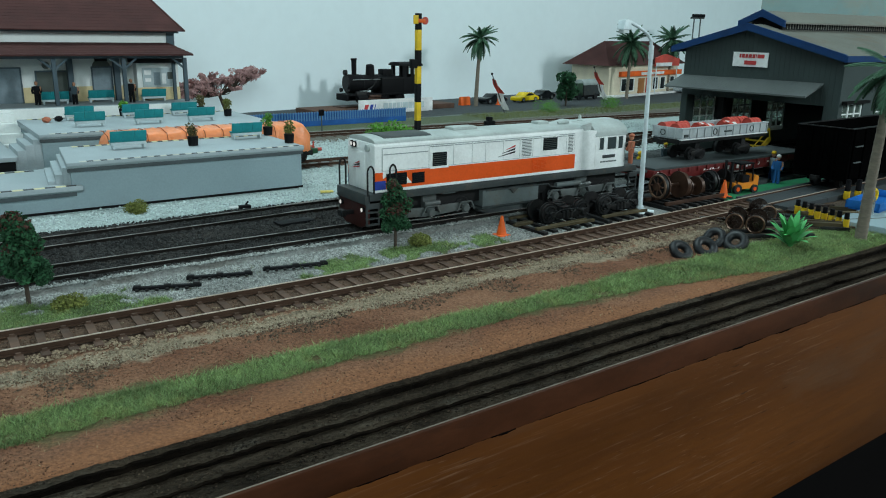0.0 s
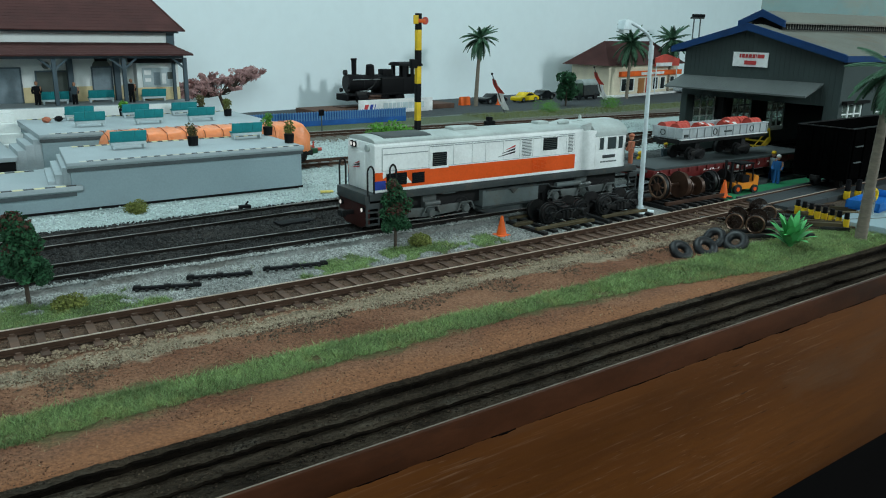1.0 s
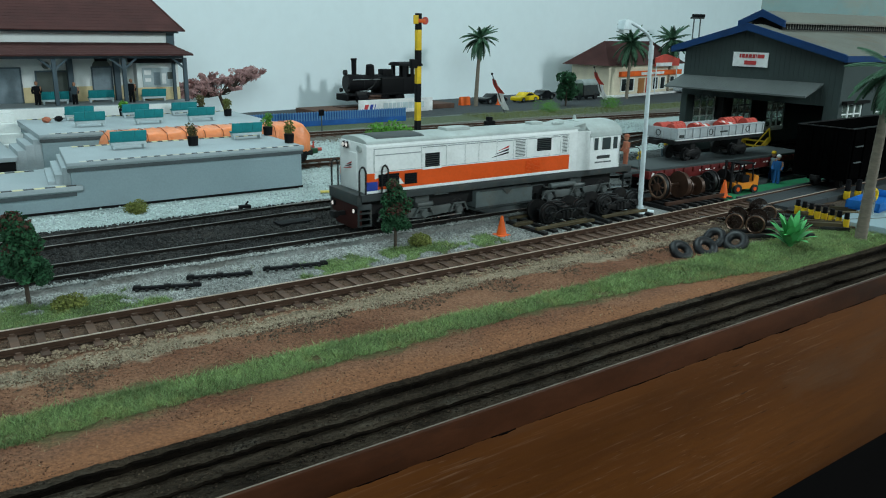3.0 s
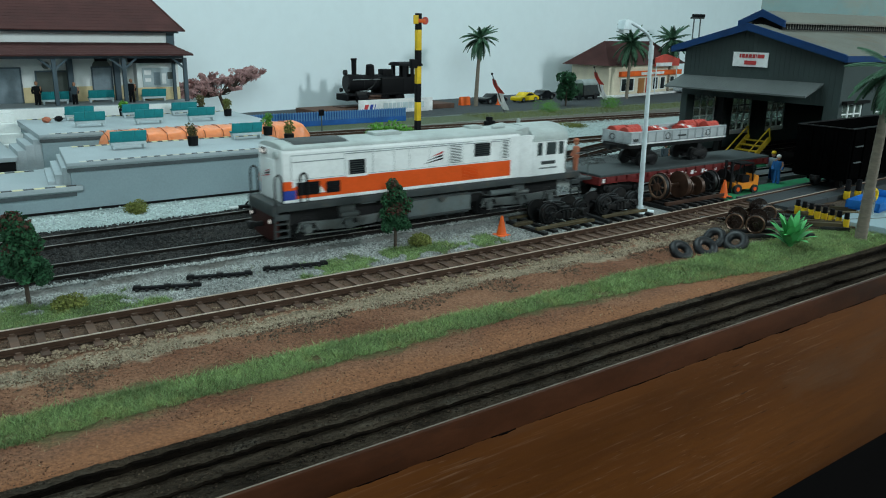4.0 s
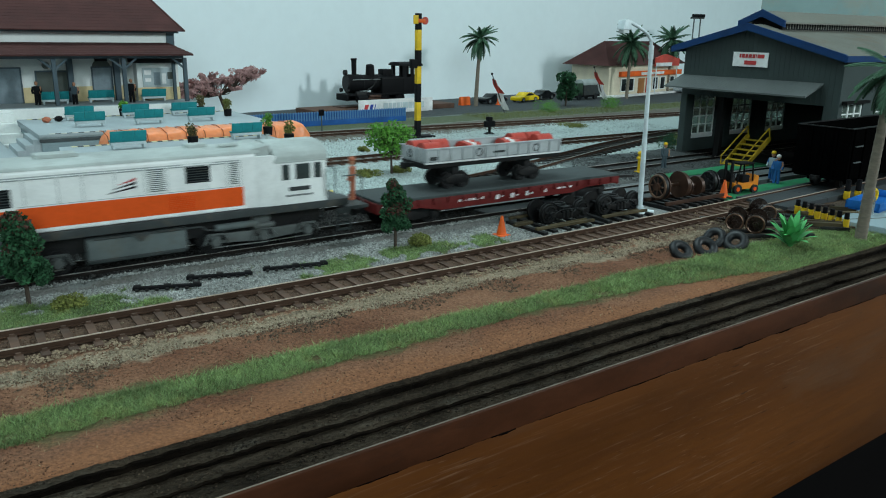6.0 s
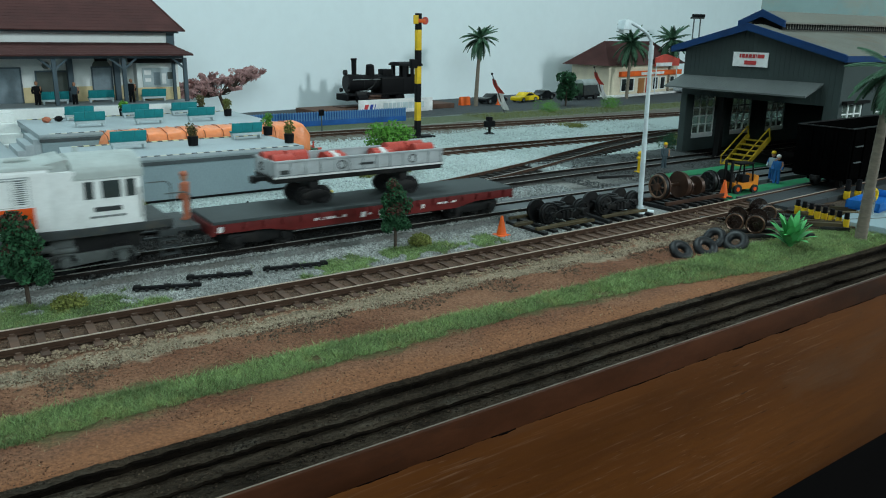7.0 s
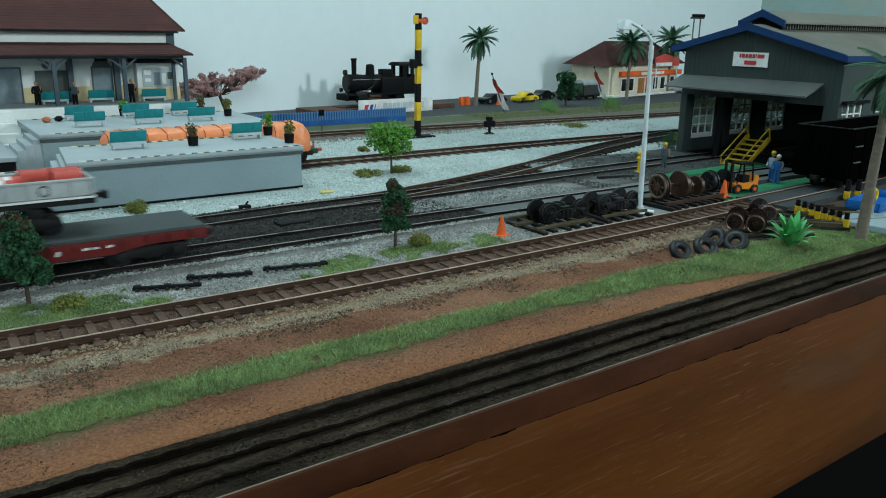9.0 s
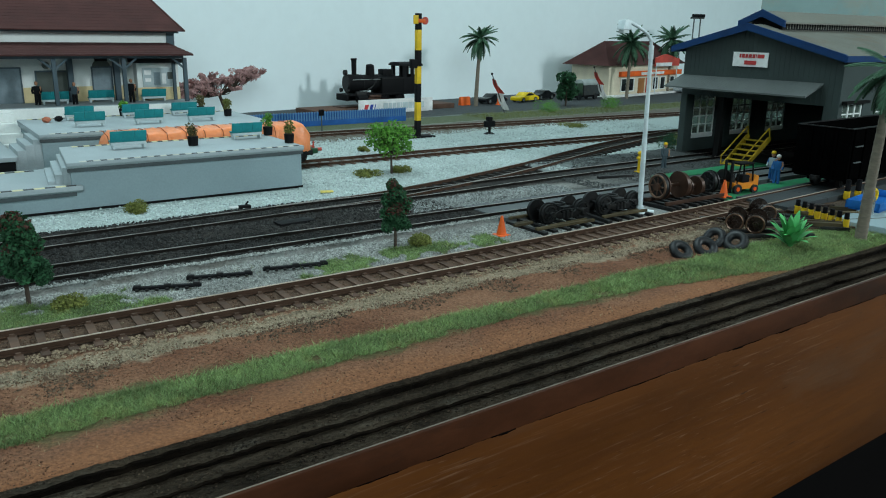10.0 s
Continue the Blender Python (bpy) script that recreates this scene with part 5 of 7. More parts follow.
        for s in (-1, 1):
            if x + s * 10 < 218:
                part("brace", prism(NB(), [(x + s * 1.4, 62), (x + s * 1.4, 64.4), (x + s * 9.6, 71.2), (x + s * 11.6, 71.2)], "y", -36.4, -34.6), M_POST, p)
    for x in (126, 163.5):
        part("wall_pier", box(NB(), x + 1.5, x + 6, -6, -0.3, 33.9, 78, 0.2), M_POST, w)
    part("rear_post", box(NB(), 212, 214.6, -16, -13.5, 33.9, 71), M_POST, t)
    # white entrance steps
    for i in range(4):
        part("entrance_step", box(NB(), 20, 96 - i * 6, -46 - (4 - i) * 9, -46, 0 if i == 0 else 6.8 * i + 4, 6.8 * (i + 1) + 4, 0.2), M_WALLWHITE, t)


station()


def bench(x, y, z, label="teal plastic platform bench on a pale frame", w=10.4):
    t = thing("platform_bench", x, y, z, 0, label, "bench", group="benches at the station")
    part("seat", box(NB(), -w, w, -1.0, 4.0, 4.0, 5.0, 0.3), M_TEAL, t)
    for i in range(3):
        x0 = -w + i * 2 * w / 3
        part("backrest", prism(NB(), [(-1.2, 4.6), (-2.6, 10.4), (-1.6, 10.6), (-0.2, 4.8)], "x", x0 + 0.04, x0 + 2 * w / 3 - 0.04, 0.12), M_TEAL, t)
    part("frame", box(NB(), -w + 0.4, w - 0.4, -1.4, 3.2, 2.2, 3.9, 0.2), M_BENCHLEG, t)
    for s in (-1, 1):
        part("leg", box(NB(), s * (w - 1.6) - 0.6, s * (w - 1.6) + 0.6, -1.8, 3.6, 0, 2.3, 0.15), M_BENCHLEG, t)
    return t


b0 = bench(113.5, 484, 22.9)
for x, y, z in ((190, 492, 22.9), (117, 606, 22.9), (158.5, 606, 22.9), (198, 606, 22.9), (119, 652, 22.9), (160.5, 652, 22.9), (199, 652, 22.9), (113, 712, 29.9), (149, 714, 29.9), (192, 712, 29.9)):
    copy_thing(b0, pose(x * MM, y * MM, z * MM))


def planter(x, y, z, seed, h=7.5, m=None, label="black flower pot with a bushy plant"):
    rng = random.Random(seed)
    t = thing("potted_plant", x, y, z, 0, label, "plant", group="potted plants")
    part("pot", cyl(NB(), (0, 0, 0), (0, 0, 5.6), 2.9, 3.3, 14), M_BLACK, t)
    part("soil", cyl(NB(), (0, 0, 5.6), (0, 0, 5.9), 2.8, n=14), M_TRUNK, t)
    bm = NB()
    for _ in range(5):
        leaves(bm, (rng.uniform(-1.5, 1.5), rng.uniform(-1.5, 1.5), 7 + rng.uniform(0, h - 3)), 2.8, 110, 0.6, rng)
    part("foliage", bm, m or M_LEAFL, t, smooth=False)


planter(150, 478, 22.9, 1, 8.5, M_OLIVE)
planter(209, 502, 22.9, 2, 9, M_LEAFL)
planter(206, 461, 22.9, 3, 7.5, M_GRASSY)
planter(216, 662, 22.9, 4, 9, M_OLIVE)
planter(228, 630, 22.9, 5, 8, M_GRASSY)
planter(155, 668, 22.9, 6, 7, M_LEAFL)


def tarp_wagon():
    t = thing("sheeted_wagon", 179, 523, 0, 0, "long wagon sheeted with a creased orange tarpaulin", "wagon")
    part("chassis", box(NB(), -74, 68, -11, 11, 5, 8.6, 0.3), M_SOOT, t)
    bm = NB()
    rows = []
    n = 90
    for i in range(n + 1):
        x = -72 + 138 * i / n
        e = min(1.0, min(x + 72.5, 66.5 - x) / 6.0) ** 0.5
        row = []
        for j in range(15):
            a = math.pi * (j - 2) / 10
            y, z = 13.0 * math.cos(a), 12 + 15.0 * max(-0.35, math.sin(a)) ** 1 if a >= 0 and a <= math.pi else 0
            if j < 2:
                y, z = 13.4, 8.6 + j * 2
            elif j > 12:
                y, z = -13.4, 8.6 + (14 - j) * 2
            else:
                y, z = 13.2 * math.copysign(abs(math.cos(a)) ** 0.5, math.cos(a)), 13.5 + 14.6 * math.sin(a) ** 0.32
            q = noise.noise(Vector((x * 0.09, y * 0.12, z * 0.1))) * 0.9 + abs(noise.noise(Vector((x * 0.22, y * 0.35, z * 0.3)))) * 1.5 + 0.5 * noise.noise(Vector((x * 0.6, y * 0.5, z * 0.7)))
            sag = (-0.55, -0.15, 0.05, 0.15, 0.2, 0.15, 0.05, -0.15)[i % 8]
            row.append(bm.verts.new((x, y * (0.8 + 0.2 * e) + q * 0.5, 8.6 + (z - 8.6) * (0.55 + 0.45 * e) + q + sag)))
        rows.append(row)
    for r0, r1 in zip(rows, rows[1:]):
        for j in range(14):
            bm.faces.new((r0[j], r1[j], r1[j + 1], r0[j + 1]))
    bm.faces.new(rows[0]), bm.faces.new(rows[-1][::-1])
    bmesh.ops.recalc_face_normals(bm, faces=bm.faces)
    tp = part("tarpaulin", bm, M_TARP, t, "creased orange tarpaulin")
    for i in range(11):
        x = -72 + (i * 0.1) * 138 * 80 / 90 if i else -71.2
        part("rope", tube(NB(), [(x, -14.2, 9), (x + 0.5, -14.0, 19), (x, -12.6, 27.0), (x, 0, 29.0), (x, 9, 28.2)], 0.3, 5), M_STRAP, tp)
    bogie(t, -52, (-9, 9), 5, 11, 6, M_SOOT, False)
    bogie(t, 50, (-9, 9), 5, 11, 6, M_SOOT, False)
    part("green_buffer_beam", box(NB(), 68, 73, -9, 9, 5.5, 9.2, 0.3), mat("dark_green_paint", (0.02, 0.08, 0.04), 0.5), t, "dark green end beam")
    for y in (-6, 6):
        part("buffer", cyl(NB(), (73, y, 8), (77, y, 8), 1.3), M_RED, t)
    part("lever", tube(NB(), [(71, -5, 9), (71.5, -5, 14)], 0.6, 6), M_RED, t)


tarp_wagon()


# ---------------------------------------------------------------- yard furniture
def semaphore():
    t = thing("striped_signal_mast", 405, 614, -4.2, 0, "black and yellow banded signal mast with coloured heads", "signal")
    part("base", box(NB(), -14, 16, -7, 7, 0, 1.8, 0.5), M_BLACK, t)
    part("foot", cyl(NB(), (0, 0, 1.8), (0, 0, 5), 3.6, 2.6, 12), M_BLACK, t)
    zs = (3, 16, 33, 50, 65.5, 80, 98, 112.5)
    for i, (a, b) in enumerate(zip(zs, zs[1:])):
        part("mast_band", box(NB(), -2.3, 2.3, -2.3, 2.3, a, b, 0.15), M_BLACK if i % 2 == 0 else M_YELLOW, t, "black mast section" if i % 2 == 0 else "yellow mast section")
    h = part("signal_head", box(NB(), -6.8, -1.6, -2.9, -1.9, 103.2, 110.6, 0.3), M_YELLOW, t, "yellow signal board")
    part("disc", cyl(NB(), (6.0, -2.6, 106), (6.0, -1.4, 106), 3.4, n=20), M_RED, t, "red signal disc")
    part("arm", box(NB(), -2, 6, -2.9, -2.3, 104.4, 107.6, 0.2), M_CONE, t)
    part("relay_box", box(NB(), -8.4, -2.2, -2.5, 2, 64, 72, 0.4), M_BLACK, t)


semaphore()


def street_lamp():
    t = thing("street_lamp", 338.2, 284.8, -3.6, 0, "tall white yard lamp with a curved arm", "lamp")
    part("base_plate", box(NB(), -6.5, 6, -5.5, 5.5, 0, 1.2, 0.3), M_POLEWHITE, t)
    part("pole", cyl(NB(), (0, 0, 1), (-1.6, 0, 89), 1.5, 1.05, 16), M_POLEWHITE, t)
    for z in (1.8, 38):
        part("collar", cyl(NB(), (-z * 0.018, 0, z), (-z * 0.018, 0, z + 2), 2.1 if z < 9 else 1.5, n=16), M_POLEWHITE, t)
    part("joint", cyl(NB(), (-1.5, 0, 84), (-1.6, 0, 91), 1.4, n=16), M_POLEWHITE, t)
    part("arm", tube(NB(), [(-1.6, 0, 90), (-2.4, 0, 93.6), (-4.8, 0, 96.2), (-8, 0, 98.2), (-15, 0, 101), (-22.5, 0, 103.4)], 0.85, 10), M_POLEWHITE, t)
    h = part("lamp_head", prism(NB(), [(-27, 98.8), (-20.5, 98.8), (-21.5, 103.6), (-25.6, 103.6)], "y", -2.4, 2.4, 0.4), M_POLEWHITE, t)
    part("lens", box(NB(), -26, -21.6, -1.8, 1.8, 97, 98.8, 0.4), M_LENS, h)


street_lamp()


def palm(x, y, z, h, lean, crown, seed, tr=2.2, fronds=46, label="tall palm tree with a ringed trunk", droop=1.45, elmax=1.3):
    rng = random.Random(seed)
    t = thing("palm_tree", x, y, z, 0, label, "palm tree", group="palm trees")
    bm = NB()
    n = 26
    for i in range(n):
        a, b = i / n, (i + 1) / n
        pa = (lean[0] * a ** 1.4, lean[1] * a ** 1.4, h * a)
        pb = (lean[0] * b ** 1.4, lean[1] * b ** 1.4, h * b)
        r = tr * (1 - 0.38 * a)
        cyl(bm, pa, pb, r * 1.03, r * 0.93, 10)
    part("trunk", bm, M_PALMTR, t)
    top = Vector((lean[0], lean[1], h))
    for k in range(fronds):
        bm = NB()
        az = 2 * math.pi * k / fronds * 2.618 + rng.uniform(-0.2, 0.2)
        el = rng.uniform(-1.0, elmax)
        d = Vector((math.cos(az), math.sin(az), 0))
        side = Vector((-d.y, d.x, 0))
        L = crown * rng.uniform(0.85, 1.1)
        pts = [top + d * (L * u * math.cos(el - 0.35 * droop * u)) + Vector((0, 0, L * (u * math.sin(el) - 0.42 * droop * u * u * math.cos(el)))) for u in (i / 9 for i in range(10))]
        tube(bm, pts, 0.02 * crown, 4)
        for i in range(1, 28):
            u = i / 28 * 9
            a = int(u)
            p = pts[a].lerp(pts[min(a + 1, 9)], u - a)
            fwd = (pts[min(a + 1, 9)] - pts[a]).normalized()
            for s in (-1, 1):
                l = crown * 0.22 * (math.sin(math.pi * min(1, i / 28 * 0.85 + 0.12))) * rng.uniform(0.85, 1.15)
                q = p + side * s * l * 0.8 + fwd * l * 0.62 - Vector((0, 0, l * 0.35))
                w = fwd * crown * 0.030
                bm.faces.new([bm.verts.new(v) for v in (p - w, p + w, q)])
        part("frond", bm, M_PALM, t, smooth=False)
    return t


palm(650, 843, -4.2, 88, (5, 0), 26, 3, 3.0)
palm(950, 845, -4.2, 84, (2, 0), 34, 4, 2.8)
palm(1120, 905, -4.2, 88, (2, 0), 34, 5, 2.8)
palm(389.3, 186, -4.4, 84, (-3.5, -4), 22, 6, 2.9, 26, "near palm tree with pale ringed leaning trunk", 1.0, 0.8)


def tree(x, y, z, h, rx, seed, leaf, fruit=None, label="", spread=1.0, name="tree", thick=1.0, low=0.28, n=26, size=1.3, dens=150, flat=1.0, taper=False):
    rng = random.Random(seed)
    t = thing(name, x, y, z, 0, label, "tree", group="model trees")
    bm = NB()
    cyl(bm, (0, 0, 0), (rng.uniform(-0.6, 0.6), 0, h * 0.5), h * 0.026 * thick, h * 0.017 * thick, 8)
    cents = []
    for i in range(n):
        a = rng.uniform(0, 2 * math.pi)
        u = rng.random()
        zz = h * (low + (0.97 - low) * u)
        r = rx * spread * math.sin(math.pi * min(1, 0.12 + 0.83 * u)) ** 0.7 * rng.uniform(0.25, 0.8)
        if taper:
            r = rx * (0.95 - 0.55 * u) * rng.uniform(0.2, 0.85)
        c = Vector((math.cos(a) * r, math.sin(a) * r, zz))
        cents.append(c)
        s = Vector((0, 0, min(h * 0.5, zz * 0.75)))
        cyl(bm, s, c, h * 0.010, h * 0.004, 5)
    part("trunk", bm, M_TRUNK, t)
    bm = NB()
    for c in cents:
        leaves(bm, c, rx * rng.uniform(0.16, 0.44) if taper else rx * rng.uniform(0.26, 0.46), dens, size, rng, flat)
    part("crown", bm, leaf, t, smooth=False)
    if fruit:
        bm = NB()
        for c in [q for q in cents if q.z > h * 0.5][::2]:
            leaves(bm, c * 1.03, rx * 0.3, 120, size * 0.8, rng)
        part("blossom", bm, fruit, t, "reddish berries among the leaves", smooth=False)
    return t


tree(31, 299, -4.0, 32.5, 9.8, 11, M_LEAFD, M_LEAFR, "small dark green tree with reddish specks on a grassy patch", n=50, dens=170, size=0.82, taper=True, low=0.32)
tree(183, 295.5, -4.0, 31, 8.6, 12, M_LEAFD, M_LEAFR, "small dark green tree with reddish top beside the siding", n=48, dens=165, size=0.78, taper=True, low=0.34)
tree(283, 462, -4.2, 35, 20, 13, M_LEAFL, None, "light green spreading tree on pale gravel", low=0.46, n=38, size=0.95, dens=80, flat=0.65)


def blossom_tree():
    """A leaning trunk under a windswept crown that climbs to one side."""
    rng = random.Random(14)
    t = thing("blossom_tree", 299, 832, -4.2, 0, "brownish-pink blossoming tree with a leaning trunk and windswept crown", "tree", group="model trees")
    fork = Vector((-6, 0, 27))
    wood = cyl(NB(), (5, 0, 0), (-1, 0, 14), 2.8, 2.2, 9)
    cyl(wood, (-1, 0, 14), fork, 2.1, 1.6, 9)
    crown, far = NB(), NB()
    for i in range(64):
        u = rng.random()
        c = Vector((-50 + 88 * u, rng.uniform(-16, 16), 30 + 19 * u ** 0.8 + rng.gauss(0, 1) * (5.4 - 3.6 * abs(2 * u - 0.9))))
        knee = fork.lerp(c, 0.55) + Vector((rng.uniform(-2, 2), rng.uniform(-2, 2), -2.5))
        cyl(wood, fork, knee, 0.8, 0.5, 5)
        cyl(wood, knee, c, 0.5, 0.2, 5)
        for _ in range(5):
            q = c + Vector((rng.gauss(0, 4), rng.gauss(0, 3), rng.gauss(0, 1.6)))
            cyl(wood, c, q, 0.25, 0.12, 4)
            leaves(crown if rng.random() < 0.7 else far, q, rng.uniform(2.2, 4.6), 58, 0.95, rng, 0.75)
    part("trunk", wood, M_TRUNK, t)
    part("crown", crown, M_PINK, t, smooth=False)
    part("shaded_blossom", far, M_PINKD, t, "darker brown-red blossom clumps", smooth=False)


blossom_tree()
tree(766, 790, -4.2, 44, 17, 15, M_LEAFD, None, "dark green roadside tree", n=26, dens=110, size=1.8)


def bush(x, y, z, r, h, m, seed, label="low yellow-green scenic bush"):
    rng = random.Random(seed)
    bm = NB()
    for _ in range(7):
        c = (rng.uniform(-r, r) * 0.55, rng.uniform(-r, r) * 0.55, h * rng.uniform(0.2, 0.6))
        leaves(bm, c, r * 0.55, 260, 0.5, rng, min(1, h / r))
    solo("bush", bm, m, x, y, z, 0, label, "bush", group="scenic bushes", smooth=False)


for i, (x, y, r, h, m) in enumerate(((101, 430, 8, 6, M_GRASSY), (264, 461, 9, 4.5, M_GRASSY), (292, 466, 8, 4.5, M_GRASSY), (196, 294, 8, 5, M_GRASSY), (42, 290, 7, 4, M_GRASSY), (316, 560, 5, 4, M_GRASSY), (600, 606, 17, 4, M_GRASSY), (690, 745, 18, 14, M_LEAFL), (800, 745, 22, 15, M_LEAFL), (560, 445, 10, 16, M_LEAFD), (585, 452, 12, 14, M_GRASSY))):
    bush(x, y, -4.2, r, h, m, 30 + i)


# agave
def agave():
    rng = random.Random(8)
    t = thing("agave_plant", 342, 195.5, -4.6, 0, "bright green agave with fleshy pointed leaves", "plant")
    for k in range(30):
        bm = NB()
        az = k * 2.399
        el = 1.5 - 1.0 * (k / 30) + rng.uniform(-0.1, 0.1)
        d = Vector((math.cos(az), math.sin(az), 0))
        s = Vector((-d.y, d.x, 0))
        L = rng.uniform(13.5, 17.0)
        rows = []
        for i in range(8):
            u = i / 7
            e = el - 0.3 * u * u * (1.2 - el * 0.5)
            p = d * (L * u * math.cos(el - 0.2 * u)) + Vector((0, 0, L * u * math.sin(e) + 1.5))
            w = 2.3 * math.sin(math.pi * (0.18 + 0.82 * u ** 1.35)) ** 0.8 + 0.02
            th = Vector((0, 0, 0.5 * (1 - u) + 0.08))
            rows.append([bm.verts.new(v) for v in (p - s * w, p - th, p + s * w, p + th * 0.2 + Vector((0, 0, 0.1)))])
        for a, b in zip(rows, rows[1:]):
            for j in range(4):
                bm.faces.new((a[j], a[(j + 1) % 4], b[(j + 1) % 4], b[j]))
        bmesh.ops.recalc_face_normals(bm, faces=bm.faces)
        part("leaf", bm, M_AGAVE, t)

    t.scale = (0.84, 0.84, 1.06)


agave()


def cone(x, y, z, h, label="orange traffic cone on a square base"):
    t = thing("traffic_cone", x, y, z, 0, label, "traffic cone", group="traffic cones")
    part("body", cyl(NB(), (0, 0, 0.6), (0, 0, h), h * 0.26, h * 0.06, 20), M_CONE, t)
    part("base", box(NB(), -h * 0.33, h * 0.33, -h * 0.33, h * 0.33, 0, 0.7, 0.15), M_CONE, t)


cone(239.5, 287, -4.2, 10)
cone(414, 284, -2.9, 10.5)
cone(690, 845, -4.2, 9)


def tyre(x, y, z, rx, rz, R=4.3, r=1.75):
    t = thing("old_tyre", x, y, z, 0, "worn black rubber tyre lying by the track", "tyre", group="heap of tyres")
    t.matrix_basis = pose(x * MM, y * MM, z * MM, rx, 0, rz)
    part("carcass", ring(NB(), (0, 0, 0), R, r, "z", 28, 12), M_TYRE, t)
    bm = NB()
    for k in range(28):
        a = 2 * math.pi * k / 28
        c = Vector((math.cos(a), math.sin(a), 0)) * (R + r)
        cyl(bm, c + Vector((0, 0, -1.2)), c + Vector((0, 0, 1.2)), 0.1, n=4)
    part("tread", bm, M_TYRE, t)


tyre(287.5, 216, -2.2, 38, -12, 3.8, 1.95)
tyre(301.5, 213.2, -2.0, 42, -25, 3.9, 2.0)
tyre(317, 219.6, -1.2, 52, -80, 3.8, 1.95)
tyre(320, 210, -1.2, 48, -72, 3.9, 2.0)


# ---------------------------------------------------------------- depot clutter
def spare_bogie(x, y, rz, label):
    t = thing("spare_bogie", x, y, -2.2, rz, label, "bogie", group="spare bogies")
    part("bolster", box(NB(), -3.5, 3.5, -8, 8, 5.5, 9.0, 0.5), M_SOOT, t)
    part("bolster_ring", ring(NB(), (0, 0, 9.4), 3.6, 0.8, "z", 20, 8), M_SOOT, t)
    for s in (-1, 1):
        f = part("side_frame", prism(NB(), [(-16.5, 6.8), (-16.5, 4.8), (-10, 4.2), (-6, 2.0), (6, 2.0), (10, 4.2), (16.5, 4.8), (16.5, 6.8), (8, 7.6), (5, 5.6), (-5, 5.6), (-8, 7.6)], "y", *sorted((s * 7.6, s * 8.8)), 0.3), M_SOOT, t)
        for k in range(3):
            part("spring", cyl(NB(), (-3 + k * 3, s * 8.6, 2.4), (-3 + k * 3, s * 8.6, 6.6), 1.0, n=10), M_SOOT, f)
        part("brake_beam", tube(NB(), [(-15, s * 9.2, 3.4), (-6, s * 9.4, 7.6), (6, s * 9.4, 7.6), (15, s * 9.2, 3.4)], 0.5, 6), M_SOOT, f)
        for ax in (-12, 12):
            part("axle_box", cyl(NB(), (ax, s * 8.4, 5.4), (ax, s * 10.4, 5.4), 2.0, 1.7, 12), M_SOOT, f)
    for ax in (-12.5, 12.5):
        wheelset(t, ax, 5.8, 5.8, 11, M_SOOT)
    t.scale = (0.88, 0.88, 0.88)


spare_bogie(283, 293, -3, "black spare bogie standing on timber baulks")
spare_bogie(324, 293.5, -2, "black spare bogie beside its twin on timbers")


def baulk(x, y, z, L, rz, m=None, w=3.0, h=2.2, label="weathered timber baulk lying on the ground"):
    solo("timber_baulk", box(NB(), -L / 2, L / 2, -w / 2, w / 2, 0, h, 0.25), m or M_TIMBER, x, y, z, rz, label, "timber", group="timbers of the depot")


rng = random.Random(21)
for x in range(258, 346, 8):
    baulk(x, 290 + rng.uniform(-1, 1), -4.3, 30, 88 + rng.uniform(-4, 4), M_SOOT, 3.0, 1.9, "black sleeper under the spare bogies")
for x, y, L, a in ((276, 279.6, 40, -1), (258, 292, 13, 3), (322, 281, 34, -1), (290, 305.5, 60, 0)):
    baulk(x, y, -2.4, L, a, None, 2.0, 1.4)
    baulk(x + L * 0.12, y + 3.1, -2.4, L * 0.7, a + 4, None, 1.6, 1.1)
for x in range(358, 416, 7):
    baulk(x, 291 + rng.uniform(-1, 1), -4.2, 28, 90 + rng.uniform(-4, 4), M_SOOT, 3.0, 2.0, "black sleeper of the wheel storage road")
for y in (283, 298):
    baulk(386, y, -2.3, 56, 0, M_RUST, 1.4, 2.2, "short rusty storage rail")


def loose_wheelset(x, y, z, r, rz, m, label, gauge=15):
    t = thing("loose_wheelset", x, y, z, rz, label, "wheelset", group="loose wheelsets")
    part("axle", cyl(NB(), (0, -gauge / 2 - 3, r), (0, gauge / 2 + 3, r), 1.2, n=10), m, t)
    for s in (-1, 1):
        y0 = s * gauge / 2
        mm = M_SOOT if (s > 0 and gauge > 14) else m
        w = part("wheel", cyl(NB(), (0, y0, r), (0, y0 + s * 2.2, r), r * 0.93, n=28), mm, t)
        part("flange", cyl(NB(), (0, y0 - s * 0.8, r), (0, y0, r), r, n=28), m, w)
        part("rim", ring(NB(), (0, y0 + s * 2.2, r), r * 0.82, r * 0.1, "y", 28, 8), m if m is M_SOOT else M_RIM, w)
        part("hub", cyl(NB(), (0, y0 + s * 2.0, r), (0, y0 + s * 3.6, r), r * 0.3, n=14), m, w)
        for k in range(8):
            a = math.pi * k / 4
            part("spoke", cyl(NB(), (r * 0.28 * math.cos(a), y0 + s * 2.2, r + r * 0.28 * math.sin(a)), (r * 0.76 * math.cos(a), y0 + s * 2.2, r + r * 0.76 * math.sin(a)), r * 0.07, n=6), m, w)


loose_wheelset(370, 290.5, -0.3, 7.9, 84, M_RUST, "rusty brown spoked wheelset on storage rails", 15)
loose_wheelset(388, 289.5, -0.3, 5.8, 86, M_RUST, "small rusty wheelset on storage rails", 9)
loose_wheelset(424, 296.5, -2.6, 7.0, 82, M_SOOT, "black wheelset beside the forklift", 12)
loose_wheelset(353, 233, -3.4, 4.9, -60, M_WHEEL, "dark rusty wheelset among timbers", 15)
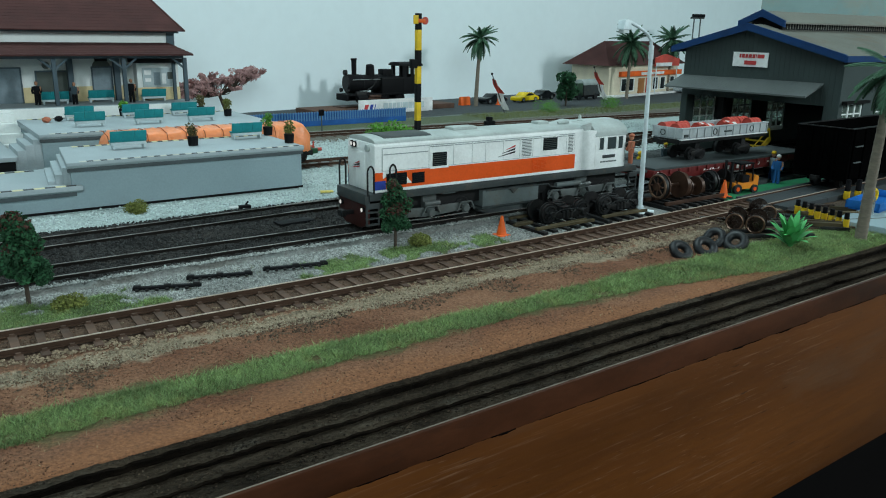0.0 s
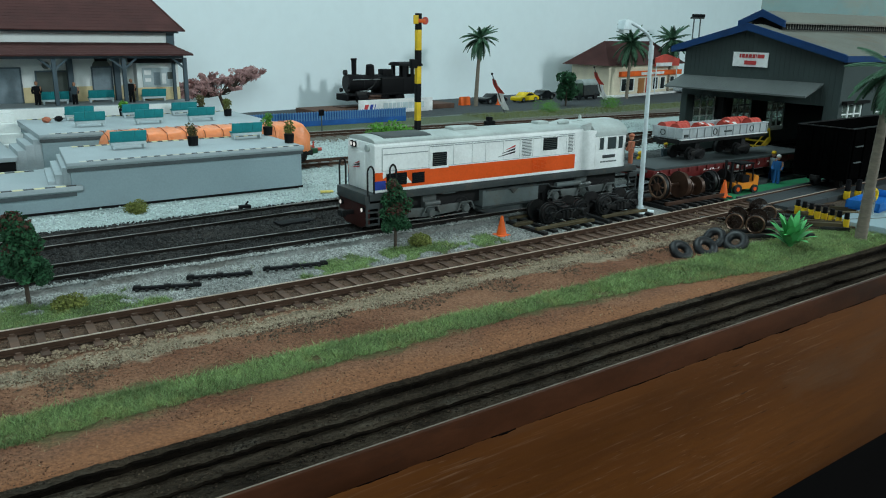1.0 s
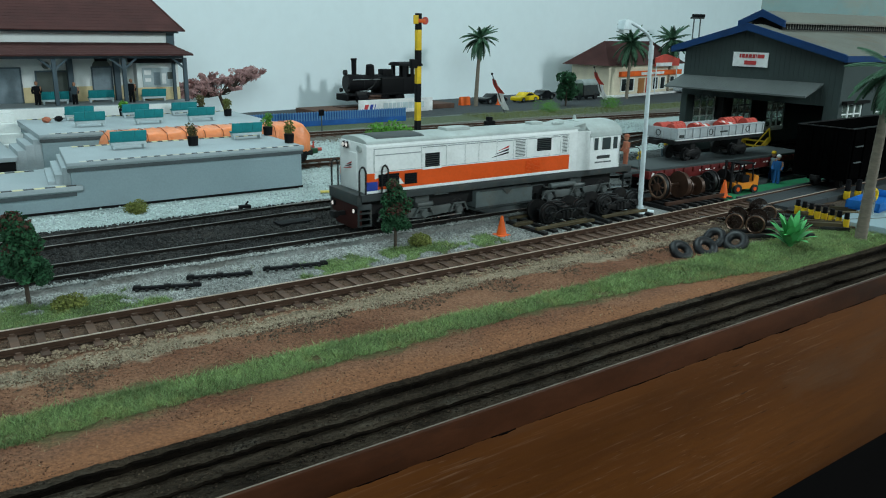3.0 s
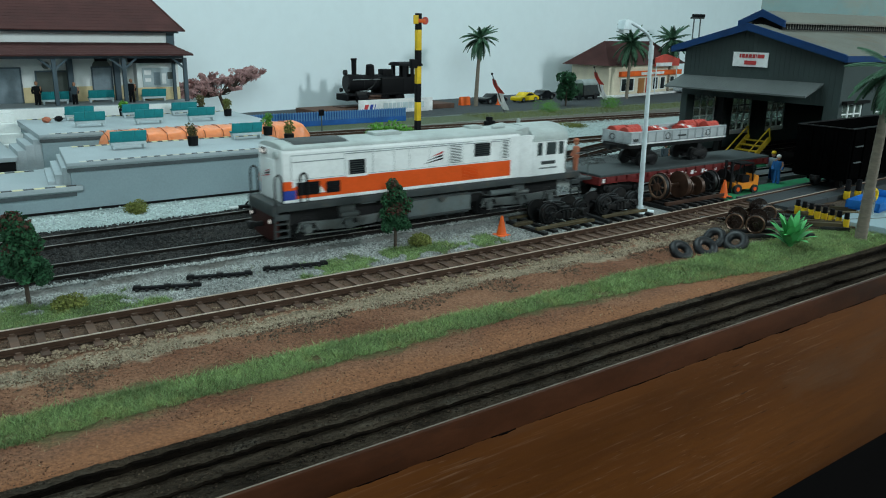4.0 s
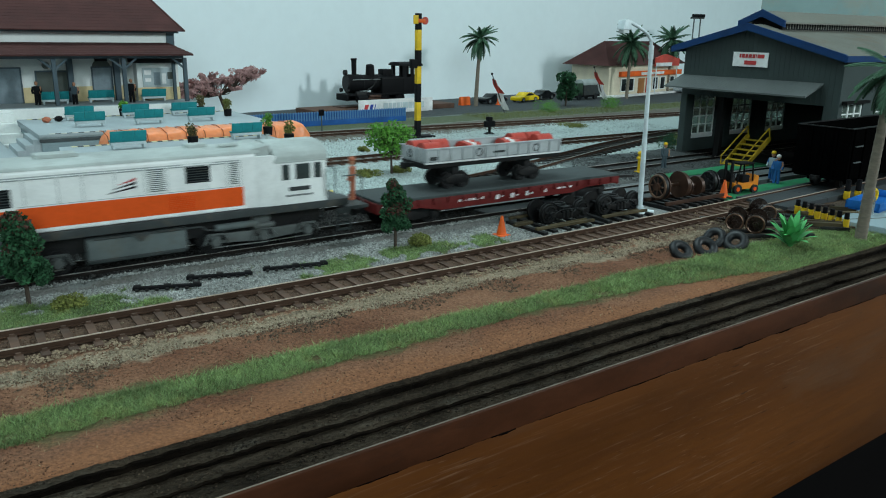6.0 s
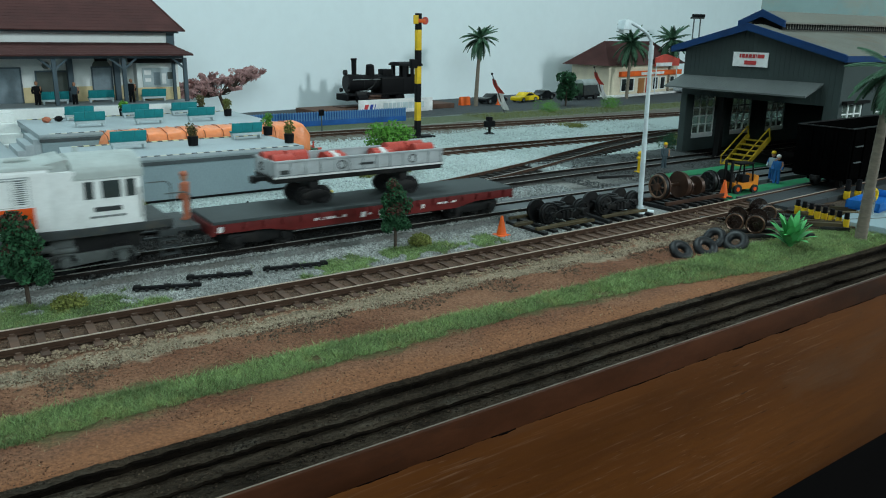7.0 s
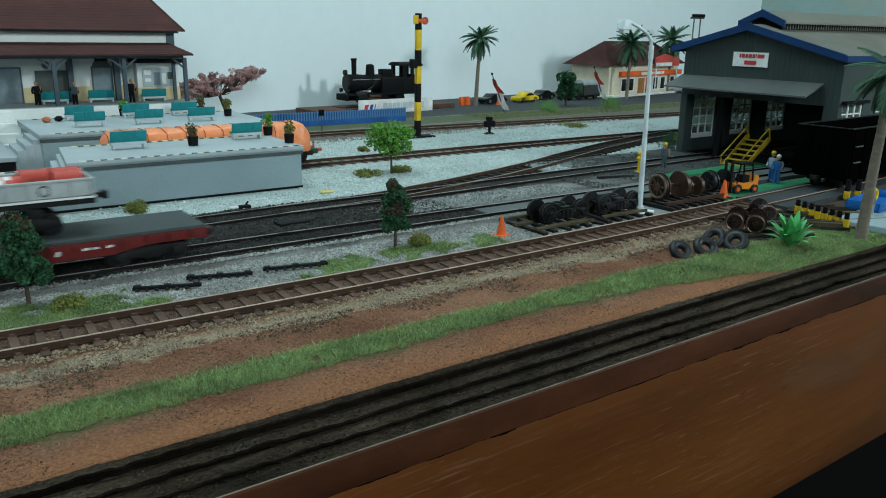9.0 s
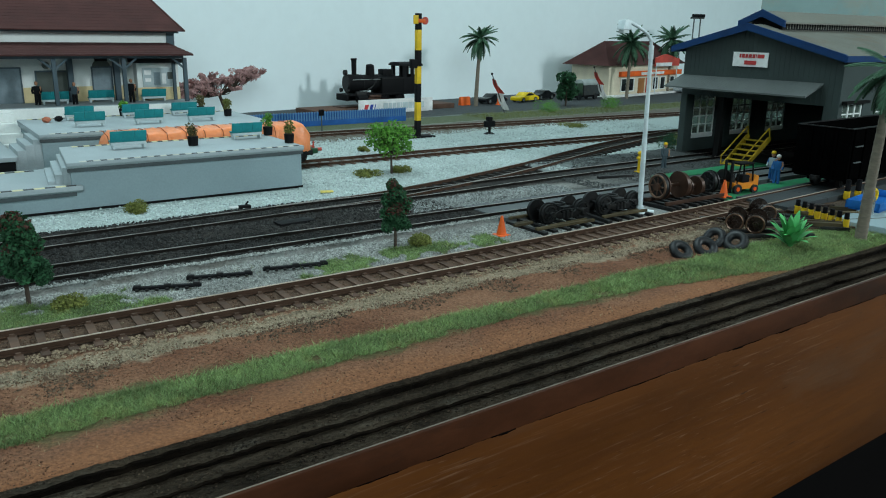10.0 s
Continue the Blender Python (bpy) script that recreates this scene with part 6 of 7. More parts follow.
loose_wheelset(356.5, 223.5, -3.4, 5.1, -60, M_WHEEL, "dark rusty wheelset with worn bright rim", 15)
loose_wheelset(384, 238, -3.6, 5.0, -40, M_WHEEL, "black wheelset leaning in the scrap heap")
for i in range(26):
    baulk(rng.uniform(350, 440), rng.uniform(200, 246), -4.3 + 0.8 * (i % 4), rng.uniform(22, 44), -38 + rng.uniform(-16, 16), (M_RUST, M_SOOT, M_WHEEL, M_TIMBER)[i % 4], rng.uniform(1.2, 3.2), rng.uniform(1.0, 2.2), "old rusty beam in the scrap heap")
for i in range(8):
    u = i / 7
    x, y = 410.5 - 9.0 * u, 233.2 - 32.7 * u
    t = thing("yellow_black_post", x, y, -3.0, 0, "short post painted yellow below and black above", "post", group="row of painted posts")
    part("lower_sleeve", cyl(NB(), (0, 0, 0), (0, 0, 4.6), 1.6, n=12), M_YELLOW, t, "yellow sleeve")
    part("upper_sleeve", cyl(NB(), (0, 0, 4.6), (0, 0, 8.0), 1.35, 1.2, 12), M_BLACK, t, "black cap")
for x, y in ((476, 240), (483, 237)):
    t = thing("yellow_black_post", x, y, -3.0, 0, "short post painted yellow below and black above", "post", group="row of painted posts")
    part("lower_sleeve", cyl(NB(), (0, 0, 0), (0, 0, 5.0), 1.9, n=12), M_YELLOW, t, "yellow sleeve")
    part("upper_sleeve", cyl(NB(), (0, 0, 5.0), (0, 0, 12.0), 1.7, 1.5, 12), M_BLACK, t, "black cap")
solo("post_rack", box(NB(), -21, 21, -1.2, 1.2, 0, 2.0, 0.3), M_TIMBER, 406, 216.9, -5.0, 74.6, "timber rack carrying the painted posts", "rack")


def forklift():
    t = thing("forklift_truck", 435, 288.5, -2.9, -12, "small orange forklift truck with black mast and roof", "forklift")
    part("body", prism(NB(), [(-9, 3), (14, 3), (14.5, 12), (11, 13.5), (9, 8), (-4, 7.4), (-9, 8)], "y", -5, 5, 0.6), mat("forklift_orange", (0.75, 0.24, 0.02), 0.45), t, "orange chassis and counterweight")
    part("seat", box(NB(), 0, 7, -3.4, 3.4, 7, 13, 0.8), M_BLACK, t)
    for s in (-1, 1):
        part("cage_post", tube(NB(), [(-6, s * 4.4, 7), (-4, s * 4.4, 21.5)], 0.6, 6), M_BLACK, t)
        part("cage_post", tube(NB(), [(9, s * 4.4, 9), (7.5, s * 4.4, 21.5)], 0.6, 6), M_BLACK, t)
        part("mast_rail", box(NB(), -11.5, -9.8, s * 3.2 - 0.7, s * 3.2 + 0.7, 0.8, 24, 0.1), M_BLACK, t)
        part("fork", box(NB(), -22, -11, s * 2.6 - 0.8, s * 2.6 + 0.8, 0.6, 1.3), M_BLACK, t)
        for x, r in ((-6, 3.6), (10, 3.1)):
            w = part("wheel", cyl(NB(), (x, s * 4.2, r), (x, s * 6.4, r), r, n=20), M_TYRE, t)
            part("hub", cyl(NB(), (x, s * 6.2, r), (x, s * 6.7, r), r * 0.45, n=12), M_ORANGE, w)
    part("roof_guard", box(NB(), -5, 8.5, -5, 5, 21.2, 22.4, 0.3), M_BLACK, t)
    part("steering_wheel", ring(NB(), (-3, 0, 12.5), 2, 0.3, "x", 14, 6), M_BLACK, t)

    t.scale = (0.86, 0.86, 0.86)


forklift()
figure(485, 293.5, -2.8, 20, 200, M_BLUEMAN, M_BLUEMAN, "painted worker figurine in blue overalls with a white cap", M_SIGNWHITE)
figure(491, 301, -2.8, 21, 170, mat("pale_shirt", (0.35, 0.42, 0.45), 0.7), M_BLUEMAN, "painted worker figurine in pale shirt and yellow helmet", M_YELLOW)
figure(462, 370, -1.9, 19.5, 260, M_DKMAN, M_DKMAN, "painted worker figurine in slate overalls with yellow helmet", M_YELLOW)
figure(100, 712, 29.9, 20, 250, M_BLACK, M_BLACK, "dark painted passenger figurine waiting at the station")
figure(127, 706, 29.9, 19, 250, M_DKMAN, M_BLACK, "dark painted passenger figurine by a bench")
figure(172, 706, 29.9, 21, 250, M_BLACK, M_BLACK, "dark uniformed station figurine raising its arm")
t = thing("yellow_bollard", 432, 367, -1.9, 0, "yellow painted hydrant post beside the yard track", "post")
part("column", cyl(NB(), (0, 0, 0), (0, 0, 13), 1.7, 1.5, 14), M_YELLOW, t)
part("cap", blob(NB(), (0, 0, 13.6), 2.3, 2.3, 1.7), M_YELLOW, t)
part("outlet", cyl(NB(), (-3, 0, 10.5), (3, 0, 10.5), 1.0, n=10), M_YELLOW, t)
part("foot", box(NB(), -2.6, 2.6, -2.6, 2.6, 0, 0.8, 0.2), M_YELLOW, t)
t = thing("ground_signal", 482, 602, -4.2, 0, "small black ground signal on a round foot", "signal")
part("foot", cyl(NB(), (0, 0, 0), (0, 0, 1.6), 6, 3, 14), M_BLACK, t)
part("post", cyl(NB(), (0, 0, 1.5), (0, 0, 11), 1.4, n=8), M_BLACK, t)
part("head", box(NB(), -6, 6, -2, 2, 7, 13, 0.8), M_BLACK, t)
part("hood", box(NB(), -3, 2, -2.4, 2.4, 12.5, 17, 0.6), M_BLACK, t)
t = thing("thin_marker_post", 348, 700, -4.2, 0, "thin grey marker post with a small dark box", "post")
part("post", cyl(NB(), (0, 0, 0), (0, 0, 17), 0.7, n=8), M_MIDGREY, t)
part("box", box(NB(), -2.4, 2.4, -1.5, 1.5, 15, 21, 0.4), M_BLACK, t)

# workshop apron and green walkways
bm = NB()
tt = thing("workshop_apron", 0, 0, 0, 0, "dark grey concrete apron round the depot rails", "pavement", kind="structure")
for n, (off0, off1) in (("apron_slab", (-17, -9.6)), ("apron_slab", (-7.6, 7.6)), ("apron_slab", (9.6, 19))):
    for a, b in ((256, 300), (300.4, 362), (362.4, 430), (430.4, 543)):
        part(n, prism(NB(), [(a, loco_y(a) + off0), (b, loco_y(b) + off0), (b, loco_y(b) + off1), (a, loco_y(a) + off1)], "z", -4.6, -1.5 if abs(off0) > 8 else -1.2), M_PIT, tt)
for nm, pts in (("green_walkway", [(402, 274.5), (543, 270), (543, 295), (428, 297)]), ("green_walkway", [(418, 339), (543, 333), (543, 352), (425, 350)])):
    solo(nm, prism(NB(), pts, "z", -4.2, -2.9 if pts[0][1] < 300 else -1.0, 0.2), M_GREEN, 0, 0, 0, 0, "green painted workshop walkway", "pavement", kind="structure", smooth=False)
solo("walkway_edge", prism(NB(), [(400, 272.4), (543, 268), (543, 270), (402, 274.4)], "z", -4.2, -2.4, 0.1), mat("dull_red_edge", (0.16, 0.05, 0.04), 0.7), 0, 0, 0, 0, "dull red painted kerb of the walkway", "kerb", kind="structure")
pv = thing("paved_crossing", 0, 0, 0, 0, "grey paved strip laid round the front track's rails", "pavement", kind="structure")
for a, b in ((-19, -9.8), (-7.5, 7.5), (9.8, 15)):
    for x0, x1 in ((412, 458), (458.4, 520), (520.4, 640)):
        part("paving_slab", prism(NB(), [(x0, front_y(x0) + a), (x1, front_y(x1) + a), (x1, front_y(x1) + b), (x0, front_y(x0) + b)], "z", -4.6, -0.8), M_PAVE, pv)

# water trough, slab and tap beside the near palm
solo("concrete_slab", box(NB(), 0, 60, -22, 14, 0, 4.5, 0.5), M_CONC, 406, 196, -4.8, 6, "pale concrete slab under the blue trough", "slab")
t = thing("blue_trough", 456, 214, -0.2, 8, "bright blue plastic trough on the slab", "trough")
for a in ((-18, 30, -9, -7.6), (-18, 30, 7.6, 9), (-18, -16.6, -9, 9), (28.6, 30, -9, 9)):
    part("side", box(NB(), *a, 0, 5.0, 0.3), M_BLUEPL, t)
part("bottom", box(NB(), -18, 30, -9, 9, 0, 0.9), M_BLUEPL, t)
t = thing("yellow_valve", 432, 203, -0.3, 0, "yellow valve wheel on a short pipe", "valve")
part("pipe", cyl(NB(), (0, 0, 0), (0, 0, 10), 1.2, n=10), M_STEEL, t)
part("valve_wheel", ring(NB(), (0, 0, 11), 3, 0.9, "y", 16, 8), M_YELLOW, t)


# loose black track lengths in the grit
def loose_rail(x0, y0, x1, y1):
    L = math.hypot(x1 - x0, y1 - y0)
    t = thing("loose_track_panel", x0, y0, -3.5, math.degrees(math.atan2(y1 - y0, x1 - x0)), "short black track length lying in the grit", "track panel", group="loose track lengths")
    part("beam", box(NB(), 0, L, -1.0, 1.0, 0.3, 1.5, 0.2), M_BLACK, t)
    for i in range(int(L / 3.6)):
        part("chair", box(NB(), 1 + i * 3.6, 2.2 + i * 3.6, -1.9, 1.9, 0, 0.9, 0.15), M_SOOT, t)
    for q in (0.4, L * 0.45, L - 3.2):
        part("joiner", box(NB(), q, q + 2.6, -0.8, 0.8, 1.4, 2.2, 0.2), M_SOOT, t)


loose_rail(65.5, 294, 89, 285.5)
loose_rail(86.5, 296.5, 111, 289)
loose_rail(116.5, 291.5, 143, 285.5)
solo("yellow_plate", box(NB(), -4, 4, -2, 2, 0, 0.8, 0.1), M_PLATE, 213, 424, -3.5, -20, "small faded yellow plate on the gravel", "plate")
solo("pale_plate", box(NB(), -3.4, 3.4, -1.6, 1.6, 0, 0.7, 0.1), M_SIGNWHITE, 150, 410, -3.4, -8, "small pale plate by the yard track", "plate")
t = thing("point_lever", 152, 402, -3.6, 0, "small black point lever box by the rails", "point lever")
part("box", box(NB(), -3, 3, -2, 2, 0, 3, 0.4), M_BLACK, t)
part("lever", tube(NB(), [(0, 0, 2.5), (2, 0, 5)], 0.5, 6), M_BLACK, t)
solo("point_motor", box(NB(), -10, 10, -4, 4, 0, 1.7, 0.5), M_BLACK, 160, 355, -2.1, 3, "flat black point motor cover between the tracks", "point motor")
solo("pit_board", box(NB(), -14, 14, -1.5, 1.5, 0, 2, 0.2), M_SOOT, 400, 360, -2.0, -14, "black board lying on the gravel", "board")
for x, y, m in ((95, 646, M_HIVIS), (104, 650, M_BLACK)):
    solo("luggage", blob(NB(), (0, 0, 1.9), 3.0, 2.4, 2.0, 3, 0.3), m, x, y, 22.8, 0, "soft rounded bag on the platform", "bag", group="bags on the platform")


# ---------------------------------------------------------------- far side: fence, plinth, road, cars, restaurant
def picket_fence():
    t = thing("blue_fence", 262, 740, -4.2, 0, "blue picket fence with pale slats on a solid base", "fence")
    part("base_panel", box(NB(), 0, 210, -0.8, 0.8, 0, 7.5, 0.1), M_FENCE, t)
    part("top_rail", box(NB(), 0, 210, -0.8, 0.8, 12.4, 13.8), M_FENCE, t)
    part("back_panel", box(NB(), 0, 210, 1.0, 1.6, 7, 12.6), M_FENCE, t)
    me = mesh_of("picket", box(NB(), -0.7, 0.7, -1.5, -0.8, 5.5, 14.8, 0.1), M_FENCEL)
    for i in range(70):
        o = new("picket", me)
        o.parent = t
        o.matrix_basis = pose((1.5 + i * 3.0) * MM, 0, 0)


picket_fence()
solo("brown_plinth", box(NB(), -100, 110, -22, 24, 0, 6.2, 0.6), mat("plinth_earth", (0.11, 0.062, 0.045), 0.85), 500, 853, -4.2, 4, "low brown earth plinth under the steam engine", "plinth")
t = thing("banner", 511, 822, -4.2, 3, "white banner board with grey and red lettering bars", "banner")
part("board", box(NB(), -55, 55, -1, 1, 0, 16.5, 0.3), M_SIGNWHITE, t)
x = -48
for w, m in ((7, M_SIGNRED), (6, M_BLUE), (3, M_BLUE)):
    part("emblem_bar", prism(NB(), [(x, 5), (x + w - 2, 5), (x + w, 11), (x + 2, 11)], "y", -1.4, -0.9), m, t)
    x += w + 0.6
x = -20
for w in (8, 6, 6, 6, 2.5, 9, 6, 6, 7, 6):
    part("lettering_bar", box(NB(), x, x + w - 1.2, -1.35, -0.9, 4.5, 12), M_BENCHLEG, t)
    x += w


def steam_engine():
    t = thing("steam_locomotive", 506, 852, 3.0, 3, "black model tank steam engine on a plinth", "locomotive")
    M = M_BLACK
    part("footplate", box(NB(), -56, 56, -13, 13, 12, 14, 0.3), M, t)
    part("boiler", cyl(NB(), (-46, 0, 26), (20, 0, 26), 9.0, n=24), M, t)
    part("smokebox", cyl(NB(), (-52, 0, 26), (-34, 0, 26), 9.8, n=24), M, t)
    part("chimney", cyl(NB(), (-40, 0, 34), (-40, 0, 53), 3.0, 3.4, 16), M, t)
    part("chimney_cap", ring(NB(), (-40, 0, 52.6), 3.4, 0.9, "z", 16, 8), M, t)
    part("steam_dome", cyl(NB(), (-16, 0, 33), (-16, 0, 45), 6.0, 5.2, 20), M, t)
    part("dome_cap", blob(NB(), (-16, 0, 45), 5.4, 5.4, 2.0), M, t)
    part("sand_box", box(NB(), 0, 14, -6, 6, 33, 41, 1.2), M, t)
    for s in (-1, 1):
        tk = part("side_tank", box(NB(), -6, 28, *sorted((s * 7.5, s * 13.4)), 14, 32, 0.6), M, t)
        part("rivet_strip", box(NB(), -6, 28, *sorted((s * 13.2, s * 13.7)), 30.5, 31.2), M_SOOT, tk)
        part("cylinder", cyl(NB(), (-44, s * 13, 9), (-30, s * 13, 9), 4.2, n=16), M, t)
        rod = part("coupling_rod", box(NB(), -24, 24, *sorted((s * 12.6, s * 13.6)), 6.2, 7.6), M_RUST, t)
        part("connecting_rod", tube(NB(), [(-30, s * 14, 9), (0, s * 14, 7)], 0.7, 6), M_RUST, rod)
        part("cab_side", box(NB(), 26, 54, *sorted((s * 12.2, s * 13.4)), 14, 32, 0.3), M, t)
        for x0, x1 in ((26, 32), (39, 44), (51, 54)):
            part("cab_pillar", box(NB(), x0, x1, *sorted((s * 12.2, s * 13.4)), 32, 45), M, t)
        part("handrail", tube(NB(), [(-48, s * 10, 30), (-6, s * 10, 30)], 0.4, 6), M_STEEL, t)
        part("lamp", cyl(NB(), (-56, s * 8, 18), (-53, s * 8, 18), 2.2), M_SOOT, t)
    part("cab_roof", prism(NB(), arch(14.4, 44.6, 49), "x", 22, 58, 0.3), M, t)
    part("cab_back", box(NB(), 52.8, 54, -12.2, 12.2, 14, 34), M, t)
    part("front_beam", box(NB(), -59, -56, -13, 13, 7, 14, 0.4), M, t)
    for x in (-24, 0, 24):
        wheelset(t, x, 7.4, 7.2, 17, M_BLACK, "driving_wheelset")
    for s in (-1, 1):
        part("feed_pipe", tube(NB(), [(18, s * 9.4, 31), (-10, s * 9.6, 31.5), (-18, s * 9.2, 22), (-30, s * 10, 15)], 0.7, 6), M_SOOT, t)
        part("sand_pipe", tube(NB(), [(6, s * 6, 36), (4, s * 10.4, 28), (2, s * 11, 10)], 0.5, 6), M_SOOT, t)
        part("valve_gear", box(NB(), -26, -8, *sorted((s * 12.2, s * 14)), 9.5, 12.6, 0.4), M_RUST, t)
        part("cylinder_block", box(NB(), -45, -30, *sorted((s * 9, s * 14)), 9, 17, 0.8), M_SOOT, t)
    for x in (-30, -6):
        part("boiler_band", ring(NB(), (x, 0, 26), 9.0, 0.4, "x", 28, 6), M_SOOT, t)
    part("whistle", cyl(NB(), (18, 0, 34), (18, 0, 44), 1.2, n=8), M_SOOT, t)
    part("head_lamp", cyl(NB(), (-55, 0, 38), (-51, 0, 38), 2.8), M_SOOT, t)
    part("smokebox_door", cyl(NB(), (-53.2, 0, 26), (-52, 0, 26), 8.0, 8.8, 24), M_SOOT, t)
    part("track_panel", box(NB(), -64, 66, -14, 14, -1.0, 0.3, 0.2), M_RUST, t)

    t.scale = (0.96, 0.96, 1.06)


steam_engine()


def car(x, y, rz, m, label, k=1.0):
    t = thing("model_car", x, y, -4.2, rz, label, "car", group="parked model cars")
    body = [(-22, 2.5), (-22.5, 6.5), (-20, 8.2), (-11, 9.0), (-4, 13.6), (6, 13.8), (14, 9.6), (21, 8.0), (22.5, 5.5), (22, 2.5)]
    part("body", prism(NB(), [(a * k, b * k) for a, b in body], "y", -9 * k, 9 * k, 1.1 * k), m, t)
    for s in (-1, 1):
        part("side_window", prism(NB(), [(-8.5 * k, 9.3 * k), (-3.6 * k, 12.7 * k), (5.4 * k, 12.9 * k), (10.5 * k, 9.6 * k)], "y", *sorted((s * 8.7 * k, s * 9.15 * k))), M_WINDOW, t)
        for a in (-13.5, 13.5):
            w = part("wheel", cyl(NB(), (a * k, s * 6.6 * k, 3.6 * k), (a * k, s * 9.3 * k, 3.6 * k), 3.6 * k, n=20), M_TYRE, t)
            part("hubcap", cyl(NB(), (a * k, s * 9.2 * k, 3.6 * k), (a * k, s * 9.6 * k, 3.6 * k), 2.1 * k, n=12), M_STEEL, w)
        part("tail_light", box(NB(), 21.4 * k, 22.7 * k, *sorted((s * 4.5 * k, s * 8 * k)), 6 * k, 7.6 * k, 0.2), M_RED, t)
    part("rear_screen", prism(NB(), [(6.6 * k, 13.4 * k), (13.6 * k, 9.9 * k), (14.2 * k, 10.2 * k), (7 * k, 13.9 * k)], "y", -7.4 * k, 7.4 * k), M_WINDOW, t)


car(698, 868, 8, M_CARK, "black parked model car beside the road")
car(759, 868, 10, M_CARY, "yellow parked model sports car")
car(812, 890, 10, M_CARK, "black low parked model car")
car(1150, 893, 10, mat("silver_car_paint", (0.4, 0.45, 0.48), 0.3, 0.3, bump=0), "silver parked model car at the restaurant")
t = thing("orange_barrier", 645, 862, -4.2, 6, "orange plastic road barrier", "barrier")
part("shell", prism(NB(), [(-3.4, 0), (3.4, 0), (1.8, 11.5), (-1.8, 11.5)], "x", -8.5, 8.5, 0.6), M_CONE, t)
for s in (-1, 1):
    part("foot", box(NB(), s * 6 - 1.6, s * 6 + 1.6, -4, 4, 0, 1.2, 0.3), M_CONE, t)


def flag(x, y, tilt, k=1.0):
    t = thing("red_white_flag", x, y, -4.2, 0, "red over white flag drooping on a leaning pole", "flag", group="red and white flags")
    top = Vector((tilt * k, 0, 48 * k))
    part("pole", cyl(NB(), (0, 0, 0), top, 0.8, 0.5, 8), M_DARKGREY, t)
    part("finial", blob(NB(), top, 1.4, 1.4, 1.4), M_BLACK, t)
    for name, m, u0, u1 in (("red_cloth", M_RED, 0.88, 0.52), ("white_cloth", M_SIGNWHITE, 0.52, 0.10)):
        bm = NB()
        rows = []
        for i in range(9):
            u = u0 + (u1 - u0) * i / 8
            c = top * u
            w = (5 + 7 * (u0 - u) / 0.4) * k if name == "red_cloth" else (12 - 2 * (u0 - u) / 0.4) * k
            row = []
            for j in range(7):
                v = j / 6
                row.append(bm.verts.new(c + Vector((0.95 * w * v - 2 * k, 2.2 * k * math.sin(v * 7 + i * 0.5), -1.6 * k * v))))
            rows.append(row)
        for a, b in zip(rows, rows[1:]):
            for j in range(6):
                bm.faces.new((a[j], a[j + 1], b[j + 1], b[j]))
        bmesh.ops.solidify(bm, geom=bm.faces[:], thickness=0.4)
        part(name, bm, m, t)


flag(628, 755, -22)
flag(868, 815, -24, 1.05)


def restaurant():
    t = thing("restaurant_building", 938, 874, -4.2, 9.8, "cream restaurant with orange fascia and dark hipped roof", "building")
    w = part("wall", box(NB(), 0, 216, 0, 72, 2.5, 50, 0.3), mat("restaurant_cream", (0.62, 0.55, 0.42), 0.7, dark=0.92), t)
    part("pavement", box(NB(), -8, 222, -14, 74, 0, 2.6, 0.3), M_SIGNWHITE, t, "white kerbed forecourt slab")
    part("fascia", box(NB(), 28, 222, -5, 0, 31, 39, 0.3), M_CONE, t, "bright orange fascia band")
    part("name_panel", box(NB(), 88, 160, -5.8, -5, 32.5, 37), M_SIGNWHITE, t)
    for i, x in enumerate((36, 58, 134, 158, 190)):
        win = part("window", box(NB(), x, x + 14, -1.0, 0.2, 8, 27, 0.2), M_WINDOW, w)
        bm = NB()
        for a, b, c, d in ((x - 2, x, 6.5, 28.5), (x + 14, x + 16, 6.5, 28.5), (x, x + 14, 27, 28.5), (x, x + 14, 6.5, 8)):
            box(bm, a, b, -1.6, 0.1, c, d)
        part("window_frame", bm, M_WALLWHITE, win)
    part("door", box(NB(), 88, 106, -1.2, 0.2, 2.6, 27, 0.2), mat("door_orange_brown", (0.35, 0.15, 0.05), 0.5), w)
    part("door", box(NB(), 112, 122, -1.2, 0.2, 2.6, 27, 0.2), M_RED, w)
    bm = NB()
    lo = [bm.verts.new(p) for p in ((-14, -8, 49), (230, -8, 49), (230, 82, 49), (-14, 82, 49))]
    hi = [bm.verts.new(p) for p in ((34, 36, 86), (182, 36, 86))]
    for f in ((lo[0], lo[1], hi[1], hi[0]), (lo[1], lo[2], hi[1]), (lo[2], lo[3], hi[0], hi[1]), (lo[3], lo[0], hi[0]), (lo[3], lo[2], lo[1], lo[0])):
        bm.faces.new(f)
    part("roof", bm, M_ROOFRED, t, "dark red hipped roof", smooth=False)
    sg = part("roof_sign", prism(NB(), [(120, 46), (196, 46), (196, 58), (150, 66), (120, 60)], "y", -13, -9, 0.3), M_RED, t, "red and white sign board")
    part("sign_panel", box(NB(), 118, 170, -13.6, -13, 46, 52), M_SIGNWHITE, sg)
    for x in (124, 192):
        part("sign_post", cyl(NB(), (x, -11, 2.6), (x, -11, 47), 1.0, n=8), M_POLEWHITE, t)


restaurant()


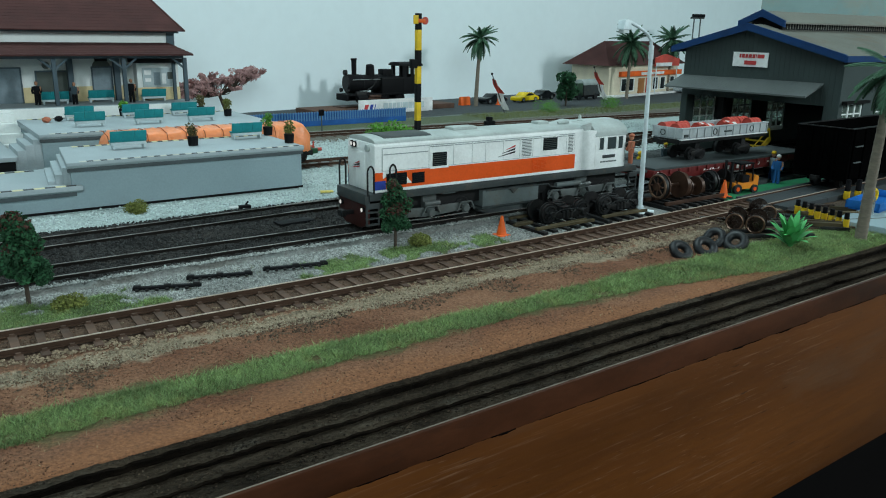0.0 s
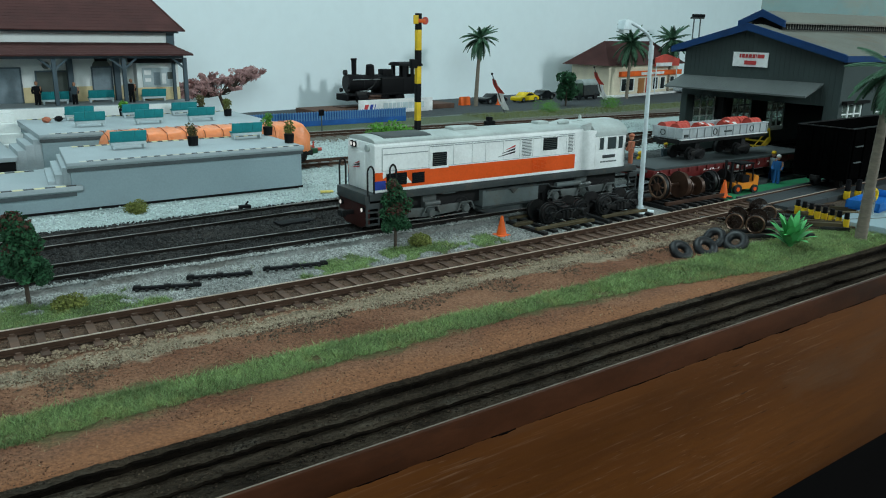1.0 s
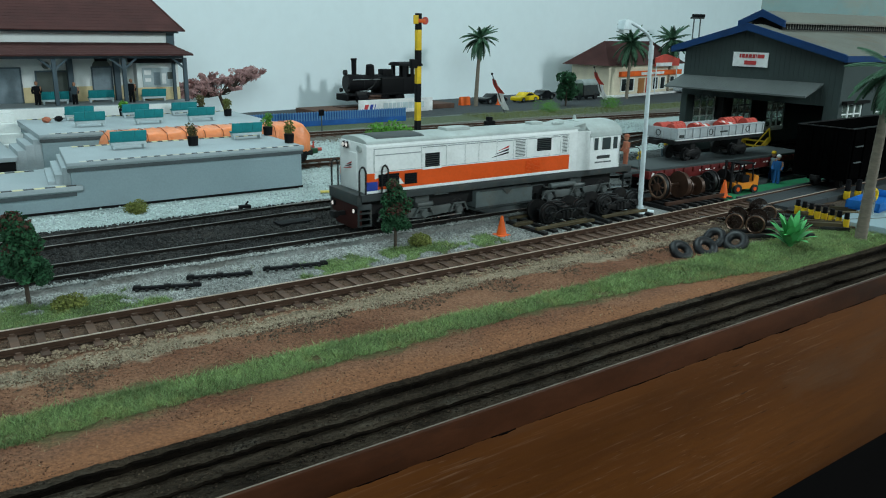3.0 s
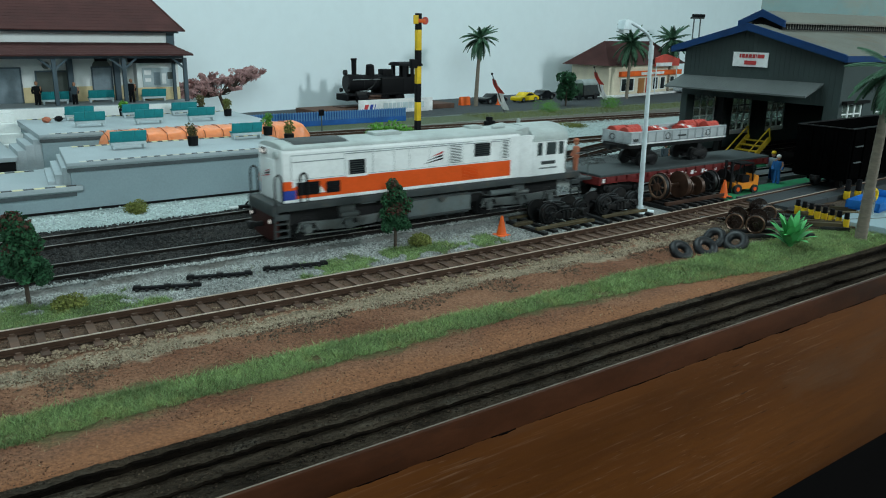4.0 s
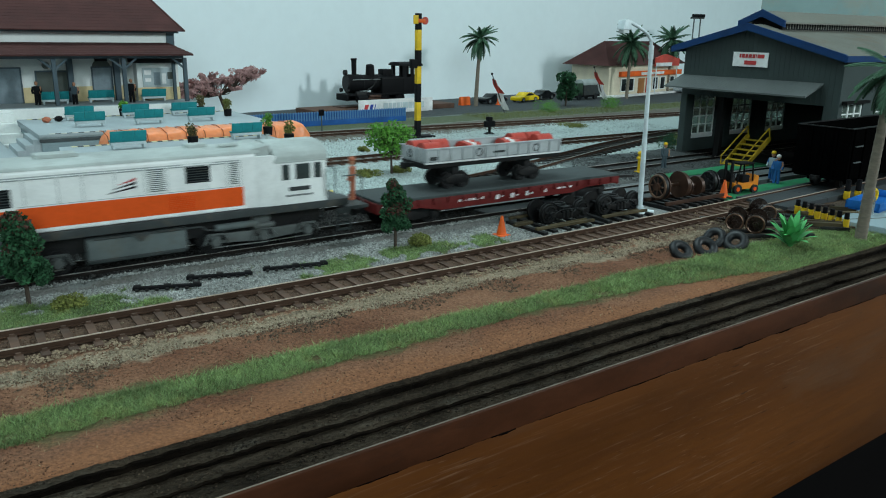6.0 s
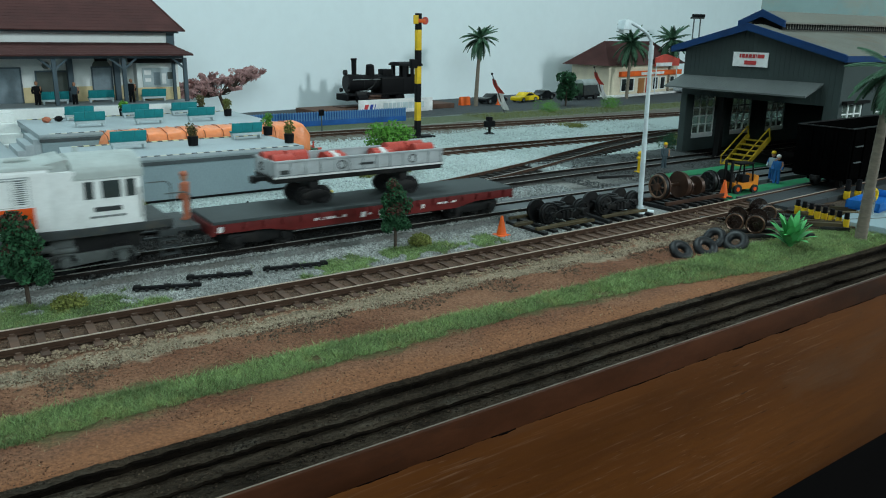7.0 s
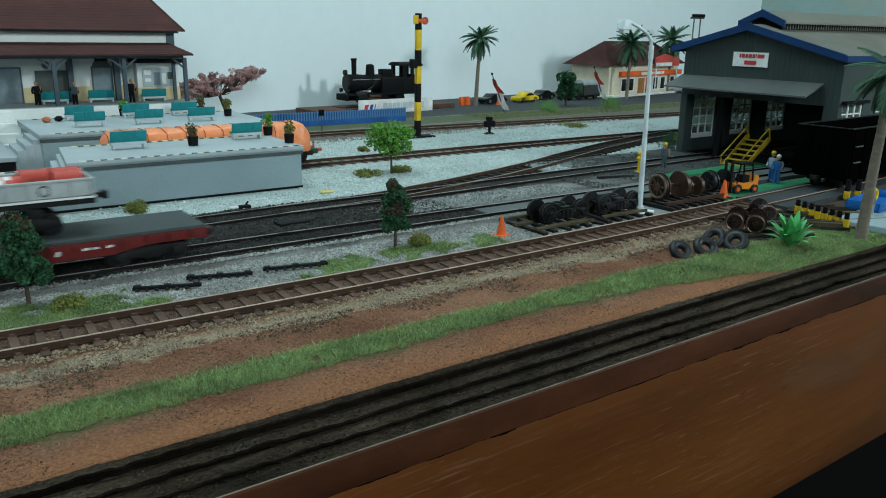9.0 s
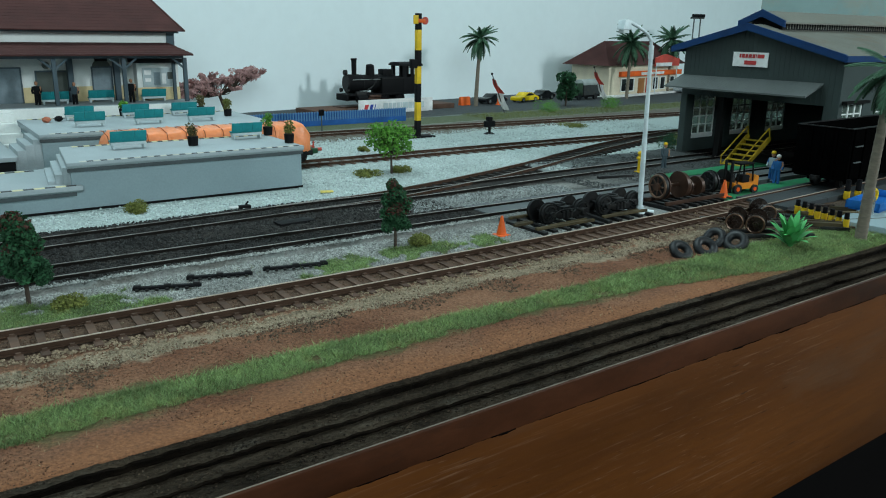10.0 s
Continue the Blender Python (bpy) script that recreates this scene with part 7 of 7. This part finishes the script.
def truck():
    t = thing("model_truck", 872, 862, -4.2, 8, "dark green model truck with a pale canopy", "truck")
    part("chassis", box(NB(), -30, 30, -9, 9, 4, 7, 0.3), M_BLACK, t)
    part("cab", prism(NB(), [(-30, 6), (-30, 16), (-26, 25), (-14, 25), (-14, 6)], "y", -9, 9, 0.8), mat("truck_green", (0.03, 0.06, 0.035), 0.5), t)
    part("cargo_body", box(NB(), -12, 30, -10, 10, 7, 22, 0.5), M_DARKGREY, t)
    part("canopy", prism(NB(), arch(11, 22, 30), "x", -14, 31, 0.3), mat("canvas_pale", (0.32, 0.36, 0.35), 0.8), t, "pale grey canvas canopy")
    part("windscreen", prism(NB(), [(-30.2, 16.5), (-26.6, 24.2), (-26.2, 24.2), (-29.8, 16.5)], "y", -7.5, 7.5), M_WINDOW, t)
    for x in (-22, 18):
        for s in (-1, 1):
            part("wheel", cyl(NB(), (x, s * 7, 4.6), (x, s * 10, 4.6), 4.6, n=20), M_TYRE, t)


truck()
t = thing("floodlight_mast", 1222, 934, -4.2, 0, "thin twin-legged floodlight mast with lamp tray", "mast")
for s in (-1, 1):
    part("leg", cyl(NB(), (s * 10, 0, 0), (s * 9, 0, 128), 1.2, n=8), M_MIDGREY, t)
for z in (60, 90):
    part("cross_bar", box(NB(), -10, 10, -0.8, 0.8, z, z + 2), M_MIDGREY, t)
tr = part("lamp_tray", box(NB(), -15, 15, -4, 4, 126, 129, 0.4), M_DARKGREY, t)
for x in (-10, 0, 10):
    part("floodlight", box(NB(), x - 4, x + 4, -6, 2, 128.5, 134, 0.6), M_BLACK, tr)


# ---------------------------------------------------------------- loose grit and grass, beyond counting
def grit(name, n, region, size, material, label, seed, zf=None):
    rs = np.random.RandomState(seed)
    c = region(rs, n)
    n = len(c)
    z = np.array([ground_z(x, y) for x, y in c]) if zf is None else np.array([zf(y) for _, y in c])
    s = rs.uniform(size[0], size[1], n) * (1 + (rs.rand(n) > 0.94) * 0.6)
    base = np.array([(1, 0, 0), (-1, 0, 0), (0, 1, 0), (0, -1, 0), (0, 0, 1), (0, 0, -1)], float)
    v = base[None] * rs.uniform(0.6, 1.25, (n, 6, 1)) + rs.uniform(-0.25, 0.25, (n, 6, 3))
    a = rs.uniform(0, 6.28, n)
    R = np.stack([np.stack([np.cos(a), -np.sin(a)], -1), np.stack([np.sin(a), np.cos(a)], -1)], 1)
    v[..., :2] = np.einsum("nij,nkj->nki", R, v[..., :2])
    v *= s[:, None, None] * np.array([1, 1, 0.8])
    v += np.concatenate([c, (z + s * 0.25)[:, None]], 1)[:, None, :]
    f = np.array([(0, 2, 4), (2, 1, 4), (1, 3, 4), (3, 0, 4), (2, 0, 5), (1, 2, 5), (3, 1, 5), (0, 3, 5)])
    faces = (f[None] + (np.arange(n) * 6)[:, None, None]).reshape(-1, 3)
    return raw_mesh(name, v.reshape(-1, 3), faces.tolist(), material, label, "gravel")


def rect(x0, x1, y0, y1, keep=None):
    def f(rs, n):
        u = rs.rand(n) ** 1.25
        c = np.stack([x0 + (x1 - x0) * u, rs.uniform(y0, y1, n)], 1)
        return c if keep is None else c[[bool(keep(x, y)) for x, y in c]]
    return f


def turf(x, y):
    return (x < 66 + 14 * nz(x, y) and 272 < y < 298 + 3 * nz(x, y, 0.1, 2) and nz(x, y, 0.14, 6) > -0.3) or (126 < x < 234 and 272 < y < 294 + 5 * nz(x, y) and nz(x, y, 0.05, 2) + 0.5 * nz(x, y, 0.16, 5) > -0.12)


def nz(x, y, k=0.06, o=0):
    return noise.noise(Vector((x * k, y * k, o)))


def off_rails(x, y):
    d = abs(y - front_y(x))
    return d > 10.2 and d < 15.5 + 2.5 * nz(x, y) or d < 7.4 and nz(x, y, 0.2, 7) > 0.42


grit("brown_track_ballast", 30000, rect(-25, 440, 232, 276, off_rails), (0.3, 0.62), M_STONEB, "fine brown ballast under and beside the track", 1)
grit("brown_soil_grains", 24000, rect(-15, 420, 174, 240, lambda x, y: nz(x, y, 0.03, 3) > -0.25), (0.1, 0.3), mat("soil_crumbs", (0.15, 0.070, 0.040), 0.95, coarse=25, island=0.45), "brown soil crumbs on the bank", 2)
grit("track_dirt", 14000, rect(-15, 440, 244, 270, lambda x, y: abs(y - front_y(x)) < 7.8 and nz(x, y, 0.12, 7) > -0.25), (0.1, 0.32), mat("track_dirt_brown", (0.115, 0.066, 0.043), 0.95, coarse=25, island=0.6), "fine brown dirt between the rails", 20, zf=lambda y: -2.7)
grit("soot_patch", 3000, rect(105, 240, 394, 411, lambda x, y: nz(x, y, 0.06, 4) + 0.4 * nz(x, y, 0.3, 1) > (y - 402) / 9), (0.25, 0.65), M_STONEK, "sooty stones spilling onto the pale gravel", 21)
grit("dark_soil_crumbs", 12000, rect(-15, 420, 216, 234, lambda x, y: nz(x, y, 0.05, 6) + 0.6 * nz(x, y, 0.3, 2) > 0.9 * (227 - y) / 18), (0.2, 0.55), mat("dark_crumbs", (0.125, 0.082, 0.055), 0.95, coarse=25, island=0.6), "coarse dark soil crumbs below the ballast", 17)
grit("pale_chips", 90, rect(-15, 420, 176, 232), (0.2, 0.45), M_STONEB, "a few pale stone chips on the soil", 18)
grit("cork_crumbs", 5000, rect(-10, 420, 161, 175.6), (0.12, 0.42), mat("cork_crumb", (0.030, 0.021, 0.014), 0.95, dark=0.4, light=2.2, island=0.7), "crumbs of cork and soil on the torn layers", 19, zf=lambda y: -4.9 if y > 173.6 else -8.3 if y > 169.4 else -10.7 if y > 165 else -12.6)
grit("sandy_grit", 7000, rect(-10, 420, 230, 239, lambda x, y: nz(x, y, 0.05, 8) > -0.3), (0.25, 0.55), mat("sand_grit", (0.29, 0.235, 0.165), 0.95, island=0.35), "pale sandy grit along the ballast edge", 7)
grit("grey_gravel", 60000, rect(-10, 300, 270, 317, lambda x, y: abs(y - front_y(x)) > 15 and nz(x, y, 0.035, 5) > -0.6 and y < 312.5 + 4 * nz(x, y, 0.08, 3) and not turf(x, y)), (0.25, 0.6), M_STONEG, "loose grey gravel between the tracks", 3)
grit("oily_grit", 24000, rect(-10, 250, 312, 405, lambda x, y: all(abs(abs(y - q) - 8.65) > 1.2 for q in (loco_y(x), 374 + 0.05 * max(0, min(x, 165) - 52)))), (0.25, 0.85), M_STONEK, "black oily grit in the yard tracks", 4)
grit("yard_grey_gravel", 9000, rect(222, 400, 341, 367, lambda x, y: nz(x, y, 0.05, 3) > (x - 350) / 60), (0.3, 0.75), mat("dark_grey_gravel", (0.23, 0.245, 0.24), 0.9, island=0.6), "dark grey gravel between the depot tracks", 9)
grit("wet_yard_grit", 9000, rect(360, 545, 338, 440, lambda x, y: nz(x, y, 0.04, 6) > -0.1 and all(abs(y - q) > 10.5 for q in (386.5,))), (0.3, 0.7), mat("sooty_grit", (0.06, 0.064, 0.064), 0.8, island=0.6), "sooty grit before the shed", 10)
grit("pale_gravel", 30000, rect(-10, 560, 396, 505, lambda x, y: not (x < 212 and y > 446) and not (x > 400 and y < 440) and not (x > 165 and abs(y - np.interp(x, [p[0] for p in pts3], [p[1] for p in pts3])) < 13)), (0.35, 0.75), M_STONEL, "pale blue-grey gravel beside the platform", 5)
grit("pale_gravel_yard", 9000, rect(212, 700, 536, 640), (0.4, 0.9), M_STONEL, "pale blue-grey gravel of the far yard", 6)


def blades(name, n, region, h, material, label, seed):
    rs = np.random.RandomState(seed)
    c = region(rs, n)
    n = len(c)
    z = np.array([ground_z(x, y) for x, y in c])
    L = rs.uniform(h[0], h[1], n) * (1 + (rs.rand(n) > 0.97) * 0.8)
    a = rs.uniform(0, 6.28, n)
    lean = rs.normal(0, 0.8, (n, 2))
    w = 0.085
    p = np.concatenate([c, z[:, None] - 0.2], 1)
    d = np.stack([np.cos(a) * w, np.sin(a) * w, np.zeros(n)], 1)
    tip = p + np.concatenate([lean * L[:, None], L[:, None]], 1)
    mid = p + np.concatenate([lean * L[:, None] * 0.35, L[:, None] * 0.55], 1)
    v = np.stack([p - d, p + d, mid + d * 0.8, mid - d * 0.8, tip], 1).reshape(-1, 3)
    k = np.arange(n) * 5
    q = np.stack([k, k + 1, k + 2, k + 3], 1).tolist() + np.stack([k + 3, k + 2, k + 4], 1).tolist()
    return raw_mesh(name, v, q, material, label, "grass")


def strip(x, y):
    lo = 194.5 + 2.6 * nz(x, 0, 0.03, 1) + 1.5 * nz(x, 0, 0.2, 4) - 21 * min(1, max(0, x - 215) / 110)
    hi = 209 + 2.2 * nz(x, 0, 0.035, 2) + 1.5 * nz(x, 0, 0.2, 6)
    return lo < y < hi and nz(x, y, 0.12, 9) > -0.5


blades("grass_strip", 170000, rect(-8, 420, 175, 216, strip), (0.7, 2.1), M_GRASS, "strip of short green static grass along the bank", 11)
blades("grass_patch", 90000, rect(-8, 260, 272, 302, turf), (0.7, 1.9), M_GRASS, "patchy green grass round the small trees", 12)
blades("yellow_grass_tufts", 900, rect(20, 240, 276, 300, lambda x, y: nz(x, y, 0.05, 12) > 0.22), (1.0, 2.2), M_GRASSY, "dry yellow grass tufts by the track", 13)
blades("dry_straw", 260, rect(-5, 420, 176, 240), (0.6, 1.8), mat("straw", (0.42, 0.36, 0.22), 0.8, island=0.2), "scattered pale straw fibres on the soil", 14)
blades("verge_grass", 6000, rect(560, 1000, 690, 758), (2, 5), M_GRASSY, "yellowish verge grass by the far road", 15)


def motions():
    """The train draws out of the depot to the left; every load rides with it."""
    run = [(0, 0), (2.55, 0), (2.8, -1.0), (3.1, -6.8), (3.5, -20.5), (3.8, -34), (4, -45.8), (4.5, -79.2), (5, -113.8), (5.5, -152.0), (6, -191), (6.5, -230.5), (7, -270.5), (7.5, -311), (8, -352), (8.5, -393), (9, -434), (9.5, -475), (10, -516)]
    for ob, x0, dy, z, turn in RIDERS:
        rows = []
        for t, s in run:
            x = x0 + s
            slope = math.degrees(math.atan((loco_y(x + 30) - loco_y(x - 30)) / 60))
            rows.append((t, pose(x * MM, (loco_y(x) + dy) * MM, z * MM, 0, 0, slope + turn)))
        walk(ob, rows)
    # wheels roll with the run
    ts, ss = [t for t, _ in run], [d for _, d in run]
    times = [k / 15 for k in range(151)]
    for w, x, r in SPIN:
        walk(w, [(t, pose(x * MM, 0, r * MM, 0, math.degrees(float(np.interp(t, ts, ss)) / r), 0)) for t in times])


motions()
